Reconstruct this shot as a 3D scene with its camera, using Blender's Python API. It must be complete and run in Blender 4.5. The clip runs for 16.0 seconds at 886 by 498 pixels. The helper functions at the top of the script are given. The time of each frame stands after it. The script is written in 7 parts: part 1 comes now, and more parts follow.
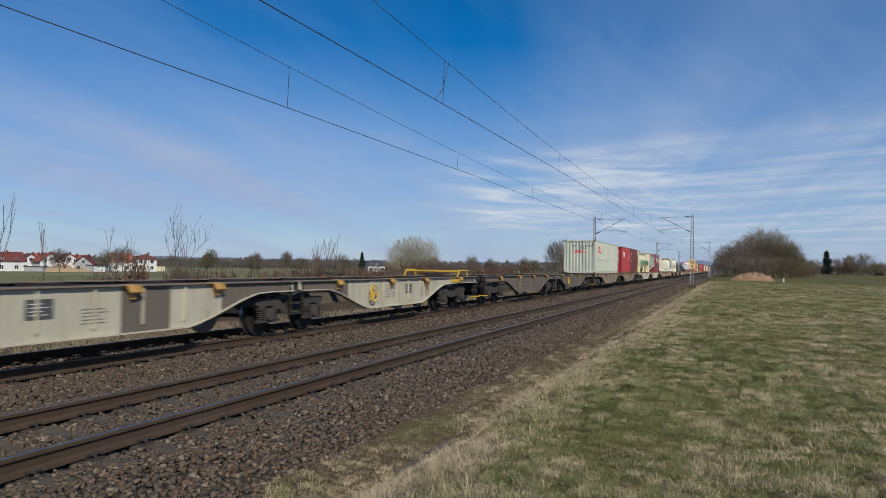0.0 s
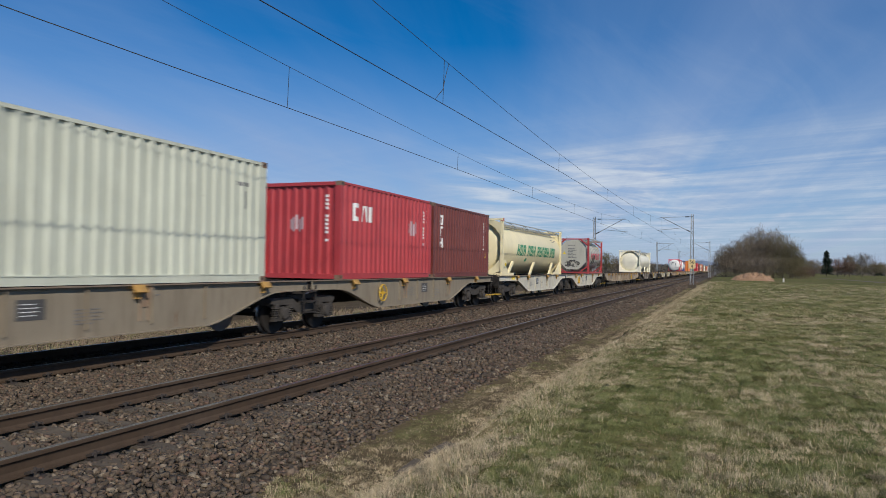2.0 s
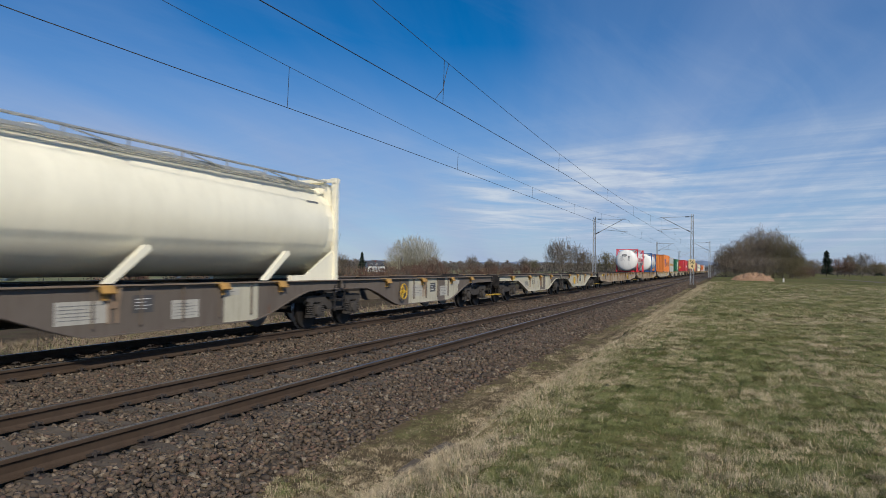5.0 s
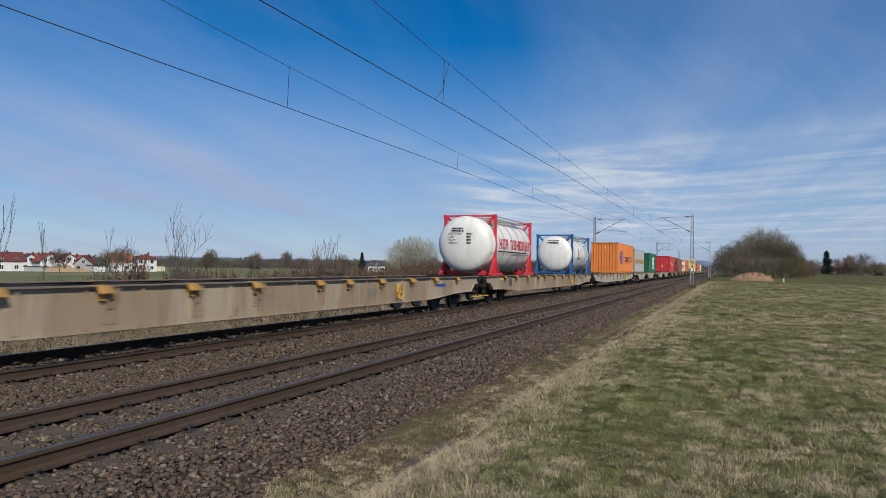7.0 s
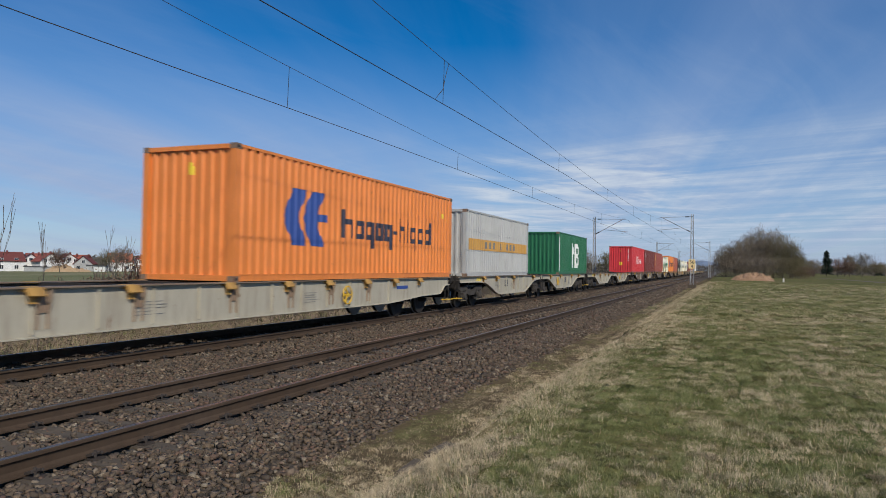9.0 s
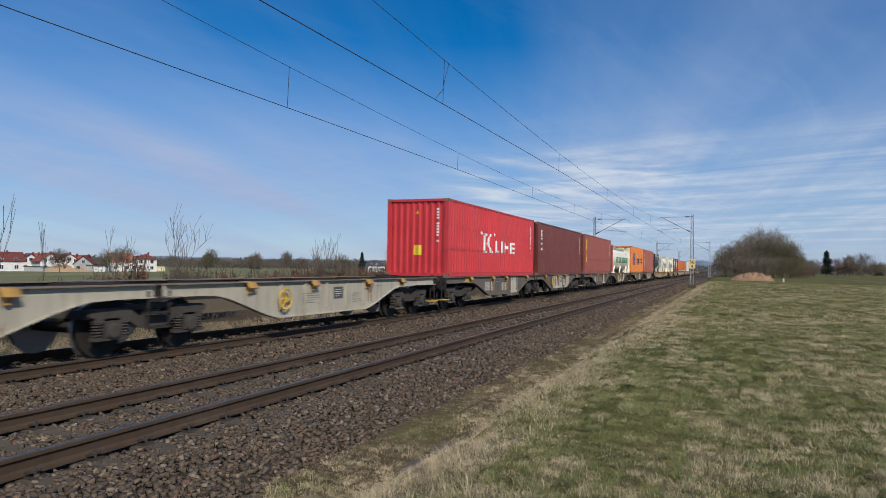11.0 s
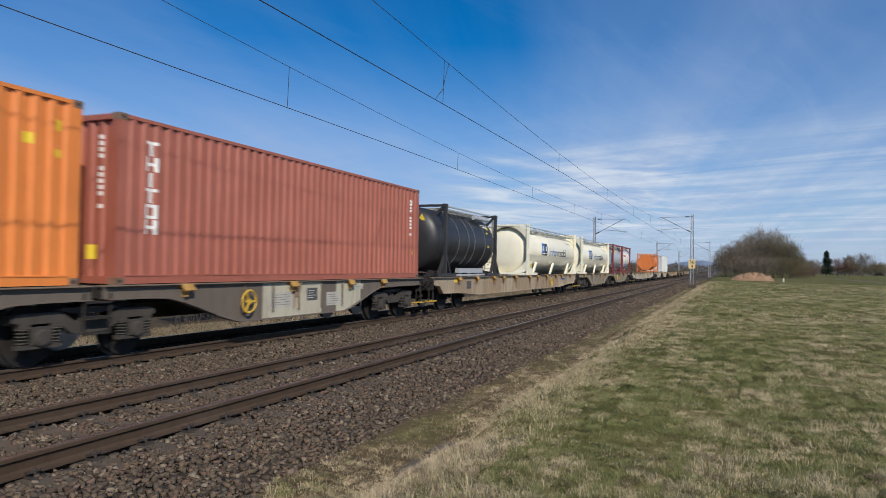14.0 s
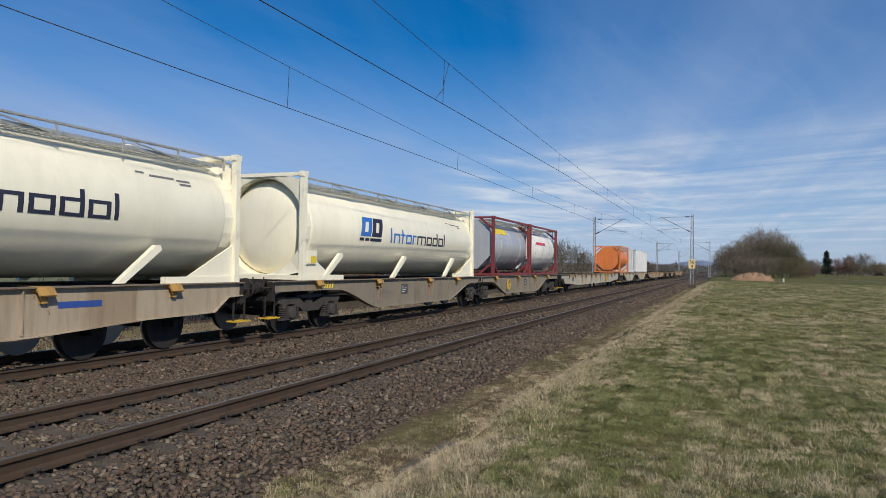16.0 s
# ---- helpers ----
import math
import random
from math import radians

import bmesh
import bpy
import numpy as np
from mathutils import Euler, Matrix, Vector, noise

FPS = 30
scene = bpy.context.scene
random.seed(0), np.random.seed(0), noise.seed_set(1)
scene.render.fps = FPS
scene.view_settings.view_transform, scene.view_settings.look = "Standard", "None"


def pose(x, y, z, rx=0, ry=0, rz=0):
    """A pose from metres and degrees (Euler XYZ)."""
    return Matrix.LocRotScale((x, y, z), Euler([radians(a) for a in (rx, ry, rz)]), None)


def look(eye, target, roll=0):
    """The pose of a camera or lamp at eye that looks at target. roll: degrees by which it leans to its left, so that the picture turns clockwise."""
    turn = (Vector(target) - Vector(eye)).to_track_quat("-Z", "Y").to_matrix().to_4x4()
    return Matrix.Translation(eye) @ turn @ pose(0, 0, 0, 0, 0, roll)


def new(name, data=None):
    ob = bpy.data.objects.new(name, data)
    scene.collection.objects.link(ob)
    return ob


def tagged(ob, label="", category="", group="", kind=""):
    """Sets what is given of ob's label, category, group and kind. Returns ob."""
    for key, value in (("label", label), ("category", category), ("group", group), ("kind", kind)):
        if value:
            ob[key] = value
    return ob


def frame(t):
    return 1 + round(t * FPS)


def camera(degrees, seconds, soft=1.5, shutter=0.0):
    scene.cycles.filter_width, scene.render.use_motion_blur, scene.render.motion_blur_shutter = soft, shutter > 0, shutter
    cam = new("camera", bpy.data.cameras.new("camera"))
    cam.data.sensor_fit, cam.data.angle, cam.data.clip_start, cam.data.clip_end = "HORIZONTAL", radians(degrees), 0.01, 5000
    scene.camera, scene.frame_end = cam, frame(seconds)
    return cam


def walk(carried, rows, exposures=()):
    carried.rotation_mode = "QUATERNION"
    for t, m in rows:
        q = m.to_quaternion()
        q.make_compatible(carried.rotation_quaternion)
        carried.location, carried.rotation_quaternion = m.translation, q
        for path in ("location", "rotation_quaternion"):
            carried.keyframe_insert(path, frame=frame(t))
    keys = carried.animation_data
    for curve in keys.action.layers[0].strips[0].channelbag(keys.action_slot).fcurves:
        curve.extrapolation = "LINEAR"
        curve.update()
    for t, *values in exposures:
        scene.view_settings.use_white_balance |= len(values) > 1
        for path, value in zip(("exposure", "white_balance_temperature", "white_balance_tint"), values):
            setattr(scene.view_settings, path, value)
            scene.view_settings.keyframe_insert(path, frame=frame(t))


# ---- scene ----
# ---- camera ----
cam = camera(64.3, 16.0, soft=0.5, shutter=0.12)
YAW, PITCH = radians(21.783), radians(1.383)
EYE = Vector((10.433, 0.0, 1.605))
AIM = EYE + Vector((-math.sin(YAW) * math.cos(PITCH), math.cos(YAW) * math.cos(PITCH), math.sin(PITCH)))
STAND = look(EYE, AIM, 0.884)
walk(cam, [(0.0, STAND), (16.0, STAND)], [(0.0, 0.0), (9.2, 0.0), (11.5, 0.12), (12.5, 0.20), (14.5, 0.12), (16.0, 0.06)])

# ---- daylight ----
SUN = Vector((0.58, -0.55, 0.60)).normalized()      # towards the sun
SUN_EL = math.asin(SUN.z)
world = bpy.data.worlds.new("sky")
scene.world = world
world.use_nodes = True
wn = world.node_tree.nodes
wn.clear()
w_out, w_bg, w_sky = wn.new("ShaderNodeOutputWorld"), wn.new("ShaderNodeBackground"), wn.new("ShaderNodeTexSky")
w_sky.sky_type = "NISHITA"
w_sky.sun_disc = False
w_sky.sun_elevation = SUN_EL
w_sky.sun_rotation = math.atan2(SUN.x, SUN.y)
w_sky.altitude, w_sky.air_density, w_sky.dust_density, w_sky.ozone_density = 150.0, 0.9, 0.2, 6.0
w_bg.inputs["Strength"].default_value = 0.092
w_sat = wn.new("ShaderNodeHueSaturation")
w_sat.inputs["Saturation"].default_value = 1.34
world.node_tree.links.new(w_sky.outputs[0], w_sat.inputs["Color"])
world.node_tree.links.new(w_sat.outputs[0], w_bg.inputs[0])
world.node_tree.links.new(w_bg.outputs[0], w_out.inputs[0])
sun_data = bpy.data.lights.new("sun", "SUN")
sun_data.energy, sun_data.angle, sun_data.color = 4.2, radians(0.53), (1.0, 0.935, 0.835)
sun = new("sun", sun_data)
sun.matrix_world = look(SUN * 60, (0, 0, 0))


# ---- materials ----
def nodes_of(name):
    m = bpy.data.materials.new(name)
    m.use_nodes = True
    nt = m.node_tree
    return m, nt, nt.nodes["Principled BSDF"]


def ramp(nt, src, stops):
    r = nt.nodes.new("ShaderNodeValToRGB")
    e = r.color_ramp.elements
    while len(e) < len(stops):
        e.new(0.5)
    for k, (pos, col) in zip(e, stops):
        k.position, k.color = pos, (*col, 1) if len(col) == 3 else col
    nt.links.new(src, r.inputs[0])
    return r.outputs[0]


def noise_tex(nt, scale, detail=4, rough=0.6, stretch=(1, 1, 1), offset=(0, 0, 0), distortion=0.0):
    tc, mp, n = nt.nodes.new("ShaderNodeTexCoord"), nt.nodes.new("ShaderNodeMapping"), nt.nodes.new("ShaderNodeTexNoise")
    mp.inputs["Scale"].default_value, mp.inputs["Location"].default_value = stretch, offset
    n.inputs["Scale"].default_value, n.inputs["Detail"].default_value = scale, detail
    n.inputs["Roughness"].default_value, n.inputs["Distortion"].default_value = rough, distortion
    nt.links.new(tc.outputs["Object"], mp.inputs[0])
    nt.links.new(mp.outputs[0], n.inputs["Vector"])
    return n.outputs[0]


def blend(nt, fac, a, b, mode="MIX"):
    mx = nt.nodes.new("ShaderNodeMix")
    mx.data_type, mx.blend_type = "RGBA", mode
    for socket, v in ((mx.inputs[0], fac), (mx.inputs[6], a), (mx.inputs[7], b)):
        if isinstance(v, (int, float)):
            socket.default_value = v
        elif isinstance(v, tuple):
            socket.default_value = (*v, 1)
        else:
            nt.links.new(v, socket)
    return mx.outputs[2]


def bump(nt, bsdf, height, strength=0.3, dist=0.01):
    b = nt.nodes.new("ShaderNodeBump")
    b.inputs["Strength"].default_value, b.inputs["Distance"].default_value = strength, dist
    nt.links.new(height, b.inputs["Height"])
    nt.links.new(b.outputs[0], bsdf.inputs["Normal"])


def painted(name, col, dirt=(0.09, 0.06, 0.04), amount=0.35, rough=0.5, metal=0.0, rust=0.0, vertical=True, scale=1.0, patch=None):
    """Weathered paint: two scales of stain, streaks that run down, and a little rust."""
    m, nt, b = nodes_of(name)
    big = ramp(nt, noise_tex(nt, 0.9 * scale, 5, 0.65), [(0.40, (0, 0, 0)), (0.72, (1, 1, 1))])
    fine = ramp(nt, noise_tex(nt, 7.0 * scale, 5, 0.7, (1, 1, 0.12) if vertical else (1, 1, 1), (3, 1, 2)), [(0.46, (0, 0, 0)), (0.78, (1, 1, 1))])
    light = tuple(min(1, c * 1.12 + 0.01) for c in col)
    c = blend(nt, big, col, light)
    if patch:
        field = ramp(nt, noise_tex(nt, 0.75, 3, 0.5, (0.2, 1, 0.12), (1, 5, 2)), [(0.515, (0, 0, 0)), (0.53, (1, 1, 1))])
        c = blend(nt, field, c, patch)
    m1 = nt.nodes.new("ShaderNodeMath")
    m1.operation = "MULTIPLY"
    nt.links.new(fine, m1.inputs[0])
    m1.inputs[1].default_value = amount
    c = blend(nt, m1.outputs[0], c, dirt)
    if rust > 0:
        spots = ramp(nt, noise_tex(nt, 3.3 * scale, 8, 0.75, (1, 1, 0.6), (7, 2, 5)), [(0.66 - rust * 0.2, (0, 0, 0)), (0.72 - rust * 0.2, (1, 1, 1))])
        c = blend(nt, spots, c, (0.16, 0.065, 0.025))
    nt.links.new(c, b.inputs["Base Color"])
    b.inputs["Roughness"].default_value, b.inputs["Metallic"].default_value = rough, metal
    bump(nt, b, noise_tex(nt, 14 * scale, 4, 0.6), 0.12, 0.01)
    return m


def mottled(name, stops, scale, rough=0.9, stretch=(1, 1, 1), bump_scale=None, bump_strength=0.5, bump_dist=0.02, detail=6):
    m, nt, b = nodes_of(name)
    a = ramp(nt, noise_tex(nt, scale, detail, 0.65, stretch), stops)
    f = ramp(nt, noise_tex(nt, scale * 9, 4, 0.7, stretch, (5, 3, 1)), [(0.25, (0.62, 0.62, 0.62)), (0.8, (1.25, 1.25, 1.25))])
    nt.links.new(blend(nt, 1.0, a, f, "MULTIPLY"), b.inputs["Base Color"])
    b.inputs["Roughness"].default_value = rough
    bump(nt, b, noise_tex(nt, bump_scale or scale * 6, 5, 0.7), bump_strength, bump_dist)
    return m


def varied(name, cols, rough=0.85, island=True):
    """One colour for each loose piece."""
    m, nt, b = nodes_of(name)
    if island:
        g = nt.nodes.new("ShaderNodeNewGeometry").outputs["Random Per Island"]
    else:
        g = nt.nodes.new("ShaderNodeObjectInfo").outputs["Random"]
    stops = [(i / max(1, len(cols) - 1), c) for i, c in enumerate(cols)]
    c = ramp(nt, g, stops)
    f = ramp(nt, noise_tex(nt, 25, 3, 0.6), [(0.3, (0.8, 0.8, 0.8)), (0.75, (1.15, 1.15, 1.15))])
    nt.links.new(blend(nt, 1.0, c, f, "MULTIPLY"), b.inputs["Base Color"])
    b.inputs["Roughness"].default_value = rough
    return m


M_STEEL_HEAD = painted("polished_rail_head", (0.17, 0.16, 0.155), amount=0.4, rough=0.42, metal=0.7, vertical=False)
M_RAIL = painted("rusty_rail", (0.066, 0.044, 0.029), dirt=(0.025, 0.018, 0.013), amount=0.5, rough=0.75, vertical=False)
for dull in (M_RAIL,):
    dull.node_tree.nodes["Principled BSDF"].inputs["Specular IOR Level"].default_value = 0.15
M_CLIP = painted("dark_clip", (0.035, 0.027, 0.022), amount=0.3, rough=0.7)
M_SLEEPER = painted("weathered_concrete", (0.085, 0.065, 0.044), dirt=(0.045, 0.033, 0.022), amount=0.6, rough=0.9, vertical=False, scale=3)
M_STONE = varied("ballast_stone", [(0.048, 0.033, 0.021), (0.118, 0.085, 0.054), (0.074, 0.055, 0.037), (0.148, 0.102, 0.062), (0.056, 0.035, 0.023), (0.090, 0.074, 0.052), (0.122, 0.070, 0.046), (0.215, 0.175, 0.122)])
# bed colour darkened to stand for shade in the gaps between stones
M_BALLAST = mottled("ballast_bed", [(0.3, (0.022, 0.016, 0.010)), (0.5, (0.062, 0.046, 0.029)), (0.68, (0.115, 0.086, 0.055))], 11, bump_scale=22, bump_strength=1.0, bump_dist=0.06)
M_GALV = painted("galvanised_steel", (0.36, 0.37, 0.37), dirt=(0.18, 0.17, 0.16), amount=0.5, rough=0.55, metal=0.5)
M_WIRE = painted("dark_copper_wire", (0.05, 0.05, 0.05), amount=0.2, rough=0.6, metal=0.4)
M_UNDER = painted("grimy_running_gear", (0.032, 0.028, 0.025), dirt=(0.013, 0.011, 0.009), amount=0.6, rough=0.8)
M_BOGIE = painted("bogie_grey", (0.060, 0.052, 0.044), dirt=(0.022, 0.019, 0.016), amount=0.6, rough=0.75)
M_WHEEL = painted("dark_wheel", (0.018, 0.016, 0.014), amount=0.3, rough=0.7)
for dull in (M_UNDER, M_BOGIE, M_WHEEL):
    dull.node_tree.nodes["Principled BSDF"].inputs["Specular IOR Level"].default_value = 0.2
M_TREAD = painted("bright_wheel_tread", (0.35, 0.35, 0.36), amount=0.1, rough=0.3, metal=0.9)
M_YELLOW = painted("worn_yellow_paint", (0.62, 0.38, 0.03), amount=0.35, rough=0.55)
M_SPIGOT = painted("ochre_spigot_flap", (0.43, 0.24, 0.06), amount=0.6, rough=0.7, rust=0.5)
M_WHITE = painted("white_lettering", (0.75, 0.74, 0.70), amount=0.2, rough=0.6)
M_BLACK = painted("black_lettering", (0.018, 0.018, 0.02), amount=0.1, rough=0.6)
M_GREYTXT = painted("grey_lettering", (0.16, 0.16, 0.16), amount=0.2, rough=0.6)
M_YELTXT = painted("yellow_lettering", (0.75, 0.55, 0.03), amount=0.1, rough=0.6)


# ---- mesh helpers ----
def finish(bm, name, material, bevel=0.0, smooth=False):
    me = bpy.data.meshes.new(name)
    if bevel > 0:
        bmesh.ops.bevel(bm, geom=[e for e in bm.edges if len(e.link_faces) == 2 and e.calc_face_angle(0) > 0.6], offset=bevel, segments=1, affect="EDGES")
    bmesh.ops.recalc_face_normals(bm, faces=bm.faces)
    bm.to_mesh(me)
    bm.free()
    for m in material if isinstance(material, (list, tuple)) else [material]:
        me.materials.append(m)
    if smooth:
        for p in me.polygons:
            p.use_smooth = True
        me.set_sharp_from_angle(angle=radians(40))
    return me


def part(name, bm, material, parent, label="", bevel=0.0, smooth=False):
    ob = new(name, bm if isinstance(bm, bpy.types.Mesh) else finish(bm, name, material, bevel, smooth))
    ob.parent = parent
    if label:
        tagged(ob, label)
    return ob


def thing(name, label, category, group="", kind="", at=(0, 0, 0)):
    ob = new(name)
    ob.empty_display_size = 0.3
    ob.location = at
    return tagged(ob, label, category, group, kind)


def box(bm, x0, x1, y0, y1, z0, z1, mi=0):
    v = [bm.verts.new((x, y, z)) for x in (x0, x1) for y in (y0, y1) for z in (z0, z1)]
    for q in ((0, 1, 3, 2), (4, 6, 7, 5), (0, 4, 5, 1), (2, 3, 7, 6), (0, 2, 6, 4), (1, 5, 7, 3)):
        bm.faces.new([v[i] for i in q]).material_index = mi
    return v


def bar(bm, a, b, w, h=None, n=4, mi=0):
    """A straight bar or rod from a to b."""
    a, b = Vector(a), Vector(b)
    h = h or w
    d = (b - a).normalized()
    s = d.cross(Vector((0, 0, 1)))
    s = Vector((1, 0, 0)) if s.length < 1e-4 else s.normalized()
    u = s.cross(d)
    rings = []
    for p in (a, b):
        rings.append([bm.verts.new(p + s * math.cos(t) * w * 0.5 * k + u * math.sin(t) * h * 0.5 * k) for i in range(n)
                      for t in [2 * math.pi * (i + 0.5) / n] for k in [1.414 if n == 4 else 1]])
    for i in range(n):
        bm.faces.new((rings[0][i], rings[0][(i + 1) % n], rings[1][(i + 1) % n], rings[1][i])).material_index = mi
    bm.faces.new(rings[0][::-1]).material_index = mi
    bm.faces.new(rings[1]).material_index = mi


def prism(bm, pts, axis, lo, hi, mi=0):
    """A flat outline in two axes, given depth along the third: axis 'x' takes (y, z), 'y' takes (x, z)."""
    def at(p, d):
        return (d, p[0], p[1]) if axis == "x" else (p[0], d, p[1]) if axis == "y" else (p[0], p[1], d)
    a, b = [bm.verts.new(at(p, lo)) for p in pts], [bm.verts.new(at(p, hi)) for p in pts]
    n = len(pts)
    for i in range(n):
        bm.faces.new((a[i], a[(i + 1) % n], b[(i + 1) % n], b[i])).material_index = mi
    bm.faces.new(a[::-1]).material_index = mi
    bm.faces.new(b).material_index = mi


def lathe(bm, prof, axis, centre, n=32, mi=0):
    """Turns (along, radius) pairs round an axis through centre."""
    c = Vector(centre)
    rings = []
    for s, r in prof:
        ring = []
        for i in range(n):
            t = 2 * math.pi * i / n
            o = (s, r * math.cos(t), r * math.sin(t)) if axis == "x" else (r * math.cos(t), s, r * math.sin(t)) if axis == "y" else (r * math.cos(t), r * math.sin(t), s)
            ring.append(bm.verts.new(c + Vector(o)))
        rings.append(ring)
    for a, b in zip(rings, rings[1:]):
        for i in range(n):
            bm.faces.new((a[i], a[(i + 1) % n], b[(i + 1) % n], b[i])).material_index = mi
    bm.faces.new(rings[0][::-1]).material_index = mi
    bm.faces.new(rings[-1]).material_index = mi


def soup(name, verts, faces, material):
    me = bpy.data.meshes.new(name)
    me.from_pydata(verts, [], faces)
    me.materials.append(material)
    me.update()
    return me


def tri_soup(name, co, tri, materials, mat_index=None):
    """A mesh straight from arrays of corners and triangles."""
    me = bpy.data.meshes.new(name)
    me.vertices.add(len(co))
    me.vertices.foreach_set("co", np.asarray(co, np.float32).ravel())
    me.loops.add(len(tri) * 3)
    me.loops.foreach_set("vertex_index", np.asarray(tri, np.int32).ravel())
    me.polygons.add(len(tri))
    me.polygons.foreach_set("loop_start", np.arange(0, len(tri) * 3, 3, dtype=np.int32))
    for m in materials:
        me.materials.append(m)
    if mat_index is not None:
        me.polygons.foreach_set("material_index", np.asarray(mat_index, np.int32))
    me.update(calc_edges=True)
    return me


# ---- ground ----
NEAR, FAR_X = 4.30, 0.0           # centre lines of the two tracks
# cross-section of the land: x, height of the ground (rail tops are at 0)
SECTION = [(-4600, -3.2), (-1200, -3.2), (-400, -2.95), (-250, -2.75), (-120, -2.2), (-60, -1.9), (-25, -1.75), (-12, -1.5), (-7, -1.25), (-4.6, -0.95), (-3.4, -0.72), (-2.4, -0.45), (-1.6, -0.42),
           (5.8, -0.42), (6.2, -0.42), (6.6, -0.42), (7.0, -0.44), (7.4, -0.46), (7.68, -0.44), (7.82, -0.33), (7.93, -0.20), (8.08, -0.10), (8.4, -0.05), (9.0, -0.01), (11, 0.0), (14, -0.02),
           (20, -0.1), (40, -0.25), (90, -0.4), (250, -0.6), (700, -1.0), (1500, -1.5), (4600, -2.0)]


def edge_x(y):
    """Where the meadow's bank breaks off above the verge: a ragged line along the track."""
    return 7.82 + 0.075 * np.sin(1.1 * y + 0.4) + 0.05 * np.sin(2.9 * y + 1.0) + 0.03 * np.sin(6.7 * y)


def ground_z(x, y):
    if 6.9 < x < 9.4:
        x -= (edge_x(y) - 7.82) * min(1, (x - 6.9) / 0.6, (9.4 - x) / 0.8)
    for (xa, za), (xb, zb) in zip(SECTION, SECTION[1:]):
        if x <= xb:
            z = za + (zb - za) * (x - xa) / (xb - xa)
            break
    else:
        z = SECTION[-1][1]
    if x > 6.1 and y < 300:
        k = min(1, (x - 6.1) / 2)
        z += k * 0.05 * noise.noise(Vector((x * 0.5, y * 0.35, 0))) + k * 0.02 * noise.noise(Vector((x * 2.1, y * 1.7, 4)))
    return z


def ground_material():
    m, nt, b = nodes_of("grassy_ground")
    tc, sep = nt.nodes.new("ShaderNodeTexCoord"), nt.nodes.new("ShaderNodeSeparateXYZ")
    nt.links.new(tc.outputs["Object"], sep.inputs[0])
    meadow = ramp(nt, noise_tex(nt, 0.9, 6, 0.7), [(0.30, (0.085, 0.095, 0.030)), (0.48, (0.125, 0.122, 0.043)), (0.60, (0.20, 0.165, 0.078)), (0.75, (0.30, 0.235, 0.13))])
    meadow = blend(nt, 0.8, meadow, ramp(nt, noise_tex(nt, 0.12, 4, 0.6), [(0.35, (0.7, 0.85, 0.6)), (0.65, (1.25, 1.15, 1.1))]), "MULTIPLY")
    verge = ramp(nt, noise_tex(nt, 1.6, 6, 0.7, (1, 0.5, 1)), [(0.33, (0.085, 0.062, 0.036)), (0.50, (0.15, 0.112, 0.062)), (0.60, (0.135, 0.118, 0.05)), (0.75, (0.26, 0.205, 0.11))])
    # far field, paled in its colour to carry distance haze
    hazed_crop = ramp(nt, noise_tex(nt, 0.03, 4, 0.6, (1, 0.35, 1)), [(0.35, (0.16, 0.175, 0.08)), (0.55, (0.20, 0.20, 0.10)), (0.68, (0.30, 0.26, 0.155))])

    waver = nt.nodes.new("ShaderNodeMath")
    waver.operation, waver.inputs[1].default_value = "MULTIPLY_ADD", 0.7
    nt.links.new(noise_tex(nt, 1.3, 5, 0.7), waver.inputs[0])
    nt.links.new(sep.outputs[0], waver.inputs[2])

    def side(lo, hi):
        r = nt.nodes.new("ShaderNodeMapRange")
        r.inputs["From Min"].default_value, r.inputs["From Max"].default_value = lo, hi
        nt.links.new(waver.outputs[0], r.inputs[0])
        return r.outputs[0]
    scrub = ramp(nt, noise_tex(nt, 0.7, 6, 0.7), [(0.35, (0.06, 0.045, 0.028)), (0.55, (0.11, 0.08, 0.048)), (0.70, (0.085, 0.085, 0.035))])
    c = blend(nt, side(8.0, 8.35), verge, meadow)
    c = blend(nt, side(-14.0, -4.0), scrub, c)
    c = blend(nt, side(-40.0, -22.0), hazed_crop, c)
    nt.links.new(blend(nt, 1.0, c, ramp(nt, noise_tex(nt, 14, 4, 0.7), [(0.25, (0.55, 0.55, 0.55)), (0.8, (1.3, 1.3, 1.3))]), "MULTIPLY"), b.inputs["Base Color"])
    b.inputs["Roughness"].default_value = 1.0
    b.inputs["Specular IOR Level"].default_value = 0.1
    bump(nt, b, noise_tex(nt, 9, 6, 0.75), 0.8, 0.06)
    return m


def build_ground():
    xs = sorted({x for x, _ in SECTION} | {8.05 + i * 0.35 for i in range(26)} | {-30 - i * 10 for i in range(9)})
    ys = [-4600, -1500, -400, -120, -40, -12, -4] + [i * 0.25 for i in range(0, 120)] + [30 + i * 3 for i in range(30)] + [125, 140, 160, 190, 230, 290, 380, 500, 800, 1400, 2600, 4600]
    verts = [(x, y, ground_z(x, y)) for y in ys for x in xs]
    w = len(xs)
    faces = [(j * w + i, j * w + i + 1, (j + 1) * w + i + 1, (j + 1) * w + i) for j in range(len(ys) - 1) for i in range(w - 1)]
    me = soup("ground", verts, faces, ground_material())
    for p in me.polygons:
        p.use_smooth = True
    tagged(new("ground", me), "flat early-spring meadow and farmland with dry and green grass", "ground", kind="structure")


build_ground()


# ---- tracks ----
TRACK_START, TRACK_END = -30.0, 1500.0


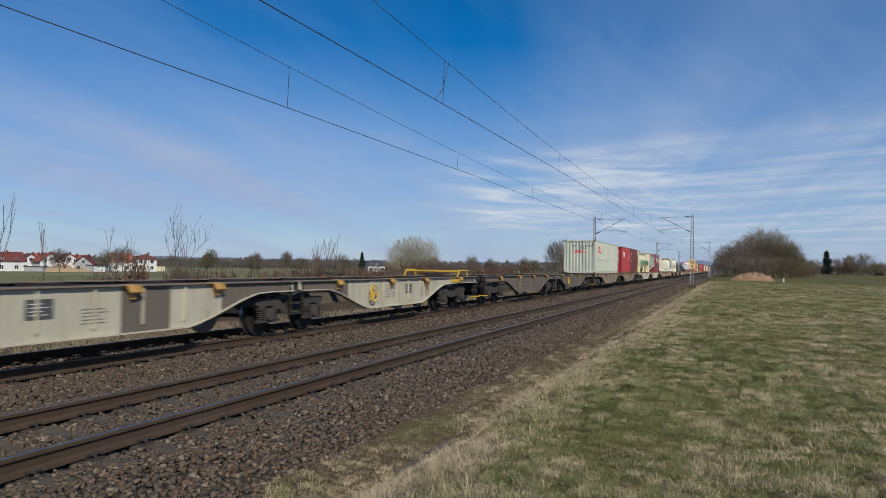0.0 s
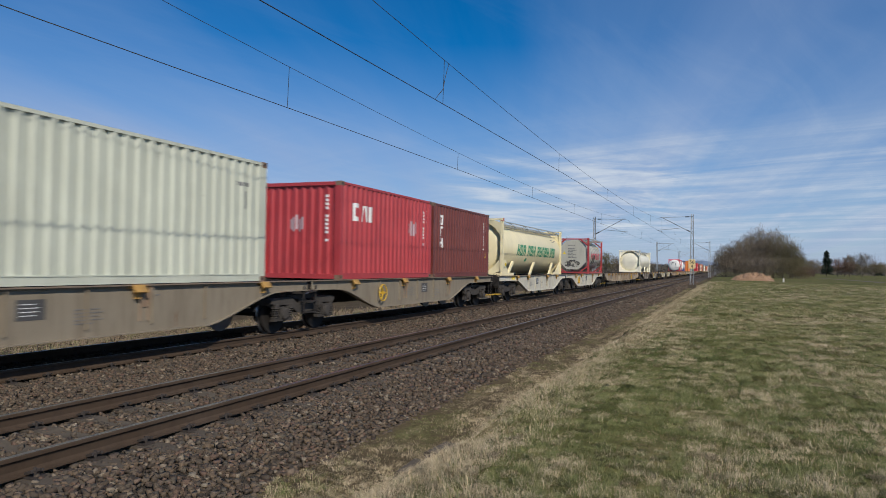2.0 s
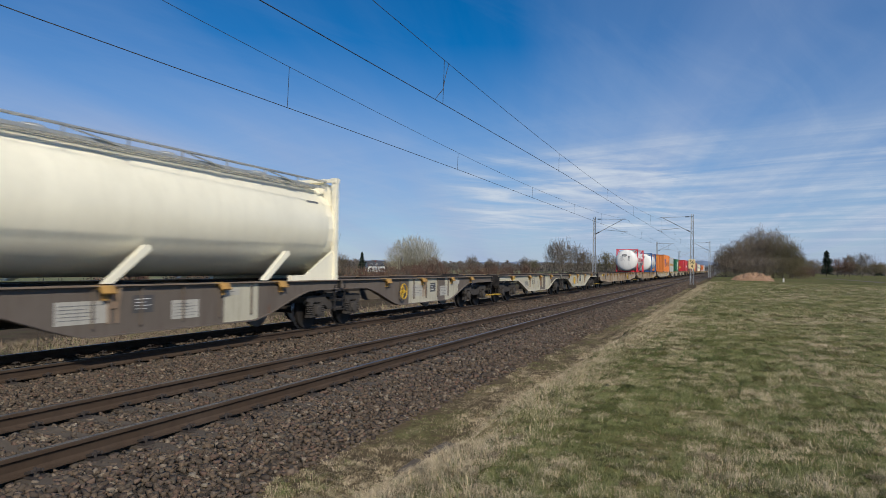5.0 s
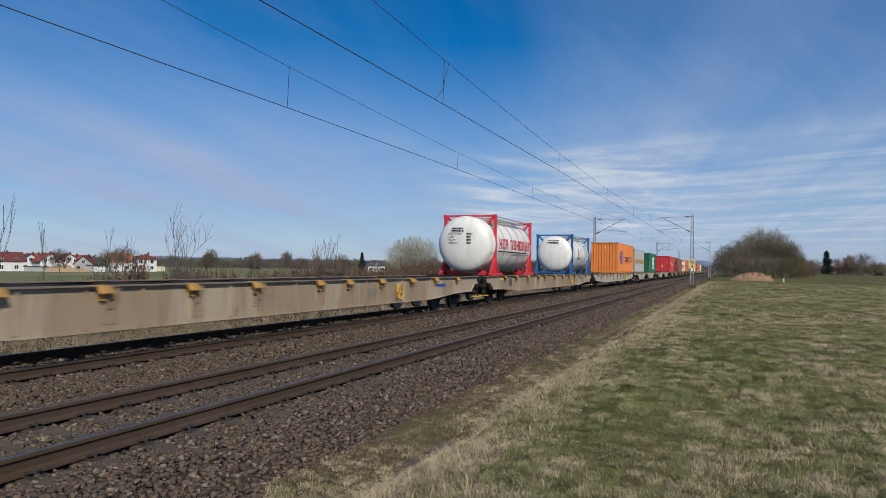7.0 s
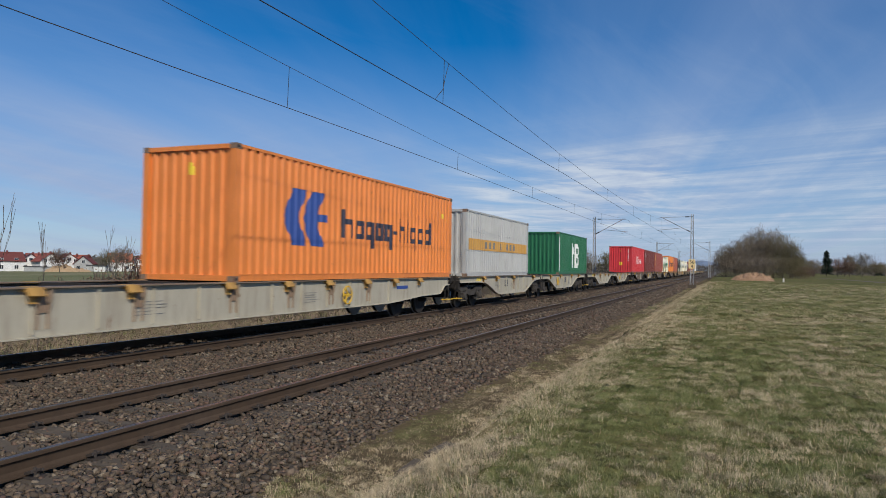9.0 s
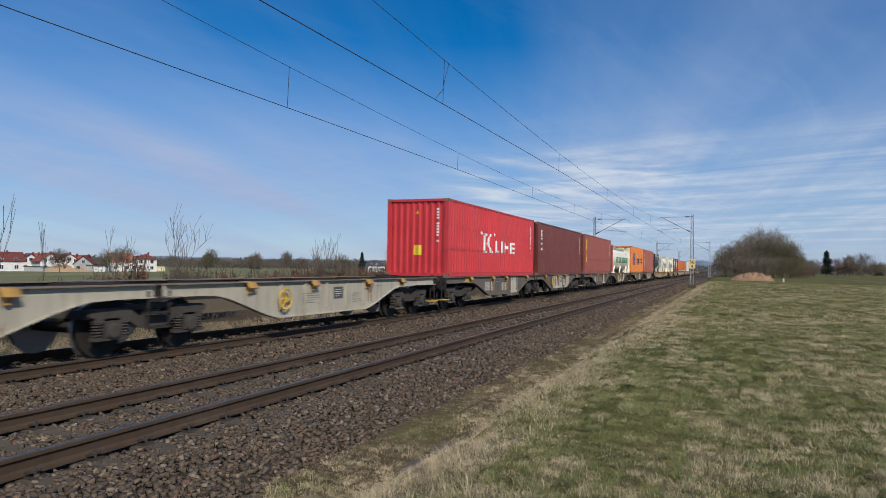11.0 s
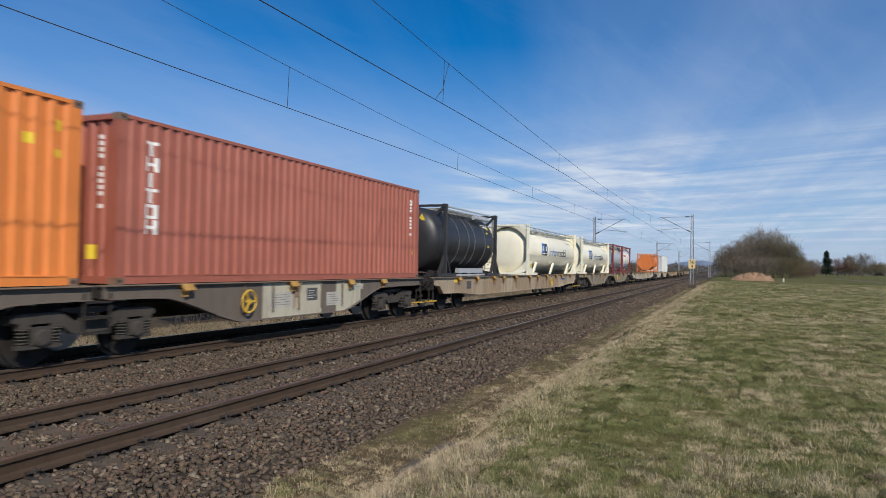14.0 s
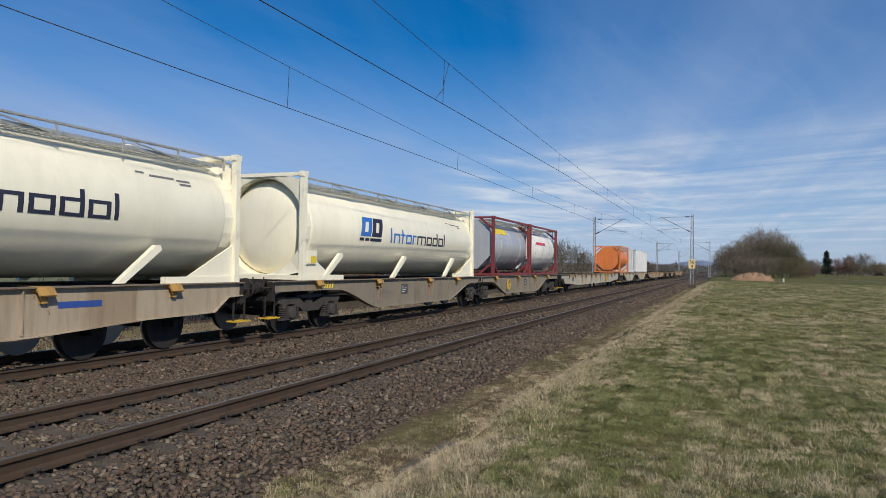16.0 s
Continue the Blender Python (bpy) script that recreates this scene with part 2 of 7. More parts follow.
def ballast_bed():
    sec = [(-3.2, -0.75), (-2.3, -0.40), (-1.6, -0.245), (-1.3, -0.225), (1.3, -0.225), (1.7, -0.25), (2.15, -0.315), (2.6, -0.245), (3.0, -0.225), (5.6, -0.225), (5.95, -0.25), (6.35, -0.34), (6.75, -0.50), (6.8, -0.7), (-3.2, -0.95)]
    bm = bmesh.new()
    prism(bm, sec, "y", TRACK_START, TRACK_END)
    ob = new("ballast", finish(bm, "ballast", M_BALLAST))
    tagged(ob, "bed of brown crushed-stone railway ballast", "ballast", kind="structure")
    return ob


ballast = ballast_bed()


def rail_profile():
    half = [(0.0, 0.0), (0.030, -0.001), (0.0355, -0.010), (0.036, -0.036), (0.012, -0.048), (0.0085, -0.075), (0.0085, -0.125), (0.025, -0.148), (0.070, -0.160), (0.070, -0.172), (0.0, -0.172)]
    return half + [(-x, z) for x, z in half[-2:0:-1]]


def build_track(name, cx, label):
    track = thing(name, label, "railway track", kind="structure", at=(cx, 0, 0))
    for side in (-1, 1):
        bm = bmesh.new()
        prof = [(x + side * 0.7535, z) for x, z in rail_profile()]
        prism(bm, prof, "y", TRACK_START, TRACK_END)
        for f in bm.faces:
            f.material_index = 1 if f.calc_center_median().z > -0.003 else 0
        rail = part("rail", bm, [M_RAIL, M_STEEL_HEAD], track, "rust-brown steel rail with polished head")
    # one sleeper, one set of clips, shared by all
    bm = bmesh.new()
    pts = [(-1.30, -0.30), (-1.30, -0.215), (-1.24, -0.195), (-0.45, -0.185), (-0.35, -0.205), (0.35, -0.205), (0.45, -0.185), (1.24, -0.195), (1.30, -0.215), (1.30, -0.30)]
    prism(bm, pts, "y", -0.13, 0.13)
    sleeper_me = finish(bm, "sleeper", M_SLEEPER, bevel=0.012)
    bm = bmesh.new()
    for side in (-1, 1):
        for o in (-1, 1):
            x = side * 0.7535 + o * 0.11
            box(bm, x - 0.05, x + 0.05, -0.07, 0.07, -0.20, -0.175)
            bar(bm, (x, -0.05, -0.135), (x, 0.05, -0.135), 0.028, n=6)
            bar(bm, (x - o * 0.05, -0.05, -0.15), (x + o * 0.03, -0.05, -0.13), 0.022)
            bar(bm, (x - o * 0.05, 0.05, -0.15), (x + o * 0.03, 0.05, -0.13), 0.022)
            bar(bm, (x, 0, -0.18), (x, 0, -0.11), 0.032, n=6)
    clip_me = finish(bm, "rail_clip", M_CLIP)
    y = TRACK_START + 29.4
    i = 0
    while i < 150:
        s = part("sleeper", sleeper_me, None, track)
        s.location.y = y
        c = part("rail_clips", clip_me, None, s)
        y += 0.6
        i += 1
    # the rest, far off, in one piece
    bm = bmesh.new()
    while y < 260:
        prism(bm, [(-1.30, -0.30), (-1.30, -0.195), (1.30, -0.195), (1.30, -0.30)], "y", y - 0.13, y + 0.13)
        y += 0.6
    part("far_sleepers", bm, M_SLEEPER, track)["kind"] = "stuff"
    return track


build_track("track_1", FAR_X, "straight railway track on concrete sleepers carrying the freight train")
build_track("track_2", NEAR, "straight empty railway track with rusty rails on concrete sleepers")

# ---- the freight train ----
SPEED, DECK = 27.2634, 1.19
# how far the train is ahead or behind an even speed, in metres, at each time
LAG = [(0, -0.09), (0.5, 0.25), (1, 0.36), (1.5, -0.12), (2, 0.34), (2.5, -0.35), (3, 0.11), (3.5, -0.47), (4, -0.02), (5, 0.0), (5.8, 0.0), (6.5, 0.13), (7, 0.37), (7.5, -0.19), (8, 0.08), (8.5, -0.69), (9, -0.2),
       (10, 0.0), (10.8, 0.0), (11.5, -0.14), (12, 0.4), (12.5, -0.14), (13, 0.21), (13.5, -0.21), (14, 0.5), (14.5, -0.13), (15, 0.2), (15.2, 0.17), (15.2667, -0.1)]
ROLLING = []                       # every thing that rides along, with its place at the start


def ride(ob, s):
    ob.location = (0, s, 0)
    ROLLING.append((ob, s))
    return ob


def motions():
    for ob, s in ROLLING:
        rows = [(t, pose(0, s - SPEED * t + lag, 0)) for t, lag in LAG]
        rows += [(15.3, rows[-1][1]), (16.0, rows[-1][1])]
        walk(ob, rows)


# -- shared running gear --
def mesh_wheelset():
    bm = bmesh.new()
    for sx in (-1, 1):
        x = sx * 0.75
        lathe(bm, [(x - 0.065, 0.10), (x - 0.06, 0.16), (x - 0.035, 0.30), (x - 0.065, 0.40), (x - 0.065, 0.452), (x + 0.065, 0.46), (x + 0.065, 0.40), (x + 0.02, 0.30), (x + 0.05, 0.16), (x + 0.05, 0.10)], "x", (0, 0, 0.46), 28)
        xf = x - sx * 0.06
        lathe(bm, [(xf - 0.014, 0.44), (xf - 0.014, 0.475), (xf, 0.488), (xf + 0.014, 0.475), (xf + 0.014, 0.44)], "x", (0, 0, 0.46), 28, 1)
    lathe(bm, [(-1.05, 0.06), (-0.7, 0.085), (0.7, 0.085), (1.05, 0.06)], "x", (0, 0, 0.46), 12)
    return finish(bm, "wheelset", [M_WHEEL, M_TREAD], smooth=True)


def mesh_bogie_frame():
    bm = bmesh.new()
    for sx in (-1, 1):
        x0, x1 = (0.95, 1.07) if sx > 0 else (-1.07, -0.95)
        top = [(-1.35, 0.78), (-1.25, 0.82), (-0.55, 0.82), (-0.30, 0.66), (0.30, 0.66), (0.55, 0.82), (1.25, 0.82), (1.35, 0.78)]
        low = [(1.35, 0.70), (1.22, 0.66), (0.62, 0.66), (0.34, 0.47), (-0.34, 0.47), (-0.62, 0.66), (-1.22, 0.66), (-1.35, 0.70)]
        prism(bm, top + low, "x", x0, x1)
        prism(bm, [(-0.62, 0.85), (-0.5, 0.87), (0.5, 0.87), (0.62, 0.85), (0.3, 0.78), (-0.3, 0.78)], "x", x0 + 0.02, x1 - 0.02)
        for a in (-0.9, 0.9):
            for o in (-0.26, 0.26):
                box(bm, x0 - 0.03, x1 + 0.03, a + o - 0.08, a + o + 0.08, 0.60, 0.68)
    box(bm, -1.0, 1.0, -0.16, 0.16, 0.52, 0.76)
    box(bm, -1.0, 1.0, -1.36, -1.28, 0.66, 0.80)
    box(bm, -1.0, 1.0, 1.28, 1.36, 0.66, 0.80)
    lathe(bm, [(0.74, 0.24), (1.0, 0.24)], "z", (0, 0, 0), 16)
    return finish(bm, "bogie_frame", M_BOGIE, bevel=0.012)


def mesh_axlebox():
    """Cast axle box with its two stacks of coil springs and the round cover."""
    bm = bmesh.new()
    box(bm, 0.96, 1.12, -0.17, 0.17, 0.36, 0.62)
    box(bm, 0.98, 1.10, -0.36, 0.36, 0.30, 0.37)
    lathe(bm, [(1.08, 0.13), (1.15, 0.13), (1.165, 0.10)], "x", (0, 0, 0.46), 14)
    for o in (-0.27, 0.27):
        for k in range(5):
            lathe(bm, [(0.375 + k * 0.048, 0.075), (0.39 + k * 0.048, 0.092), (0.405 + k * 0.048, 0.075)], "z", (1.04, o, 0), 12)
        lathe(bm, [(0.36, 0.055), (0.62, 0.055)], "z", (1.04, o, 0), 8)
    box(bm, 1.10, 1.125, -0.10, -0.06, 0.38, 0.60)
    box(bm, 1.10, 1.125, 0.06, 0.10, 0.38, 0.60)
    return finish(bm, "axle_box", M_BOGIE)


WHEELSET, BOGIE_FRAME, AXLEBOX = mesh_wheelset(), mesh_bogie_frame(), mesh_axlebox()


def mesh_inner_frame():
    """Bogie frame set inside the wheels."""
    bm = bmesh.new()
    for sx in (-1, 1):
        box(bm, sx * 0.5 - 0.07, sx * 0.5 + 0.07, -1.15, 1.15, 0.48, 0.74)
    box(bm, -0.5, 0.5, -0.2, 0.2, 0.5, 0.78)
    lathe(bm, [(0.74, 0.24), (0.95, 0.24)], "z", (0, 0, 0), 16)
    return finish(bm, "bogie_frame", M_UNDER, bevel=0.015)


INNER_FRAME = mesh_inner_frame()


def add_inner_bogie(wagon, y):
    b = part("bogie", INNER_FRAME, None, wagon, "dark two-axle bogie with frame inside the wheels")
    b.location.y = y
    for o in (-0.9, 0.9):
        part("wheelset", WHEELSET, None, b).location.y = o


def add_bogie(wagon, y):
    b = part("bogie", BOGIE_FRAME, None, wagon, "grimy grey two-axle bogie")
    b.location.y = y
    for o in (-0.9, 0.9):
        w = part("wheelset", WHEELSET, None, b)
        w.location.y = o
        for rz in (0, math.pi):
            a = part("axle_box", AXLEBOX, None, b)
            a.location.y = o
            a.rotation_euler.z = rz


def mesh_buffer():
    bm = bmesh.new()
    lathe(bm, [(0.0, 0.13), (0.22, 0.13), (0.22, 0.095), (0.44, 0.095), (0.45, 0.21), (0.475, 0.225), (0.49, 0.20)], "y", (0, 0, 0), 16)
    box(bm, -0.19, 0.19, -0.03, 0.0, -0.19, 0.19)
    return finish(bm, "buffer", M_UNDER, smooth=True)


BUFFER = mesh_buffer()


def mesh_handwheel():
    bm = bmesh.new()
    n = 20
    for i in range(n):
        a, b = 2 * math.pi * i / n, 2 * math.pi * (i + 1) / n
        bar(bm, (0, 0.23 * math.cos(a), 0.23 * math.sin(a)), (0, 0.23 * math.cos(b), 0.23 * math.sin(b)), 0.04, n=6)
    for k in range(3):
        a = 2 * math.pi * k / 3
        bar(bm, (0, 0, 0), (0, 0.23 * math.cos(a), 0.23 * math.sin(a)), 0.035)
    lathe(bm, [(-0.10, 0.04), (0.03, 0.05)], "x", (0, 0, 0), 10)
    return finish(bm, "brake_wheel", M_YELLOW)


HANDWHEEL = mesh_handwheel()


def mesh_spigot():
    bm = bmesh.new()
    prism(bm, [(1.10, DECK + 0.03), (1.27, DECK + 0.02), (1.345, DECK - 0.10), (1.33, DECK - 0.12), (1.25, DECK - 0.03), (1.10, DECK - 0.02)], "y", -0.14, 0.14)
    box(bm, 1.17, 1.26, -0.05, 0.05, DECK - 0.22, DECK - 0.02)
    bar(bm, (1.2, -0.18, DECK - 0.03), (1.2, 0.18, DECK - 0.03), 0.04, n=6)
    return finish(bm, "spigot_flap", M_SPIGOT, bevel=0.006)


SPIGOT = mesh_spigot()


def mesh_stiffener():
    """Upright rib with a cast foot below a flap."""
    bm = bmesh.new()
    prism(bm, [(1.19, DECK - 0.02), (1.265, DECK - 0.02), (1.265, DECK - 0.12), (1.215, DECK - 0.34), (1.215, DECK - 0.60), (1.19, DECK - 0.60)], "y", -0.02, 0.02)
    prism(bm, [(1.19, DECK - 0.02), (1.265, DECK - 0.02), (1.265, DECK - 0.12), (1.215, DECK - 0.34), (1.215, DECK - 0.60), (1.19, DECK - 0.60)], "y", 0.16, 0.20)
    box(bm, 1.19, 1.21, -0.02, 0.20, DECK - 0.36, DECK - 0.10)
    return finish(bm, "stiffener", M_RIB)


M_RIB = painted("rust_streaked_rib", (0.30, 0.215, 0.14), dirt=(0.12, 0.055, 0.03), amount=0.7, rust=0.35, rough=0.7)
STIFFENER = mesh_stiffener()


def sill_outline(y0, y1, artic, end0, end1):
    """Side view of one side sill: deep between the bogies, swept up over them; end0 and end1 say where the sweep begins at either end."""
    t = DECK
    if artic:        # fish belly
        def sweep(start):
            out = [(0.0, t - 0.20), (start * 0.6, t - 0.20)]
            for k in range(9):
                u = k / 8
                out.append((start + u * 2.1, t - 0.22 - 0.56 * (0.55 * u + 0.45 * (3 * u ** 2 - 2 * u ** 3))))
            return out
        return [(y0, t), (y1, t)] + [(y1 - o, z) for o, z in sweep(end1)] + [(y0 + o, z) for o, z in sweep(end0)[::-1]]
    low = [(y0 + 0.45, t - 0.26), (y0 + 0.85, t - 0.54), (y0 + 2.6, t - 0.57), (y0 + 4.3, t - 0.67), (y0 + 5.0, t - 0.70)]
    high = [(y0 + y1 - yy, zz) for yy, zz in low]
    return [(y0, t), (y1, t), (y1, t - 0.24)] + high + low[::-1] + [(y0, t - 0.24)]


def sill_field(wagon, outline, ya, yb, mat, label=""):
    """A field of another paint across the height of the near side sill, between ya and yb."""
    low = sorted(outline[2:])
    ys, zs = [p[0] for p in low], [p[1] for p in low]
    cuts = [ya + (yb - ya) * k / 10 for k in range(11)]
    bm = bmesh.new()
    prism(bm, [(y, DECK - 0.012) for y in cuts] + [(y, float(np.interp(y, ys, zs)) + 0.004) for y in cuts[::-1]], "x", 1.190, 1.1925)
    part("paint_field", bm, mat, wagon, label)


def add_frame(wagon, y0, y1, artic, paint, flange, end0=2.8, end1=2.8):
    """Two side sills with flanges, cross beams and a centre beam between y0 and y1."""
    outline = sill_outline(y0, y1, artic, end0, end1)
    for sx in (-1, 1):
        bm = bmesh.new()
        xa, xb = (1.16, 1.19) if sx > 0 else (-1.19, -1.16)
        prism(bm, outline, "x", xa, xb)
        lower = outline[2:]
        for p, q in zip(lower, lower[1:]):
            m0, m1 = (1.09, 1.25) if sx > 0 else (-1.25, -1.09)
            v = [bm.verts.new((x, yy, zz)) for x in (m0, m1) for yy, zz in (p, q)]
            w = [bm.verts.new((x, yy, zz - 0.02)) for x in (m0, m1) for yy, zz in (p, q)]
            for a, b, c, d in ((v[0], v[1], v[3], v[2]), (w[0], w[2], w[3], w[1]), (v[2], v[3], w[3], w[2]), (v[0], w[0], w[1], v[1])):
                bm.faces.new((a, b, c, d))
        n = 5 if artic else 14
        ya, yb = (y0 + end0 + 2.2, y1 - end1 - 2.2) if artic else (y0 + 4.9, y1 - 4.9)
        for k in range(n):
            yy = ya + (yb - ya) * k / (n - 1)
            box(bm, 1.19 if sx > 0 else -1.235, 1.235 if sx > 0 else -1.19, yy - 0.012, yy + 0.012, DECK - 0.66, DECK - 0.02)
        # far sill gets dirty dark brown, which also stands in for underside shade
        part("side_sill", bm, paint if sx > 0 else PAINT["dark"][0], wagon)
        bm = bmesh.new()
        box(bm, 1.05 if sx > 0 else -1.27, 1.27 if sx > 0 else -1.05, y0, y1, DECK, DECK + 0.022)
        part("top_flange", bm, flange, wagon)
    bm = bmesh.new()
    n = max(5, int((y1 - y0) / 1.9))
    for k in range(n):
        yy = y0 + 0.15 + (y1 - y0 - 0.3) * k / (n - 1)
        box(bm, -1.155, 1.155, yy - 0.09, yy + 0.09, DECK - 0.20, DECK + 0.012)
    box(bm, -0.28, 0.28, y0 + 0.2, y1 - 0.2, DECK - 0.36, DECK - 0.02)
    bar(bm, (0.5, y0 + 3.6, DECK - 0.42), (0.5, y1 - 3.6, DECK - 0.42), 0.06, n=6)
    lathe(bm, [(0, 0.16), (0.9, 0.16)], "y", (-0.55, (y0 + y1) / 2, DECK - 0.45), 12)
    box(bm, 0.45, 0.85, (y0 + y1) / 2 + 0.8, (y0 + y1) / 2 + 1.5, DECK - 0.62, DECK - 0.30)
    part("underframe", bm, M_UNDER, wagon)


def add_end(wagon, y, way):
    """Head stock with buffers, coupling hook, hoses and shunter's step at one end; way points out of the wagon."""
    bm = bmesh.new()
    box(bm, -1.2, 1.2, y - 0.06, y + 0.06, DECK - 0.42, DECK - 0.02)
    box(bm, -0.12, 0.12, min(y, y + way * 0.35), max(y, y + way * 0.35), DECK - 0.30, DECK - 0.14)
    bar(bm, (0, y + way * 0.3, DECK - 0.24), (0, y + way * 0.62, DECK - 0.42), 0.06, n=6)
    for x in (-0.4, 0.4):
        bar(bm, (x, y + way * 0.1, DECK - 0.32), (x, y + way * 0.3, DECK - 0.62), 0.035, n=6)
        bar(bm, (x, y + way * 0.3, DECK - 0.62), (x * 0.8, y + way * 0.55, DECK - 0.5), 0.035, n=6)
    part("head_stock", bm, M_UNDER, wagon)
    for x in (-0.875, 0.875):
        b = part("buffer", BUFFER, None, wagon, "round black buffer")
        b.location = (x, y + way * 0.06, DECK - 0.13)
        b.rotation_euler.z = 0 if way > 0 else math.pi
    for x in (-1.12, 1.12):
        bm = bmesh.new()
        s = 1 if x > 0 else -1
        bar(bm, (x, y - way * 0.15, DECK - 0.25), (x, y - way * 0.15, 0.42), 0.03)
        bar(bm, (x, y + way * 0.2, DECK - 0.3), (x, y + way * 0.2, 0.42), 0.03)
        box(bm, x - 0.13, x + 0.13, min(y - way * 0.2, y + way * 0.26), max(y - way * 0.2, y + way * 0.26), 0.39, 0.42, 1)
        bar(bm, (x + s * 0.08, y + way * 0.05, DECK - 0.12), (x + s * 0.08, y + way * 0.36, DECK - 0.12), 0.028, n=6)
        bar(bm, (x + s * 0.08, y + way * 0.36, DECK - 0.12), (x + s * 0.08, y + way * 0.36, DECK + 0.12), 0.028, n=6)
        part("shunter_step", bm, [M_UNDER, M_YELLOW], wagon, "dark footstep with yellow tread")


def small_print(bm, x, y0, z0, rows, width, pitch=0.055, bar_h=0.022, seed=1, along="y", sign=1):
    """Lines of writing too small to read: broken bars."""
    rnd = random.Random(seed)
    for r in range(rows):
        p = 0.0
        lim = width * rnd.uniform(0.55, 1.0)
        while p < lim:
            q = min(lim, p + rnd.uniform(0.05, 0.16))
            z = z0 - r * pitch
            if along == "y":
                box(bm, x, x + 0.004, y0 + p, y0 + q, z - bar_h, z)
            else:
                box(bm, y0 + sign * p if sign > 0 else y0 - q, y0 + q if sign > 0 else y0 - p, x - 0.004, x, z - bar_h, z)
            p = q + 0.03


def data_panels(wagon, ys, seed):
    """White and dark notice panels stencilled on the sill."""
    rnd = random.Random(seed)
    for k, (y, w, h, z, m, ink) in enumerate(ys):
        p = wagon
        if m:
            bm = bmesh.new()
            box(bm, 1.19, 1.194, y, y + w, z, z + h)
            p = part("data_panel", bm, m, wagon)
        bm = bmesh.new()
        small_print(bm, 1.1945, y + 0.06, z + h - 0.06, max(1, int((h - 0.05) / 0.055)), w - 0.12, 0.055, 0.013, seed * 10 + k)
        part("stencilled_text", bm, ink, p)


M_PLATE = painted("dark_grille_plate", (0.07, 0.068, 0.065), amount=0.4, rough=0.6)
P_PALE = painted("pale_grey_panel", (0.44, 0.415, 0.35), amount=0.4, rough=0.65)
PAINT = {
    "pale": (painted("pale_grey_wagon_paint", (0.41, 0.375, 0.29), dirt=(0.17, 0.12, 0.075), amount=0.55, rust=0.12, rough=0.65), "pale grey"),
    "brown": (painted("grey_brown_wagon_paint", (0.130, 0.105, 0.082), amount=0.6, rust=0.12, rough=0.7), "grime-brown"),
    "tan": (painted("tan_wagon_paint", (0.375, 0.30, 0.205), dirt=(0.17, 0.095, 0.05), amount=0.55, rust=0.2, rough=0.65, patch=(0.32, 0.24, 0.155)), "tan"),
    "white": (painted("white_wagon_paint", (0.54, 0.505, 0.405), dirt=(0.2, 0.13, 0.08), amount=0.5, rust=0.1, rough=0.6), "off-white"),
    "khaki": (painted("grey_khaki_wagon_paint", (0.235, 0.195, 0.137), dirt=(0.12, 0.08, 0.05), amount=0.6, rust=0.12, rough=0.7), "grey-khaki"),
    "cream": (painted("cream_wagon_paint", (0.47, 0.435, 0.325), dirt=(0.20, 0.14, 0.08), amount=0.5, rust=0.10, rough=0.65), "cream and brown"),
    "dark": (painted("dark_brown_wagon_paint", (0.135, 0.113, 0.087), amount=0.5, rust=0.2, rough=0.75), "dark brown"),
}
M_FLANGE = painted("grimy_deck_flange", (0.20, 0.15, 0.105), amount=0.5, rough=0.75, rust=0.3)


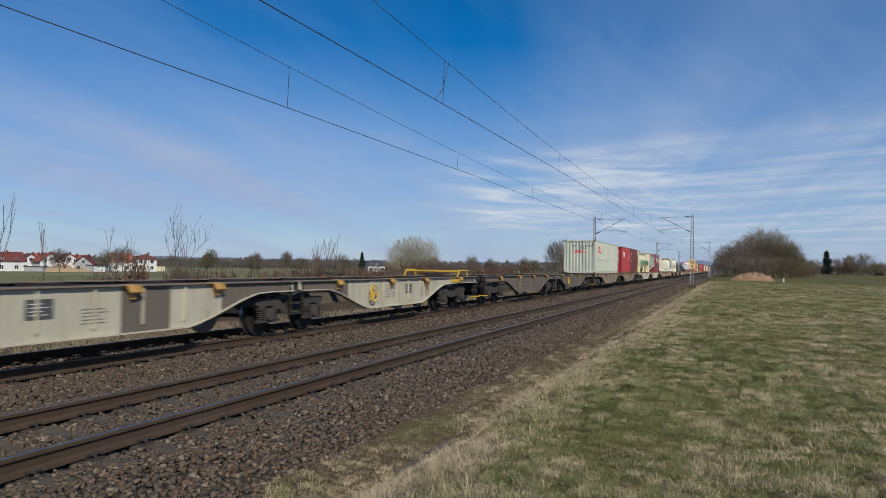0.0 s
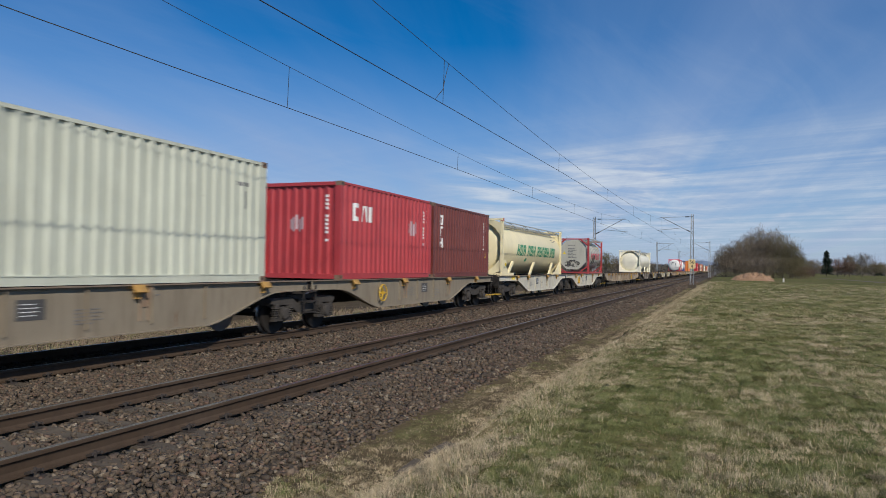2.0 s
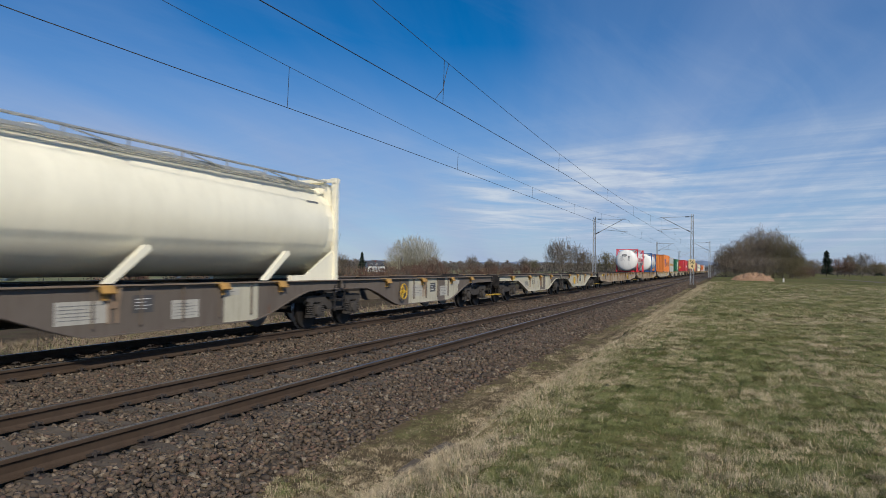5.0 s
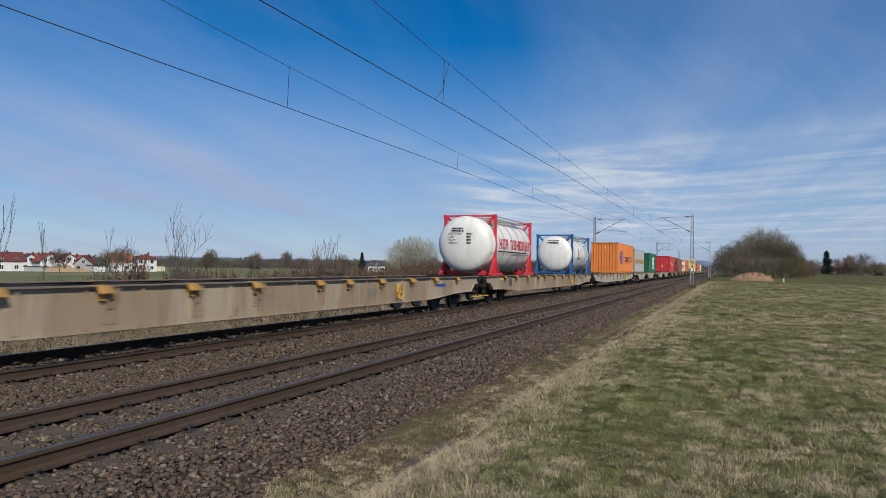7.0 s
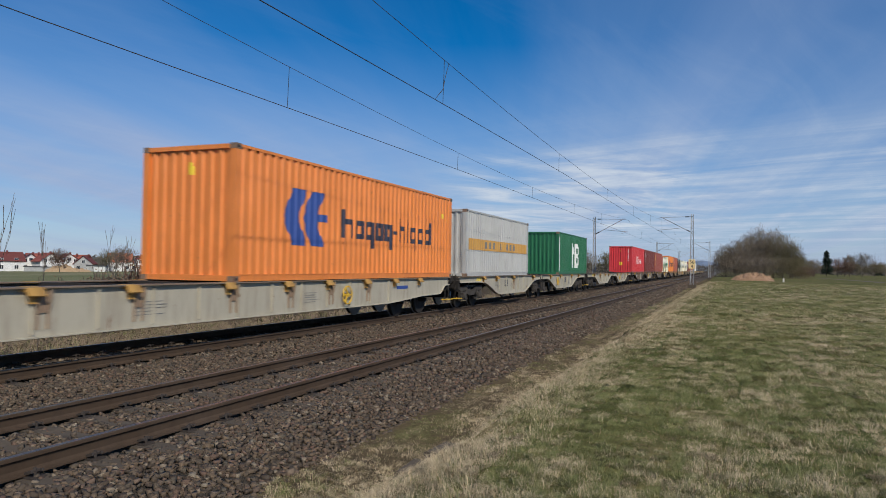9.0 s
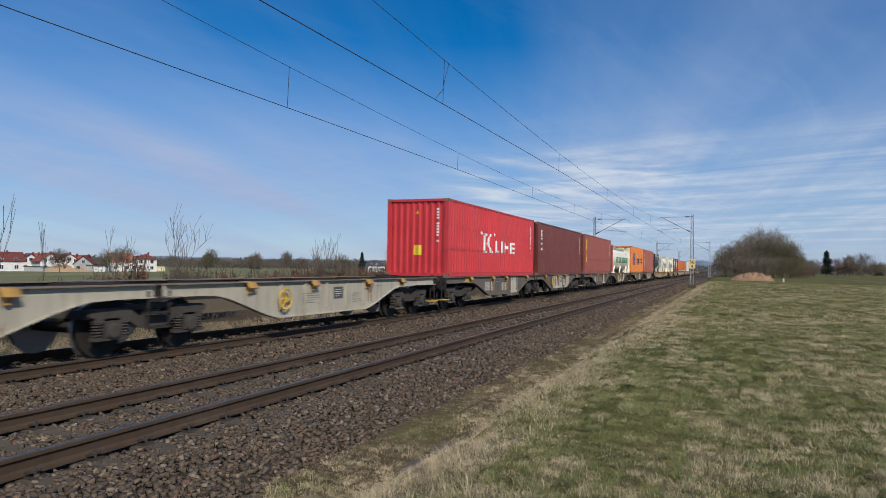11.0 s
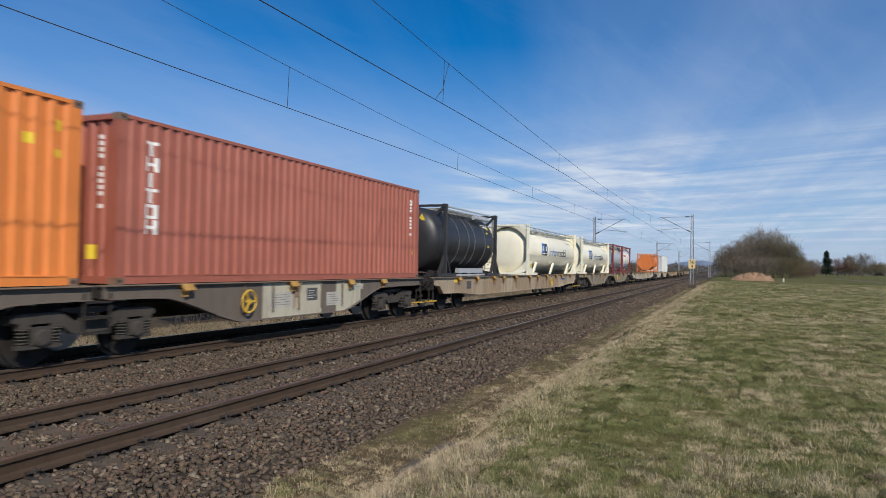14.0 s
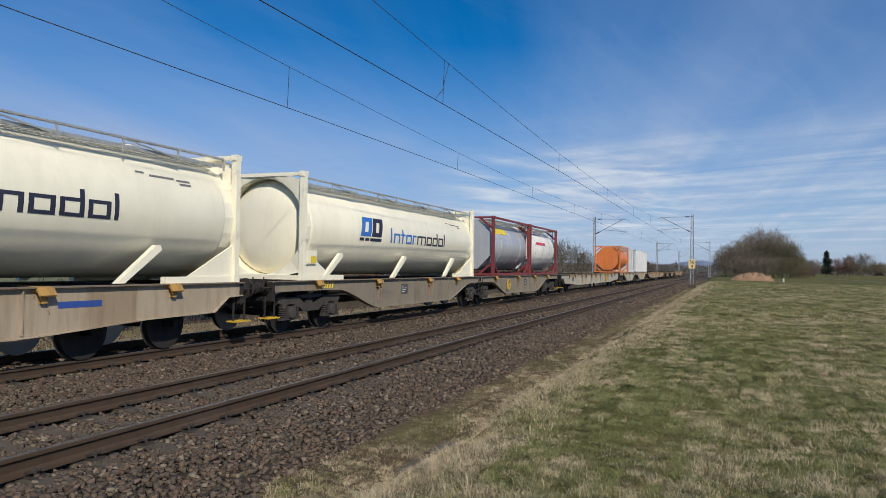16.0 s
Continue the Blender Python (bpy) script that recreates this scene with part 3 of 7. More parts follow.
def build_wagon(s0, length, artic, paint, seed, state="empty"):
    mat, word = PAINT[paint]
    kind = "six-axle articulated" if artic else "four-axle"
    wagon = thing("container_wagon", f"{word} {kind} flat wagon, {state}", "freight wagon", "wagons of the freight train")
    ov = 0.55                                   # buffers stand this far beyond the frame
    a, b = ov, length - ov
    if artic:
        mid = length / 2
        add_frame(wagon, a, mid - 0.12, True, mat, M_FLANGE, 2.9, 1.35)
        tail = 0.6 if s0 == 0.74 else 0.0       # this one's last bogie stands further in
        add_frame(wagon, mid + 0.12, b, True, mat, M_FLANGE, 1.35, 2.9 + tail)
        spans = [(a, mid - 0.12), (mid + 0.12, b)]
        for y in (a + 1.75, mid, b - 1.75 - tail):
            add_bogie(wagon, y)
        for x in (-1.16, 1.16):
            bm = bmesh.new()
            for z in (0.44, 0.70, 0.93):
                box(bm, x - 0.05, x + 0.09, mid - 0.24, mid + 0.24, z, z + 0.03)
            bar(bm, (x + 0.04, mid - 0.25, 0.42), (x + 0.04, mid - 0.25, DECK - 0.1), 0.035)
            bar(bm, (x + 0.04, mid + 0.25, 0.42), (x + 0.04, mid + 0.25, DECK - 0.1), 0.035)
            part("ladder_step", bm, M_UNDER, wagon)
        bm = bmesh.new()
        lathe(bm, [(DECK - 0.45, 0.3), (DECK - 0.05, 0.3)], "z", (0, mid, 0), 16)
        box(bm, -0.25, 0.25, mid - 0.6, mid + 0.6, DECK - 0.32, DECK - 0.08)
        part("articulation_joint", bm, M_UNDER, wagon)
    else:
        add_frame(wagon, a, b, False, mat, M_FLANGE)
        spans = [(a, b)]
        for y in (a + 2.6, b - 2.6):
            add_inner_bogie(wagon, y)
    add_end(wagon, a, -1)
    add_end(wagon, b, 1)
    if paint in ("cream", "brown"):
        second = PAINT["dark" if paint == "cream" else "cream"][0]
        (u0, w0), (u1, w1) = spans
        lower, upper = sill_outline(u0, w0, True, 2.9, 1.35), sill_outline(u1, w1, True, 1.35, 2.9 + tail)
        fields = ((lower, w0 - 2.5, w0 - 0.1), (lower, w0 - 5.0, w0 - 3.9), (upper, u1 + 0.1, u1 + 2.3), (upper, w1 - 1.9, w1 - 0.2)) if paint == "cream" else ((lower, w0 - 4.4, w0 - 3.3), (upper, u1 + 4.2, u1 + 6.6), (upper, u1 + 7.3, u1 + 8.6))
        for outline, ya, yb in fields:
            sill_field(wagon, outline, ya, yb, second)
    rnd = random.Random(seed)
    for u, w in spans:
        n = 4 if artic else 11
        for k in range(n):
            y = u + 2.3 + (w - u - 4.6) * (k + rnd.uniform(-0.2, 0.2)) / (n - 1)
            for rz in (0, math.pi):
                s = part("spigot_flap", SPIGOT, None, wagon)
                s.location.y = y
                s.rotation_euler.z = rz
                if u + 4.9 < y < w - 4.9:
                    q = part("stiffener", STIFFENER, None, wagon)
                    q.location.y = y + 0.1
                    q.rotation_euler.z = rz
        c = (u + w) / 2
        if artic:
            field = P_PALE if paint == "brown" else None
            rows = [(c - 1.9, 1.0, 0.36, DECK - 0.58, field, M_GREYTXT), (c - 0.4, 0.46, 0.30, DECK - 0.46, M_PLATE, M_WHITE), (c + 0.5, 0.7, 0.34, DECK - 0.62, field, M_GREYTXT), (c + 1.9, 0.5, 0.14, DECK - 0.24, field, M_GREYTXT)]
            data_panels(wagon, rows, seed)
        else:
            rows = [(u + 3.4, 0.5, 0.3, DECK - 0.45, M_PLATE, M_GREYTXT), (c - 2.2, 0.9, 0.34, DECK - 0.55, None, M_GREYTXT), (c + 3.0, 0.8, 0.34, DECK - 0.55, None, M_GREYTXT)]
            data_panels(wagon, rows, seed)
            bm = bmesh.new()
            box(bm, 1.19, 1.194, w - 4.3, w - 3.5, DECK - 0.31, DECK - 0.21)
            part("owner_plate", bm, M_BLUETXT, wagon, "dark blue strip with the owner's mark")
    if artic and paint in ("cream", "pale", "brown"):
        bm = bmesh.new()
        y = spans[-1][1] - 1.9
        for x in (-1.1, 1.1):
            bar(bm, (x, y, DECK + 0.02), (x, y + 0.18, DECK + 0.26), 0.05)
            bar(bm, (x, y + 0.18, DECK + 0.26), (x, y + 1.0, DECK + 0.26), 0.05)
            bar(bm, (x, y + 1.0, DECK + 0.26), (x, y + 1.1, DECK + 0.02), 0.05)
        box(bm, -1.1, 1.1, y + 0.2, y + 0.26, DECK + 0.20, DECK + 0.26)
        box(bm, 1.19, 1.26, y - 0.9, y - 0.1, DECK - 0.17, DECK - 0.06)
        if state == "empty" and paint == "cream" and s0 < 10:
            part("end_guard", bm, M_YELLOW, wagon, "yellow folding end guard")
        else:
            bm.free()
    h = part("brake_wheel", HANDWHEEL, None, wagon, "yellow hand brake wheel")
    h.location = (1.30, (spans[-1][0] + 3.6) if artic else spans[-1][1] - 7.5, DECK - 0.38)
    bm = bmesh.new()
    u = spans[0][0]
    for k in range(5):
        prism(bm, [(u + 2.0 + k * 0.12, DECK - 0.18), (u + 2.06 + k * 0.12, DECK - 0.18), (u + 2.12 + k * 0.12, DECK - 0.03), (u + 2.06 + k * 0.12, DECK - 0.03)], "x", 1.19, 1.196)
    part("hazard_stripes", bm, M_YELTXT, wagon, "yellow hazard stripes")
    return ride(wagon, s0)


# -- containers --
BASE = DECK + 0.024                 # underside of what stands on the wagons
PITCH_C, DEPTH_C = 0.278, 0.042     # corrugation of the side walls


def wave(u, pitch=PITCH_C, depth=DEPTH_C):
    """Depth of a trapezoid corrugation at u: 0 on the outer flats, depth in the grooves."""
    f = (u / pitch) % 1.0
    if f < 0.30:
        return 0.0
    if f < 0.45:
        return depth * (f - 0.30) / 0.15
    if f < 0.85:
        return depth
    return depth * (1.0 - f) / 0.15


def wave_cuts(u0, u1, pitch=PITCH_C):
    cuts = {u0, u1}
    k = math.floor(u0 / pitch) - 1
    while k * pitch < u1 + pitch:
        for f in (0.0, 0.30, 0.45, 0.85):
            u = (k + f) * pitch
            if u0 < u < u1:
                cuts.add(u)
        k += 1
    return sorted(cuts)


def corrugated(bm, u0, u1, z0, z1, put, pitch=PITCH_C, depth=DEPTH_C):
    """A folded sheet between u0 and u1; put(u, z, d) places a point that lies d behind the outer flats."""
    cuts = wave_cuts(u0, u1, pitch)
    front = [[bm.verts.new(put(u, z, wave(u, pitch, depth))) for z in (z0, z1)] for u in cuts]
    back = [[bm.verts.new(put(u, z, wave(u, pitch, depth) + 0.004)) for z in (z0, z1)] for u in cuts]
    for s in (front, back):
        for a, b in zip(s, s[1:]):
            bm.faces.new((a[0], b[0], b[1], a[1]))


def on_side(bm, y0, y1, z0, z1, lift=0.004, slope=0.0, mi=0):
    """A patch of paint that follows the folds of the side wall; slope slants it, in metres of y per metre of z."""
    lean = slope * (z1 - z0)
    ya, yb = y0 + min(0, lean), y1 + max(0, lean)
    cuts = sorted(set(wave_cuts(ya, yb)) | {u for u in (y0, y1, y0 + lean, y1 + lean) if ya < u < yb})

    def span(u):
        if slope > 0:
            return (z0 if u <= y1 else z0 + (u - y1) / slope), (z1 if u >= y0 + lean else z0 + (u - y0) / slope)
        if slope < 0:
            return (z0 if u >= y0 else z0 + (u - y0) / slope), (z1 if u <= y1 + lean else z0 + (u - y1) / slope)
        return z0, z1
    row = [[bm.verts.new((1.214 + lift - wave(u), u, z)) for z in span(u)] for u in cuts]
    for a, b in zip(row, row[1:]):
        bm.faces.new((a[0], b[0], b[1], a[1])).material_index = mi


def build_container(s0, length, height, mat, label, marks=None, end_marks=None, name="shipping_container"):
    c = thing(name, label, "container", "containers on the train")
    z0, z1, L = BASE, BASE + height, length
    for sx in (-1, 1):
        bm = bmesh.new()
        corrugated(bm, 0.16, L - 0.16, z0 + 0.15, z1 - 0.07, lambda u, z, d: (sx * (1.214 - d), u, z))
        part("side_panel", bm, mat, c)
        bm = bmesh.new()
        x = sx * 1.185
        box(bm, min(x, sx * 1.219), max(x, sx * 1.219), 0.16, L - 0.16, z1 - 0.07, z1 - 0.01)
        part("top_rail", bm, mat, c, bevel=0.006)
        bm = bmesh.new()
        box(bm, min(x, sx * 1.217), max(x, sx * 1.217), 0.16, L - 0.16, z0 + 0.012, z0 + 0.155)
        box(bm, min(x, sx * 1.226), max(x, sx * 1.226), 0.16, L - 0.16, z0 + 0.14, z0 + 0.162)
        part("bottom_rail", bm, mat, c)
    bm = bmesh.new()
    corrugated(bm, -1.07, 1.07, z0 + 0.13, z1 - 0.10, lambda u, z, d: (u, 0.03 + d * 1.3, z), 0.25, 0.034)
    part("end_panel", bm, mat, c)
    bm = bmesh.new()
    box(bm, -1.07, 1.07, 0.0, 0.10, z0 + 0.012, z0 + 0.135)
    part("end_sill", bm, mat, c, bevel=0.006)
    bm = bmesh.new()
    box(bm, -1.07, 1.07, 0.0, 0.10, z1 - 0.105, z1 - 0.012)
    part("end_header", bm, mat, c, bevel=0.006)
    bm = bmesh.new()
    for sx in (-1, 1):
        box(bm, min(sx * 0.02, sx * 1.07), max(sx * 0.02, sx * 1.07), L - 0.06, L - 0.02, z0 + 0.1, z1 - 0.1)
        for x in (0.3, 0.8):
            bar(bm, (sx * x, L - 0.005, z0 + 0.12), (sx * x, L - 0.005, z1 - 0.12), 0.035, n=6)
    part("door", bm, mat, c)
    bm = bmesh.new()
    corrugated(bm, 0.1, L - 0.1, -1.19, 1.19, lambda u, z, d: (z, u, z1 - 0.035 - d * 0.5), 0.23, 0.02)
    part("roof", bm, mat, c)
    for sx in (-1, 1):
        for y in (0.0, L - 0.16):
            bm = bmesh.new()
            xa, xb = (1.07, 1.219) if sx > 0 else (-1.219, -1.07)
            prism(bm, [(xa, y), (xb, y), (xb, y + 0.16), (xa, y + 0.16)], "z", z0 + 0.118, z1 - 0.118)
            part("corner_post", bm, mat, c, bevel=0.012)
            for za, zb in ((z0, z0 + 0.118), (z1 - 0.118, z1)):
                bm = bmesh.new()
                box(bm, xa - 0.01 * (sx > 0), xb + 0.004, y - 0.004, y + 0.175, za, zb)
                box(bm, sx * 1.224 - 0.002, sx * 1.224 + 0.002, y + 0.04, y + 0.12, za + 0.035, za + 0.085, 1)
                part("corner_casting", bm, [M_CASTING, M_BLACK], c)
    if marks:
        marks(c, z0, z1, L)
    if end_marks:
        end_marks(c, z0, z1, L)
    return ride(c, s0)


M_CASTING = painted("rusty_casting", (0.20, 0.13, 0.085), amount=0.6, rust=0.5, rough=0.7)


def logo(parent, fill, material, name="lettering", label=""):
    """Painted marks; the characters of a column and the labels of a side become parts of their own."""
    bm = bmesh.new()
    fill(bm)
    if name not in ("registration_marks", "warning_label"):
        return part(name, bm, material, parent, label)
    groups = []                                   # face lists with their bounds, joined where they touch
    for f in bm.faces:
        lo, hi = [min(v.co[a] for v in f.verts) - 0.006 for a in range(3)], [max(v.co[a] for v in f.verts) + 0.006 for a in range(3)]
        near = [g for g in groups if all(g[0][a] <= hi[a] and lo[a] <= g[1][a] for a in range(3))]
        for g in near:
            groups.remove(g)
        groups.append(([min([lo[a]] + [g[0][a] for g in near]) for a in range(3)], [max([hi[a]] + [g[1][a] for g in near]) for a in range(3)], [f] + [q for g in near for q in g[2]]))
    for g in groups:
        one = bmesh.new()
        for f in g[2]:
            one.faces.new([one.verts.new(v.co) for v in f.verts])
        part("registration_mark" if name == "registration_marks" else name, one, material, parent, label)
    bm.free()


def end_patch(bm, x0, x1, za, zb):
    """A patch on the end wall that follows its folds."""
    cuts = wave_cuts(x0, x1, 0.25)
    row = [[bm.verts.new((u, 0.026 + wave(u, 0.25, 0.034) * 1.3, z)) for z in (za, zb)] for u in cuts]
    for a, b in zip(row, row[1:]):
        bm.faces.new((a[0], b[0], b[1], a[1]))


def number_column(parent, L, z1, mat, front=True):
    """The upright column of small registration marks near the ends."""
    def side(bm):
        for k in range(11):
            if k in (4, 9):
                continue
            on_side(bm, L - 0.62, L - 0.53, z1 - 0.45 - k * 0.105, z1 - 0.38 - k * 0.105)
        for k in range(4):
            on_side(bm, L - 0.42, L - 0.34, z1 - 0.42 - k * 0.105, z1 - 0.35 - k * 0.105)
    logo(parent, side, mat, "registration_marks")

    def end(bm):
        for k in range(12):
            if k in (4, 10):
                continue
            end_patch(bm, 0.74, 0.84, z1 - 0.42 - k * 0.105, z1 - 0.35 - k * 0.105)
    logo(parent, end, mat, "registration_marks")


def warning_triangle(parent, L, z):
    def tri(bm):
        for k in range(6):
            w = 0.17 * (1 - k / 6)
            on_side(bm, L - 0.42 - w / 2, L - 0.42 + w / 2, z + k * 0.028, z + (k + 1) * 0.028)
    logo(parent, tri, M_YELTXT, "warning_label", "yellow warning triangle")


M_REDTXT = painted("red_lettering", (0.72, 0.04, 0.035), amount=0.1, rough=0.6)
M_BLUETXT = painted("blue_lettering", (0.025, 0.07, 0.28), amount=0.15, rough=0.6)


def marks_pale(c, z0, z1, L):
    for k, (y, w) in enumerate(((1.22, 0.40), (1.68, 0.40), (2.14, 0.34))):
        def big(bm):
            h = 0.20 + 0.03 * k
            on_side(bm, y, y + 0.13, z0 + 1.88 - h, z0 + 1.88 + h)
            on_side(bm, y + 0.13, y + w - 0.13, z0 + 1.88 + h - 0.13, z0 + 1.88 + h)
            on_side(bm, y + 0.13, y + w - 0.13, z0 + 1.88 - h, z0 + 1.88 - h + 0.13)
            if k < 2:
                on_side(bm, y + w - 0.13, y + w, z0 + 1.88 - h, z0 + 1.88 + h)
            else:
                on_side(bm, y + w - 0.08, y + w + 0.20, z0 + 1.58, z0 + 1.70)
        logo(c, big, M_REDTXT, "red_emblem", "red interlocking emblem")

    def small(bm):
        for k in range(3):
            x = -0.38 + k * 0.26
            end_patch(bm, x, x + 0.07, z1 - 0.98, z1 - 0.78)
            end_patch(bm, x + 0.07, x + 0.15, z1 - 0.84, z1 - 0.78)
            end_patch(bm, x + 0.07, x + 0.15, z1 - 0.98, z1 - 0.92)
            if k < 2:
                end_patch(bm, x + 0.15, x + 0.22, z1 - 0.98, z1 - 0.78)
        end_patch(bm, 0.36, 0.50, z1 - 0.99, z1 - 0.94)
    logo(c, small, M_REDTXT, "red_emblem")

    def grey(bm):
        for k in range(10):
            if k not in (2, 5):
                end_patch(bm, -0.55 + k * 0.16, -0.45 + k * 0.16, z1 - 0.50, z1 - 0.38)
        for k in range(3):
            end_patch(bm, 0.05 + k * 0.16, 0.15 + k * 0.16, z1 - 0.66, z1 - 0.56)
        for k in range(4):
            on_side(bm, L - 1.0 + k * 0.12, L - 0.92 + k * 0.12, z1 - 0.58, z1 - 0.50)
        on_side(bm, L - 0.72, L - 0.62, z1 - 1.05, z1 - 0.68)
    logo(c, grey, M_GREYTXT, "registration_marks")
    logo(c, lambda bm: on_side(bm, 0.5, 0.62, z0 + 0.42, z0 + 0.52), M_YELTXT, "warning_label")


def stroke_word(bm, y, z, letters, cap, low, drop, s=0.13):
    """Block strokes in the rhythm of a word: (kind, width); t tall, x small, d small with a drop, i thin, - dash."""
    for kind, w in letters:
        if kind == "-":
            on_side(bm, y, y + w, z + low * 0.45, z + low * 0.65)
        elif kind == "i":
            on_side(bm, y, y + s, z, z + cap)
        else:
            top = cap if kind == "t" else low
            on_side(bm, y, y + s, z, z + top)
            on_side(bm, y + w - s, y + w, z - (drop if kind == "d" else 0), z + (cap if kind == "T" else low))
            on_side(bm, y + s, y + w - s, z + low - s, z + low)
            if kind != "t":
                on_side(bm, y + s, y + w - s, z, z + s)
        y += w + 0.11


def marks_hapag(c, z0, z1, L):
    zm = z0 + 1.48
    for o in (0.0, 0.78):
        logo(c, lambda bm: on_side(bm, 1.72 + o, 2.32 + o, zm, zm + 0.66, slope=0.55), M_BLUETXT, "blue_emblem", "blue arrow-like emblem")
        logo(c, lambda bm: on_side(bm, 2.08 + o, 2.68 + o, zm - 0.66, zm, slope=-0.55), M_BLUETXT, "blue_emblem")
    logo(c, lambda bm: on_side(bm, 2.9, 3.6, zm - 0.05, zm + 0.13, 0.005), M_BLUETXT, "blue_emblem")

    def words(bm):
        stroke_word(bm, 4.34, z0 + 1.09, [("t", 0.62), ("x", 0.48), ("d", 0.48), ("x", 0.48), ("d", 0.48), ("-", 0.28), ("t", 0.44), ("i", 0.13), ("d", 0.46), ("x", 0.50), ("T", 0.50)], 0.74, 0.50, 0.24, 0.14)
    logo(c, words, M_NAVY, "dark_lettering", "dark blue block lettering")

    def yellow(bm):
        on_side(bm, L - 0.95, L - 0.80, z1 - 0.78, z1 - 0.62)
        on_side(bm, L - 0.45, L - 0.33, z1 - 0.52, z1 - 0.36)
        on_side(bm, L - 0.45, L - 0.33, z1 - 0.92, z1 - 0.80)
        end_patch(bm, -0.05, 0.12, z1 - 0.62, z1 - 0.44)
        end_patch(bm, -0.02, 0.09, z1 - 0.44, z1 - 0.36)
    logo(c, yellow, M_YELTXT, "warning_label")


M_NAVY = painted("navy_lettering", (0.02, 0.022, 0.045), amount=0.15, rough=0.6)


def marks_kline(c, z0, z1, L):
    def words(bm):
        z = z0 + 0.97
        on_side(bm, 4.12, 4.40, z, z + 0.80)
        on_side(bm, 4.03, 4.50, z, z + 0.09)
        on_side(bm, 4.03, 4.50, z + 0.71, z + 0.80)
        on_side(bm, 4.40, 4.66, z + 0.36, z + 0.80, slope=1.0, lift=0.006)
        on_side(bm, 4.92, 5.20, z, z + 0.46, slope=-0.9, lift=0.006)
        on_side(bm, 4.80, 5.30, z, z + 0.09)
        for y in (3.62, 3.80, 5.35, 5.53):
            on_side(bm, y, y + 0.09, z + 0.74, z + 0.86)
        z, h = z0 + 1.0, 0.52
        on_side(bm, 5.70, 5.88, z, z + h)
        on_side(bm, 5.88, 6.35, z, z + 0.10)
        on_side(bm, 6.60, 6.78, z, z + h)
        on_side(bm, 7.05, 7.20, z, z + h)
        on_side(bm, 7.58, 7.72, z, z + h)
        on_side(bm, 7.20, 7.58, z + 0.20, z + 0.34)
        on_side(bm, 7.98, 8.16, z, z + h)
        for o in (0.0, 0.21, 0.42):
            on_side(bm, 8.16, 8.68, z + o, z + o + 0.10)
    logo(c, words, M_WHITE, "white_lettering", "white block lettering")
    number_column(c, L, z1, M_WHITE)
    warning_triangle(c, L, z1 - 1.75)

    def yel(bm):
        on_side(bm, L - 0.48, L - 0.32, z1 - 0.98, z1 - 0.82)
        end_patch(bm, -0.15, 0.15, z0 + 0.78, z0 + 1.14)
        for k in range(5):
            w = 0.15 * (1 - k / 5)
            end_patch(bm, -0.02 - w / 2, -0.02 + w / 2, z1 - 0.55 + k * 0.03, z1 - 0.52 + k * 0.03)
    logo(c, yel, M_YELTXT, "warning_label")


def upright_word(forms, y, size, mat, top=0.35, step=None, wide=1.0):
    """A column of plain block shapes: o a ring, l an angle, t a bar on a stem, i a stem, h two posts and a bar."""
    def marks(c, z0, z1, L):
        z, w, q = z1 - top, wide * size * 0.78, size * 0.22
        for form in forms:
            bm = bmesh.new()
            lo, hi, a, b = z - size, z, y, y + w
            if form in "olh":
                on_side(bm, a, a + q * wide, lo, hi)
            if form in "oh":
                on_side(bm, b - q * wide, b, lo, hi)
            if form in "ti":
                on_side(bm, (a + b) / 2 - q * wide / 2, (a + b) / 2 + q * wide / 2, lo, hi if form == "i" else hi - q)
            if form in "ot":
                on_side(bm, a + (q * wide if form == "o" else 0), b - (q * wide if form == "o" else 0), hi - q, hi)
            if form in "ol":
                on_side(bm, a + q * wide, b - (q * wide if form == "o" else 0), lo, lo + q)
            if form == "h":
                on_side(bm, a + q * wide, b - q * wide, (lo + hi) / 2 - q / 2, (lo + hi) / 2 + q / 2)
            part("block_mark", bm, mat, c, "upright column of block marks")
            z -= step or size * 1.22
        number_column(c, L, z1, M_WHITE)
        warning_triangle(c, L, z0 + 0.75)
        logo(c, lambda bm: end_patch(bm, 0.45, 0.72, z0 + 0.42, z0 + 0.66), M_YELTXT, "warning_label")
    return marks


def marks_cai(c, z0, z1, L):
    def word(bm):
        z = z0 + 1.57
        on_side(bm, 0.70, 0.82, z, z + 0.48)
        on_side(bm, 0.82, 1.05, z, z + 0.12)
        on_side(bm, 0.82, 1.05, z + 0.36, z + 0.48)
        on_side(bm, 1.12, 1.24, z, z + 0.44, slope=0.3)
        on_side(bm, 1.40, 1.52, z, z + 0.44, slope=-0.1)
        on_side(bm, 1.62, 1.75, z, z + 0.44)
    logo(c, word, M_WHITE, "white_lettering", "white block lettering")
    number_column(c, L, z1, M_WHITE)

    def star(bm):
        for k in range(5):
            on_side(bm, L - 1.75 + k * 0.11, L - 1.67 + k * 0.11, z1 - 1.15 - 0.08 * (k % 2), z1 - 0.85 + 0.08 * (k % 3))
            end_patch(bm, -0.35 + k * 0.09, -0.28 + k * 0.09, z1 - 1.25 - 0.06 * (k % 2), z1 - 0.98 + 0.06 * (k % 3))
    logo(c, star, painted("faded_lettering", (0.45, 0.33, 0.35), amount=0.3), "faded_emblem")


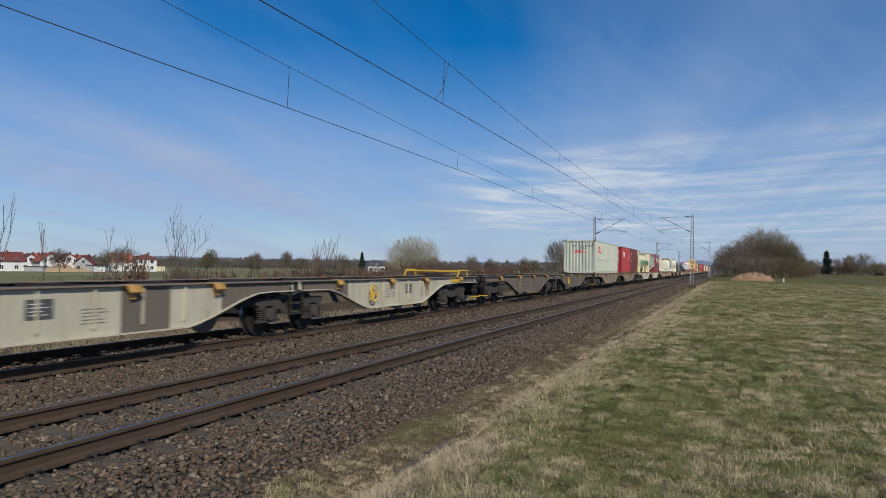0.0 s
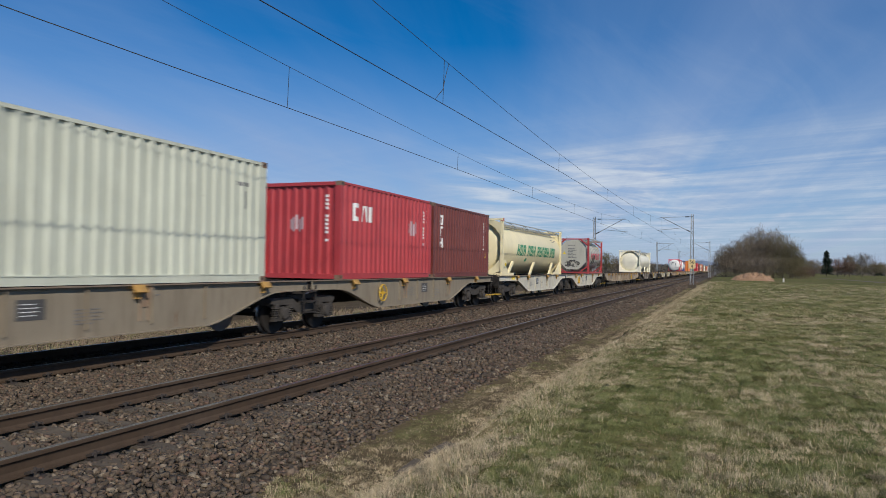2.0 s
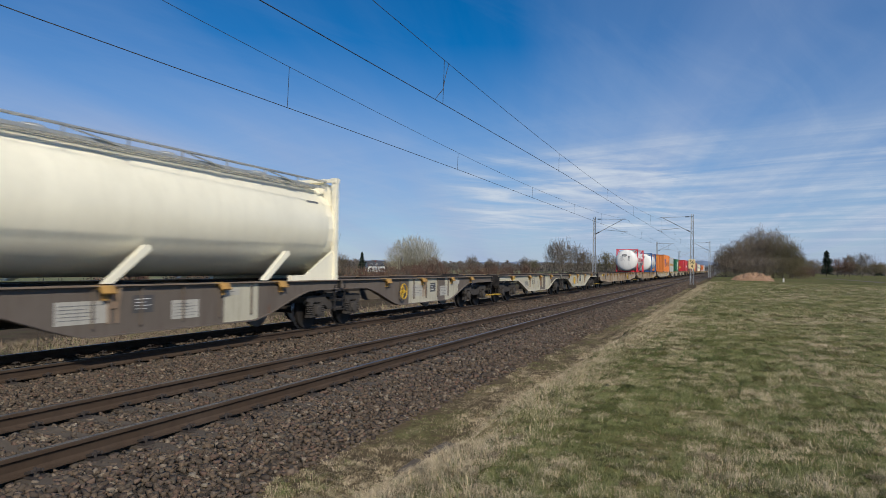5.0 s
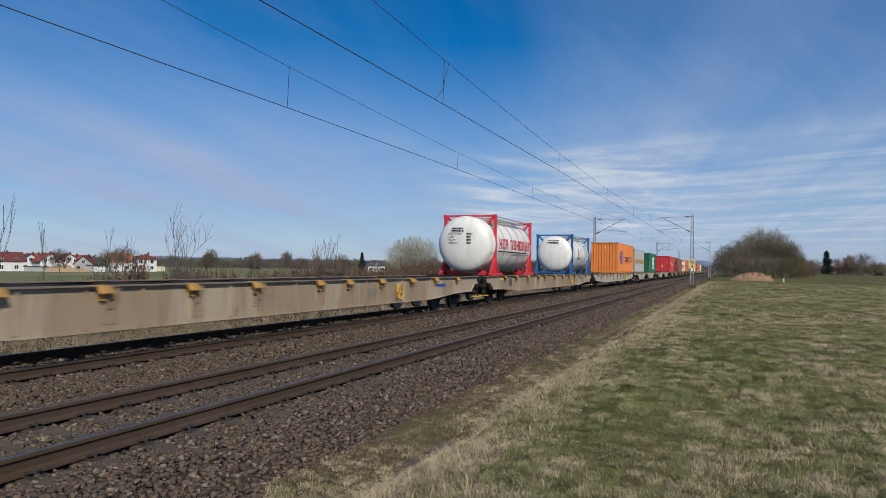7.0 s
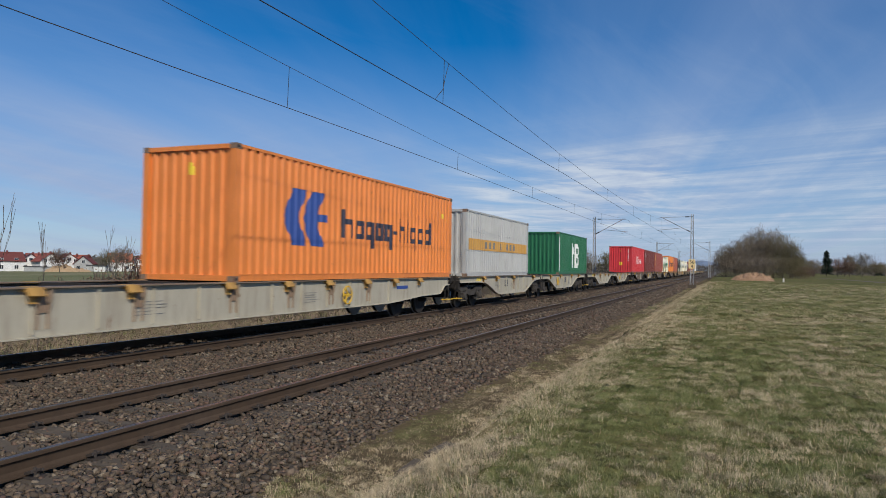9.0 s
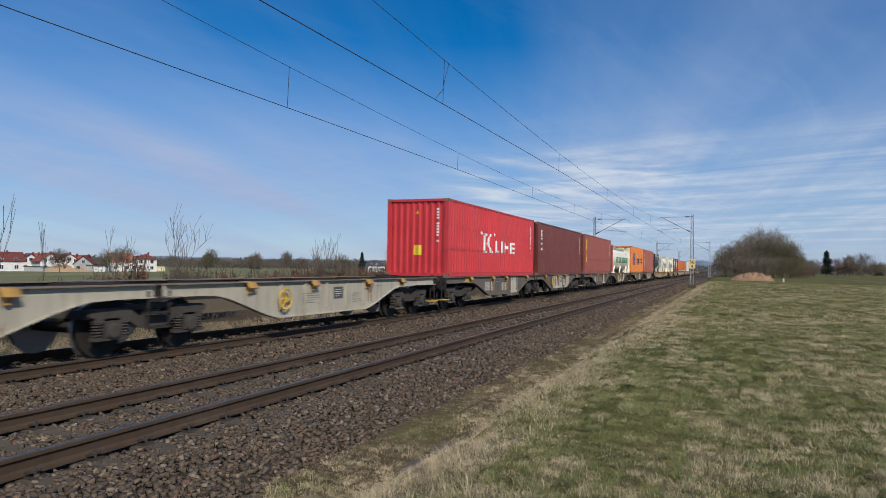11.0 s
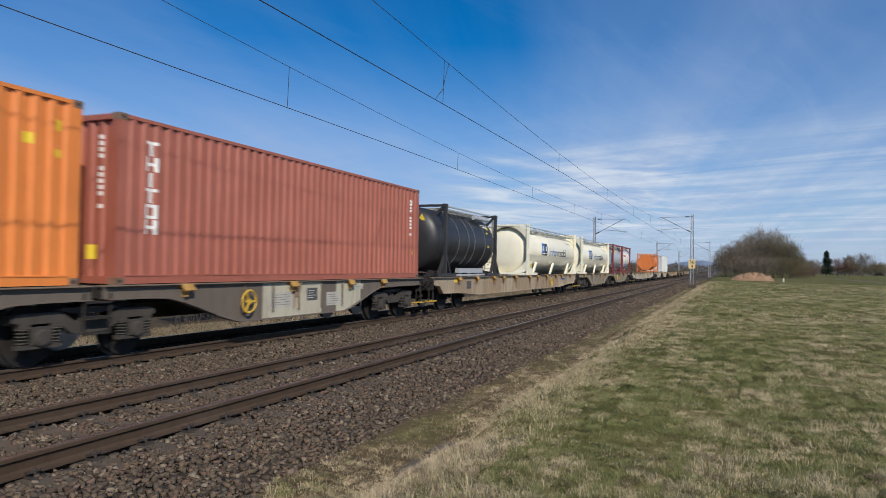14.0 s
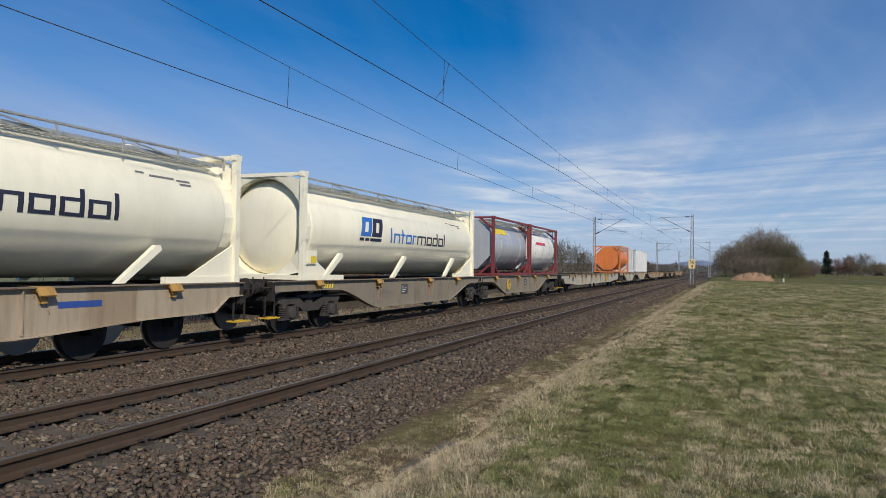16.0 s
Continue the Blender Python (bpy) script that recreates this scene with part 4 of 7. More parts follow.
def marks_grey(c, z0, z1, L):
    logo(c, lambda bm: on_side(bm, 0.3, L - 0.3, z0 + 1.05, z0 + 1.50, 0.003), painted("ochre_stripe", (0.50, 0.27, 0.06), amount=0.3), "ochre_stripe", "ochre stripe along the side")

    def word(bm):
        y = 2.4
        for k in range(9):
            if k not in (3, 5):
                on_side(bm, y, y + 0.22, z0 + 1.14, z0 + 1.42, 0.007)
            y += 0.52
    logo(c, word, M_GREYTXT, "grey_lettering")


def marks_green(c, z0, z1, L):
    def word(bm):
        zc = z0 + 1.2
        on_side(bm, 3.95, 4.35, zc - 0.80, zc + 0.80)
        on_side(bm, 4.35, 4.75, zc + 0.1, zc + 0.55, slope=-0.35)
        on_side(bm, 4.95, 5.35, zc - 0.80, zc + 0.80)
        on_side(bm, 5.35, 6.0, zc + 0.50, zc + 0.80)
        on_side(bm, 5.35, 6.0, zc - 0.15, zc + 0.15)
        on_side(bm, 5.35, 6.0, zc - 0.80, zc - 0.50)
        on_side(bm, 5.85, 6.15, zc - 0.6, zc - 0.1, 0.006)
        on_side(bm, 5.85, 6.15, zc + 0.1, zc + 0.6, 0.006)
        on_side(bm, 0.20, 0.34, z0 + 0.2, z1 - 0.3)
    logo(c, word, M_WHITE, "white_emblem", "white block emblem")


# -- tank containers --
def on_barrel(bm, y0, y1, a0, a1, r, zc, lift=0.006, cx=0.0, lean=0.0, foot=0.0):
    """A patch of paint on a barrel between two angles, in degrees above the horizontal; lean slants it, in metres per degree."""
    n = max(1, int(abs(a1 - a0) / 5))
    rows = []
    for k in range(n + 1):
        a = radians(a0 + (a1 - a0) * k / n)
        rows.append([bm.verts.new((cx + (r + lift) * math.cos(a), y, zc + (r + lift) * math.sin(a))) for y in (y0 + lean * (math.degrees(a) - foot), y1 + lean * (math.degrees(a) - foot))])
    for a, b in zip(rows, rows[1:]):
        bm.faces.new((a[0], a[1], b[1], b[0]))


def barrel_mesh(y0, y1, r, zc, dish=0.42, n=48):
    bm = bmesh.new()
    prof = [(y0 + dish * (1 - math.sin(math.pi / 2 * (1 - k / 7))), max(0.02, r * math.sin(math.pi / 2 * k / 7) ** 0.72)) for k in range(8)]
    end = [(y0 + y1 - s, q) for s, q in prof[::-1]]
    lathe(bm, prof + end, "y", (0, 0, zc), n)
    return bm


def walkway(parent, y0, y1, z, x0, x1, mat, rail=True):
    """Grating and low rails along the top of a tank."""
    bm = bmesh.new()
    n = int((y1 - y0) / 0.11)
    for k in range(n):
        y = y0 + (y1 - y0) * (k + 0.5) / n
        box(bm, x0, x1, y - 0.018, y + 0.018, z, z + 0.022)
    for x in (x0, x1, (x0 + x1) / 2):
        bar(bm, (x, y0, z + 0.01), (x, y1, z + 0.01), 0.035, 0.05)
    part("walkway", bm, mat, parent, "grey grating walkway")
    if rail:
        bm = bmesh.new()
        m = max(3, int((y1 - y0) / 1.1))
        for x in (x0 - 0.05, x1 + 0.05):
            bar(bm, (x, y0, z + 0.15), (x, y1, z + 0.15), 0.05, n=6)
            for k in range(m):
                y = y0 + (y1 - y0) * k / (m - 1)
                bar(bm, (x, y, z - 0.08), (x, y, z + 0.14), 0.03)
                bar(bm, (x0, y, z - 0.02), (x1 - 0.08, y, z - 0.34), 0.035)
                if k % 2 and k < m - 1:
                    bar(bm, (x, y, z + 0.14), (x, y + (y1 - y0) / (m - 1), z - 0.02), 0.025)
        part("low_rail", bm, mat, parent)


M_LADDER = painted("dull_aluminium", (0.56, 0.55, 0.50), amount=0.4, rough=0.5, metal=0.6)


def tank_frame_end(c, y, z0, z1, mat, brace, post=0.13, w=0.13, out=1):
    bm = bmesh.new()
    for sx in (-1, 1):
        xa, xb = (1.219 - w, 1.219) if sx > 0 else (-1.219, -1.219 + w)
        box(bm, xa, xb, y - post / 2, y + post / 2, z0 + 0.118, z1 - 0.118)
        for za in (z0, z1 - 0.118):
            box(bm, xa - 0.012, xb + 0.003, y - 0.09, y + 0.09, za, za + 0.118)
        if brace == "diamond":
            bar(bm, (sx * 1.13, y, z0 + 0.55), (sx * 0.55, y, z0 + 0.10), 0.09)
            bar(bm, (sx * 1.13, y, z1 - 0.55), (sx * 0.55, y, z1 - 0.08), 0.09)
    box(bm, -1.1, 1.1, y - 0.05, y + 0.05, z1 - 0.10, z1 - 0.015)
    box(bm, -1.1, 1.1, y - 0.06, y + 0.06, z0 + 0.01, z0 + 0.12)
    part("end_frame", bm, mat, c, bevel=0.008)


def build_tank(s0, length, label, m_tank, m_frame, y0, y1, r, height=2.591, style="frame", bands=(), m_band=None, marks=None, lift=0.0):
    """A tank container. style: frame (open corner frame), beam (short legs with splayed struts, barrel past the frame),
    bulk (full-width barrel with boxed end frames)."""
    c = thing("tank_container", label, "tank container", "containers on the train")
    z0, z1, L = BASE, BASE + height, length
    zc = (z1 - r - 0.10 if style != "bulk" else z0 + r + 0.10) + lift
    part("barrel", barrel_mesh(y0, y1, r, zc, 0.40 if style != "frame" else 0.30), m_tank, c, smooth=True)
    for y in bands:
        bm = bmesh.new()
        lathe(bm, [(y - 0.018, r - 0.02), (y - 0.018, r + 0.010), (y + 0.018, r + 0.010), (y + 0.018, r - 0.02)], "y", (0, 0, zc), 48)
        part("band", bm, m_band or m_tank, c, smooth=True)
    for y in (0.08, L - 0.08):
        tank_frame_end(c, y, z0, z1, m_frame, "diamond" if style == "frame" else "none")
    if style == "frame":
        for sx in (-1, 1):
            bm = bmesh.new()
            bar(bm, (sx * 1.15, 0.1, z1 - 0.06), (sx * 1.15, L - 0.1, z1 - 0.06), 0.09)
            part("top_rail", bm, M_LADDER if m_frame is F_RED else m_frame, c)
            bm = bmesh.new()
            bar(bm, (sx * 1.15, 0.1, z0 + 0.07), (sx * 1.15, L - 0.1, z0 + 0.07), 0.10)
            for y, d in ((0.1, 1), (L - 0.1, -1)):
                bar(bm, (sx * 1.15, y, z0 + 0.55), (sx * 1.15, y + d * 0.75, z0 + 0.08), 0.08)
            part("frame_rail", bm, m_frame, c)
        bm = bmesh.new()
        pts = [(r * 1.02 * math.cos(radians(22.5 + 45 * k)), zc + r * 1.02 * math.sin(radians(22.5 + 45 * k))) for k in range(8)]
        prism(bm, pts, "y", 0.10, 0.20)
        part("end_shield", bm, m_tank, c, "flat eight-sided cladding on the tank end", bevel=0.02)
    if style == "beam":
        for y, d in ((0.08, 1), (L - 0.08, -1)):
            for sx in (-1, 1):
                bm = bmesh.new()
                bar(bm, (sx * 1.14, y, z0 + 0.75), (sx * 1.14, y - d * 0.55, z0 + 0.08), 0.10)
                bar(bm, (sx * 1.14, y, z0 + 0.95), (sx * 1.14, y + d * 0.55, z0 + 0.08), 0.10)
                bar(bm, (sx * 1.14, y - d * 0.65, z0 + 0.07), (sx * 1.14, y + d * 1.1, z0 + 0.07), 0.11)
                bar(bm, (sx * 0.95, y, z0 + 0.10), (sx * 0.35, y, zc - r * 0.95), 0.12)
                bar(bm, (sx * 1.12, y, z1 - 0.06), (sx * 0.75, y, zc + r * 0.7), 0.10)
                part("splayed_leg", bm, m_frame, c)
    if style in ("frame", "beam"):
        bm = bmesh.new()
        for x in (0.62, 0.95):
            bar(bm, (x, L + 0.02 if style == "frame" else y1 + 0.06, z0 + 0.2), (x, L + 0.02 if style == "frame" else y1 + 0.06, z1 - 0.05), 0.035)
        for k in range(9):
            z = z0 + 0.3 + k * 0.26
            bar(bm, (0.62, L + 0.02 if style == "frame" else y1 + 0.06, z), (0.95, L + 0.02 if style == "frame" else y1 + 0.06, z), 0.028)
        if style == "beam":
            for z in (z0 + 0.5, z1 - 0.08):
                bar(bm, (0.8, L - 0.1, z), (0.8, y1 + 0.06, z), 0.035)
        part("ladder", bm, M_LADDER, c, "thin metal ladder")
        walkway(c, 0.25, L - 0.25, zc + r * 0.94 + 0.02, 0.36, 0.90, M_LADDER, rail=False)
        bm = bmesh.new()
        bar(bm, (0.92, 0.15, z1 - 0.03), (0.92, L - 0.15, z1 - 0.03), 0.05)
        lathe(bm, [(zc + r - 0.05, 0.30), (zc + r + 0.10, 0.30), (zc + r + 0.13, 0.22)], "z", (0, L * 0.55, 0), 18)
        part("manhole", bm, M_LADDER, c)
    if style == "bulk":
        for y, d in ((0.08, 1), (L - 0.08, -1)):
            bm = bmesh.new()
            n = 24
            inner = [(r * 0.985 * math.cos(2 * math.pi * k / n), zc + r * 0.985 * math.sin(2 * math.pi * k / n)) for k in range(n)]
            outer = []
            for k in range(n):
                a = 2 * math.pi * k / n
                q = 1 / max(abs(math.cos(a)) / 1.10, abs(math.sin(a)) / 1.22)
                outer.append((q * math.cos(a), max(z0 + 0.1, min(z1 - 0.06, zc + q * math.sin(a)))))
            a = [bm.verts.new((x, y, z)) for x, z in inner]
            b = [bm.verts.new((x, y - d * 0.04, z)) for x, z in outer]
            e = [bm.verts.new((x, y + d * 0.55, z)) for x, z in inner]
            for k in range(n):
                j = (k + 1) % n
                bm.faces.new((a[k], a[j], b[j], b[k]))
                bm.faces.new((a[k], e[k], e[j], a[j]))
            part("end_plate", bm, m_tank, c)
        for sx in (-1, 1):
            x = sx * 1.12
            for ya, yb in ((0.1, 2.0), (L - 2.0, L - 0.1)):
                bm = bmesh.new()
                bar(bm, (x, ya, z0 + 0.06), (x, yb, z0 + 0.06), 0.12)
                part("foot_rail", bm, m_frame, c, bevel=0.01)
            for y in (1.0, 4.95, L - 3.05):
                bm = bmesh.new()
                prism(bm, [(y - 0.06, z0 + 0.02), (y + 0.12, z0 + 0.02), (y + 0.94, z0 + 0.60), (y + 0.90, z0 + 0.68), (y + 0.80, z0 + 0.68)], "x", min(sx * 1.09, sx * 1.19), max(sx * 1.09, sx * 1.19))
                part("saddle_strut", bm, m_frame, c, bevel=0.01)
        for xa, xb in ((1.10, 1.15), (-1.15, -1.10)):
            for pts in ([(0.12, z0 + 0.12), (1.4, z0 + 0.12), (0.12, z0 + 0.75)], [(L - 0.12, z0 + 0.12), (L - 1.4, z0 + 0.12), (L - 0.12, z0 + 0.75)]):
                bm = bmesh.new()
                prism(bm, pts, "x", xa, xb)
                part("gusset", bm, m_tank, c)
        bm = bmesh.new()
        box(bm, 1.10, 1.21, 0.20, 0.62, z0 + 0.40, z0 + 0.72)
        holder = part("document_box", bm, m_tank, c, "small box beside the corner post", bevel=0.01)
        bm = bmesh.new()
        box(bm, 1.21, 1.214, 0.36, 0.60, z0 + 0.42, z0 + 0.58)
        part("notice_label", bm, M_YELTXT, holder, "yellow notice label")
        walkway(c, 0.35, L - 0.3, zc + r * 0.87, 0.40, 0.96, M_LADDER)
        bm = bmesh.new()
        for k in range(4):
            lathe(bm, [(zc + r - 0.06, 0.26), (zc + r + 0.12, 0.26), (zc + r + 0.15, 0.2)], "z", (-0.25, 1.6 + k * (L - 3.2) / 3, 0), 14)
        part("hatches", bm, M_LADDER, c)
    if marks:
        marks(c, r, zc, z0, z1, L)
    return ride(c, s0)


def barrel_strokes(kinds, y, base, low, cap, mat, label, s=0.09, gap=0.07):
    """Strokes in the rhythm of a word of small letters: t tall on the left, T tall on the right, x small, m wide, i a single tall stroke, r a short hook, n open below, k a crossed stroke."""
    def marks(c, r, zc, z0, z1, L):
        wide = {"n": 1.0, "k": 0.7, "t": 1.0, "T": 1.0, "x": 1.0, "m": 1.6, "i": 0.35, "r": 0.65}
        unit = (y[1] - y[0] - gap * (len(kinds) - 1)) / sum(wide[k] for k in kinds)
        yy = y[0]
        dh = (low - base) * 0.2
        for kind in kinds:
            w = wide[kind] * unit
            bm = bmesh.new()
            if kind == "k":
                on_barrel(bm, yy + w * 0.25, yy + w * 0.25 + s, base, cap, r, zc)
                on_barrel(bm, yy, yy + w, low - dh, low, r, zc, 0.007)
                part("letter_block", bm, mat, c, label)
                yy += w + gap
                continue
            on_barrel(bm, yy, yy + s, base, cap if kind in "ti" else low, r, zc)
            if kind in "ntTxm":
                on_barrel(bm, yy + w - s, yy + w, base, cap if kind == "T" else low, r, zc)
            if kind == "m":
                on_barrel(bm, yy + w / 2 - s / 2, yy + w / 2 + s / 2, base, low, r, zc)
            if kind != "i":
                on_barrel(bm, yy + s, yy + w - (s if kind != "r" else 0), low - dh, low, r, zc)
            if kind in "xT":
                on_barrel(bm, yy + s, yy + w - s, base, base + dh, r, zc)
            part("letter_block", bm, mat, c, label)
            yy += w + gap
    return marks


def barrel_word(spec, y, a0, a1, mat, label="block lettering on the barrel", lean=0.0):
    """Brand lettering as plain blocks between y[0] and y[1]: spec is a list of letter widths, negative for a gap."""
    def marks(c, r, zc, z0, z1, L):
        yy, y_end = y
        fit = (y_end - yy) / sum(1.22 * w if w > 0 else -w for w in spec)
        for k, w in enumerate(spec):
            w = w * fit
            if w < 0:
                yy += -w
                continue
            bm = bmesh.new()
            s = w * 0.34
            slant = {"lean": lean, "foot": a0}
            on_barrel(bm, yy, yy + s, a0, a1, r, zc, **slant)
            if w > 0.15:
                on_barrel(bm, yy + w - s, yy + w, a0, a1, r, zc, **slant)
                if k % 3:
                    on_barrel(bm, yy + s, yy + w - s, a1 - (a1 - a0) * 0.24, a1, r, zc, **slant)
                if k % 3 != 1:
                    on_barrel(bm, yy + s, yy + w - s, a0 + (a1 - a0) * 0.38, a0 + (a1 - a0) * 0.60, r, zc, **slant)
                if k % 2:
                    on_barrel(bm, yy + s, yy + w - s, a0, a0 + (a1 - a0) * 0.22, r, zc, **slant)
            part("letter_block", bm, mat, c, label)
            yy += w * 1.22
    return marks


def small_marks(items, mat, name="small_print"):
    """items: y0, y1, low angle, high angle."""
    def marks(c, r, zc, z0, z1, L):
        bm = bmesh.new()
        for it in items:
            on_barrel(bm, *it, r, zc)
        part(name, bm, mat, c)
    return marks


def all_marks(*fs):
    def marks(*a):
        for f in fs:
            f(*a)
    return marks


# -- the train's make-up, from its head to its tail: start, length, articulated, paint --
CONSIST = [(-25.92, 26.66, True, "brown", "empty"), (0.74, 26.66, True, "cream", "empty"), (27.40, 26.6, True, "dark", "empty"), (54.0, 29.45, True, "khaki", "carrying three containers"),
           (83.45, 29.55, True, "white", "carrying two tanks"), (113.0, 25.94, False, "tan", "empty"), (138.94, 26.66, True, "brown", "carrying a white tank"), (165.6, 26.4, True, "cream", "empty"),
           (192.0, 25.94, False, "tan", "empty"), (217.94, 25.94, False, "tan", "carrying two tanks"), (243.88, 25.94, False, "pale", "carrying an orange container"),
           (269.82, 26.66, True, "pale", "carrying two short containers"), (296.48, 26.42, True, "pale", "empty"), (322.9, 26.66, True, "brown", "carrying two containers"),
           (349.56, 26.66, True, "brown", "carrying a container and a tank"), (376.22, 26.68, True, "brown", "carrying two containers"), (402.9, 25.94, False, "tan", "carrying two tanks"),
           (428.84, 29.56, True, "khaki", "carrying three tanks"), (458.4, 25.94, False, "pale", "empty"), (484.34, 26.66, True, "pale", "carrying a tank and a box"),
           (511.0, 25.94, False, "tan", "empty"), (536.94, 26.66, True, "brown", "empty"), (563.6, 25.94, False, "tan", "empty")]
for k, (s, length, artic, paint, state) in enumerate(CONSIST):
    build_wagon(s, length, artic, paint, 11 + k, state)

BOX = {k: painted(k + "_container_paint", col, dirt=d, amount=a, rust=ru, rough=0.45) for k, col, d, a, ru in (
    ("pale_green", (0.52, 0.535, 0.43), (0.25, 0.23, 0.17), 0.30, 0.02), ("red", (0.42, 0.045, 0.05), (0.18, 0.04, 0.035), 0.4, 0.02), ("maroon", (0.155, 0.036, 0.027), (0.07, 0.025, 0.02), 0.4, 0.03),
    ("orange", (0.74, 0.225, 0.045), (0.35, 0.11, 0.03), 0.35, 0.03), ("grey", (0.43, 0.43, 0.41), (0.25, 0.22, 0.18), 0.35, 0.02), ("green", (0.018, 0.13, 0.055), (0.02, 0.06, 0.03), 0.35, 0.0),
    ("bright_red", (0.56, 0.038, 0.042), (0.30, 0.035, 0.03), 0.35, 0.01), ("dull_red", (0.29, 0.075, 0.055), (0.13, 0.05, 0.035), 0.4, 0.03), ("brick_red", (0.36, 0.11, 0.07), (0.17, 0.07, 0.045), 0.4, 0.05),
    ("white", (0.66, 0.66, 0.62), (0.3, 0.27, 0.22), 0.35, 0.02))}
C20, C40, LOW, HIGH = 6.058, 12.192, 2.56, 2.84
build_container(54.70, C40, LOW, BOX["pale_green"], "pale grey-green corrugated forty-foot container with red emblem", marks_pale)
build_container(70.08, C20, LOW, BOX["red"], "red corrugated twenty-foot container with white lettering", marks_cai)
build_container(76.34, C20, LOW, BOX["maroon"], "maroon corrugated twenty-foot container with white upright lettering", upright_word("oth", 0.62, 0.34, M_WHITE, 0.38, 0.40))
build_container(257.24, C40, HIGH, BOX["orange"], "orange corrugated forty-foot container with blue emblem and dark lettering", marks_hapag)
build_container(271.0, 9.2, LOW + 0.05, BOX["grey"], "grey corrugated thirty-foot container with ochre stripe", marks_grey)
build_container(287.3, 9.2, LOW, BOX["green"], "dark green corrugated thirty-foot container with white emblem", marks_green)
build_container(323.55, C40, HIGH, BOX["bright_red"], "bright red corrugated forty-foot container with white lettering", marks_kline)
build_container(336.71, C40, HIGH, BOX["maroon"], "maroon corrugated forty-foot container with white upright lettering", upright_word("toh", 0.70, 0.36, M_WHITE, 0.42, 0.42))
build_container(350.21, C40, HIGH, BOX["dull_red"], "dull red corrugated forty-foot container with yellow upright lettering", upright_word("oolo", 0.59, 0.36, M_YELTXT, 0.36, 0.42))
build_container(376.97, C40, HIGH, BOX["orange"], "orange corrugated forty-foot container with blue emblem and dark lettering", marks_hapag)
build_container(389.89, C40, HIGH, BOX["brick_red"], "brick-red corrugated forty-foot container with white upright lettering", upright_word("thitoh", 0.60, 0.25, M_WHITE, 0.37, 0.272, 1.45))
build_container(497.4, C40, LOW, BOX["white"], "white corrugated forty-foot container")

T_CREAM = painted("cream_tank_paint", (0.80, 0.70, 0.43), dirt=(0.48, 0.40, 0.24), amount=0.2, rough=0.35, vertical=True, scale=0.6)
T_IVORY = painted("ivory_tank_paint", (0.87, 0.81, 0.62), dirt=(0.58, 0.51, 0.36), amount=0.18, rough=0.33, scale=0.6)
T_GREY = painted("grey_cladding", (0.47, 0.45, 0.365), dirt=(0.20, 0.18, 0.14), amount=0.35, rough=0.45, scale=0.7)
T_WHITE = painted("white_cladding", (0.83, 0.80, 0.72), dirt=(0.42, 0.38, 0.31), amount=0.35, rough=0.4, scale=0.7)
T_BLACK = painted("black_tank_paint", (0.020, 0.020, 0.022), dirt=(0.05, 0.045, 0.04), amount=0.35, rough=0.45, scale=0.7)
T_SILVER = painted("silver_cladding", (0.52, 0.53, 0.54), dirt=(0.3, 0.28, 0.26), amount=0.3, rough=0.4, metal=0.3)
T_ORANGE = painted("orange_tank_paint", (0.72, 0.20, 0.045), amount=0.3, rough=0.4)
F_RED = painted("red_frame", (0.42, 0.05, 0.05), amount=0.4, rust=0.12, rough=0.5)
F_SCARLET = painted("scarlet_frame", (0.62, 0.03, 0.04), amount=0.2, rough=0.45)
F_BLUE = painted("blue_frame", (0.02, 0.10, 0.29), amount=0.25, rough=0.45)
F_BLACK = painted("black_frame", (0.028, 0.028, 0.03), amount=0.3, rough=0.5)
F_OXIDE = painted("oxide_red_frame", (0.20, 0.035, 0.035), amount=0.35, rough=0.55)
B_DARK = painted("dark_band", (0.20, 0.20, 0.20), amount=0.3, rough=0.5, metal=0.4)
M_GREENTXT = painted("green_lettering", (0.01, 0.25, 0.11), amount=0.1, rough=0.5)
M_CRIMTXT = painted("crimson_lettering", (0.55, 0.03, 0.05), amount=0.15, rough=0.5)
M_RBBLUE = painted("bright_blue_lettering", (0.03, 0.16, 0.48), amount=0.1, rough=0.5)

BOSCH = [0.36, 0.36, 0.36, -0.28, 0.36, 0.33, 0.36, -0.28, 0.36, 0.36, 0.36, 0.36, 0.36, -0.08, 0.10, 0.24, 0.24, 0.30]
bosch_marks = all_marks(barrel_word(BOSCH, (2.45, 10.45), -16, 10, M_GREENTXT, "green block lettering", 0.0065), small_marks([(L, L + 0.4, 33, 35.5) for L in (10.2, 10.9)] + [(10.3, 10.95, 29, 31)], M_GREYTXT),
                        small_marks([(10.35, 10.5, -16, -9)], M_BLUETXT, "notice_label"), small_marks([(4.2, 4.55, -30, -22)], M_GREENTXT, "green_emblem"))
build_tank(84.46, 12.192, "cream forty-foot bulk tank container with green lettering", T_CREAM, T_CREAM, 0.10, 12.09, 1.19, style="bulk", marks=bosch_marks)
build_tank(363.52, 12.192, "ivory forty-foot bulk tank container with green lettering and red corner post", T_IVORY, T_IVORY, 0.10, 12.09, 1.19, style="bulk", marks=bosch_marks)
build_tank(139.93, 12.192, "ivory-white forty-foot bulk tank container", T_IVORY, T_IVORY, 0.10, 12.09, 1.19, style="bulk", marks=small_marks([(11.0, 11.5, 30, 33)], M_GREYTXT))
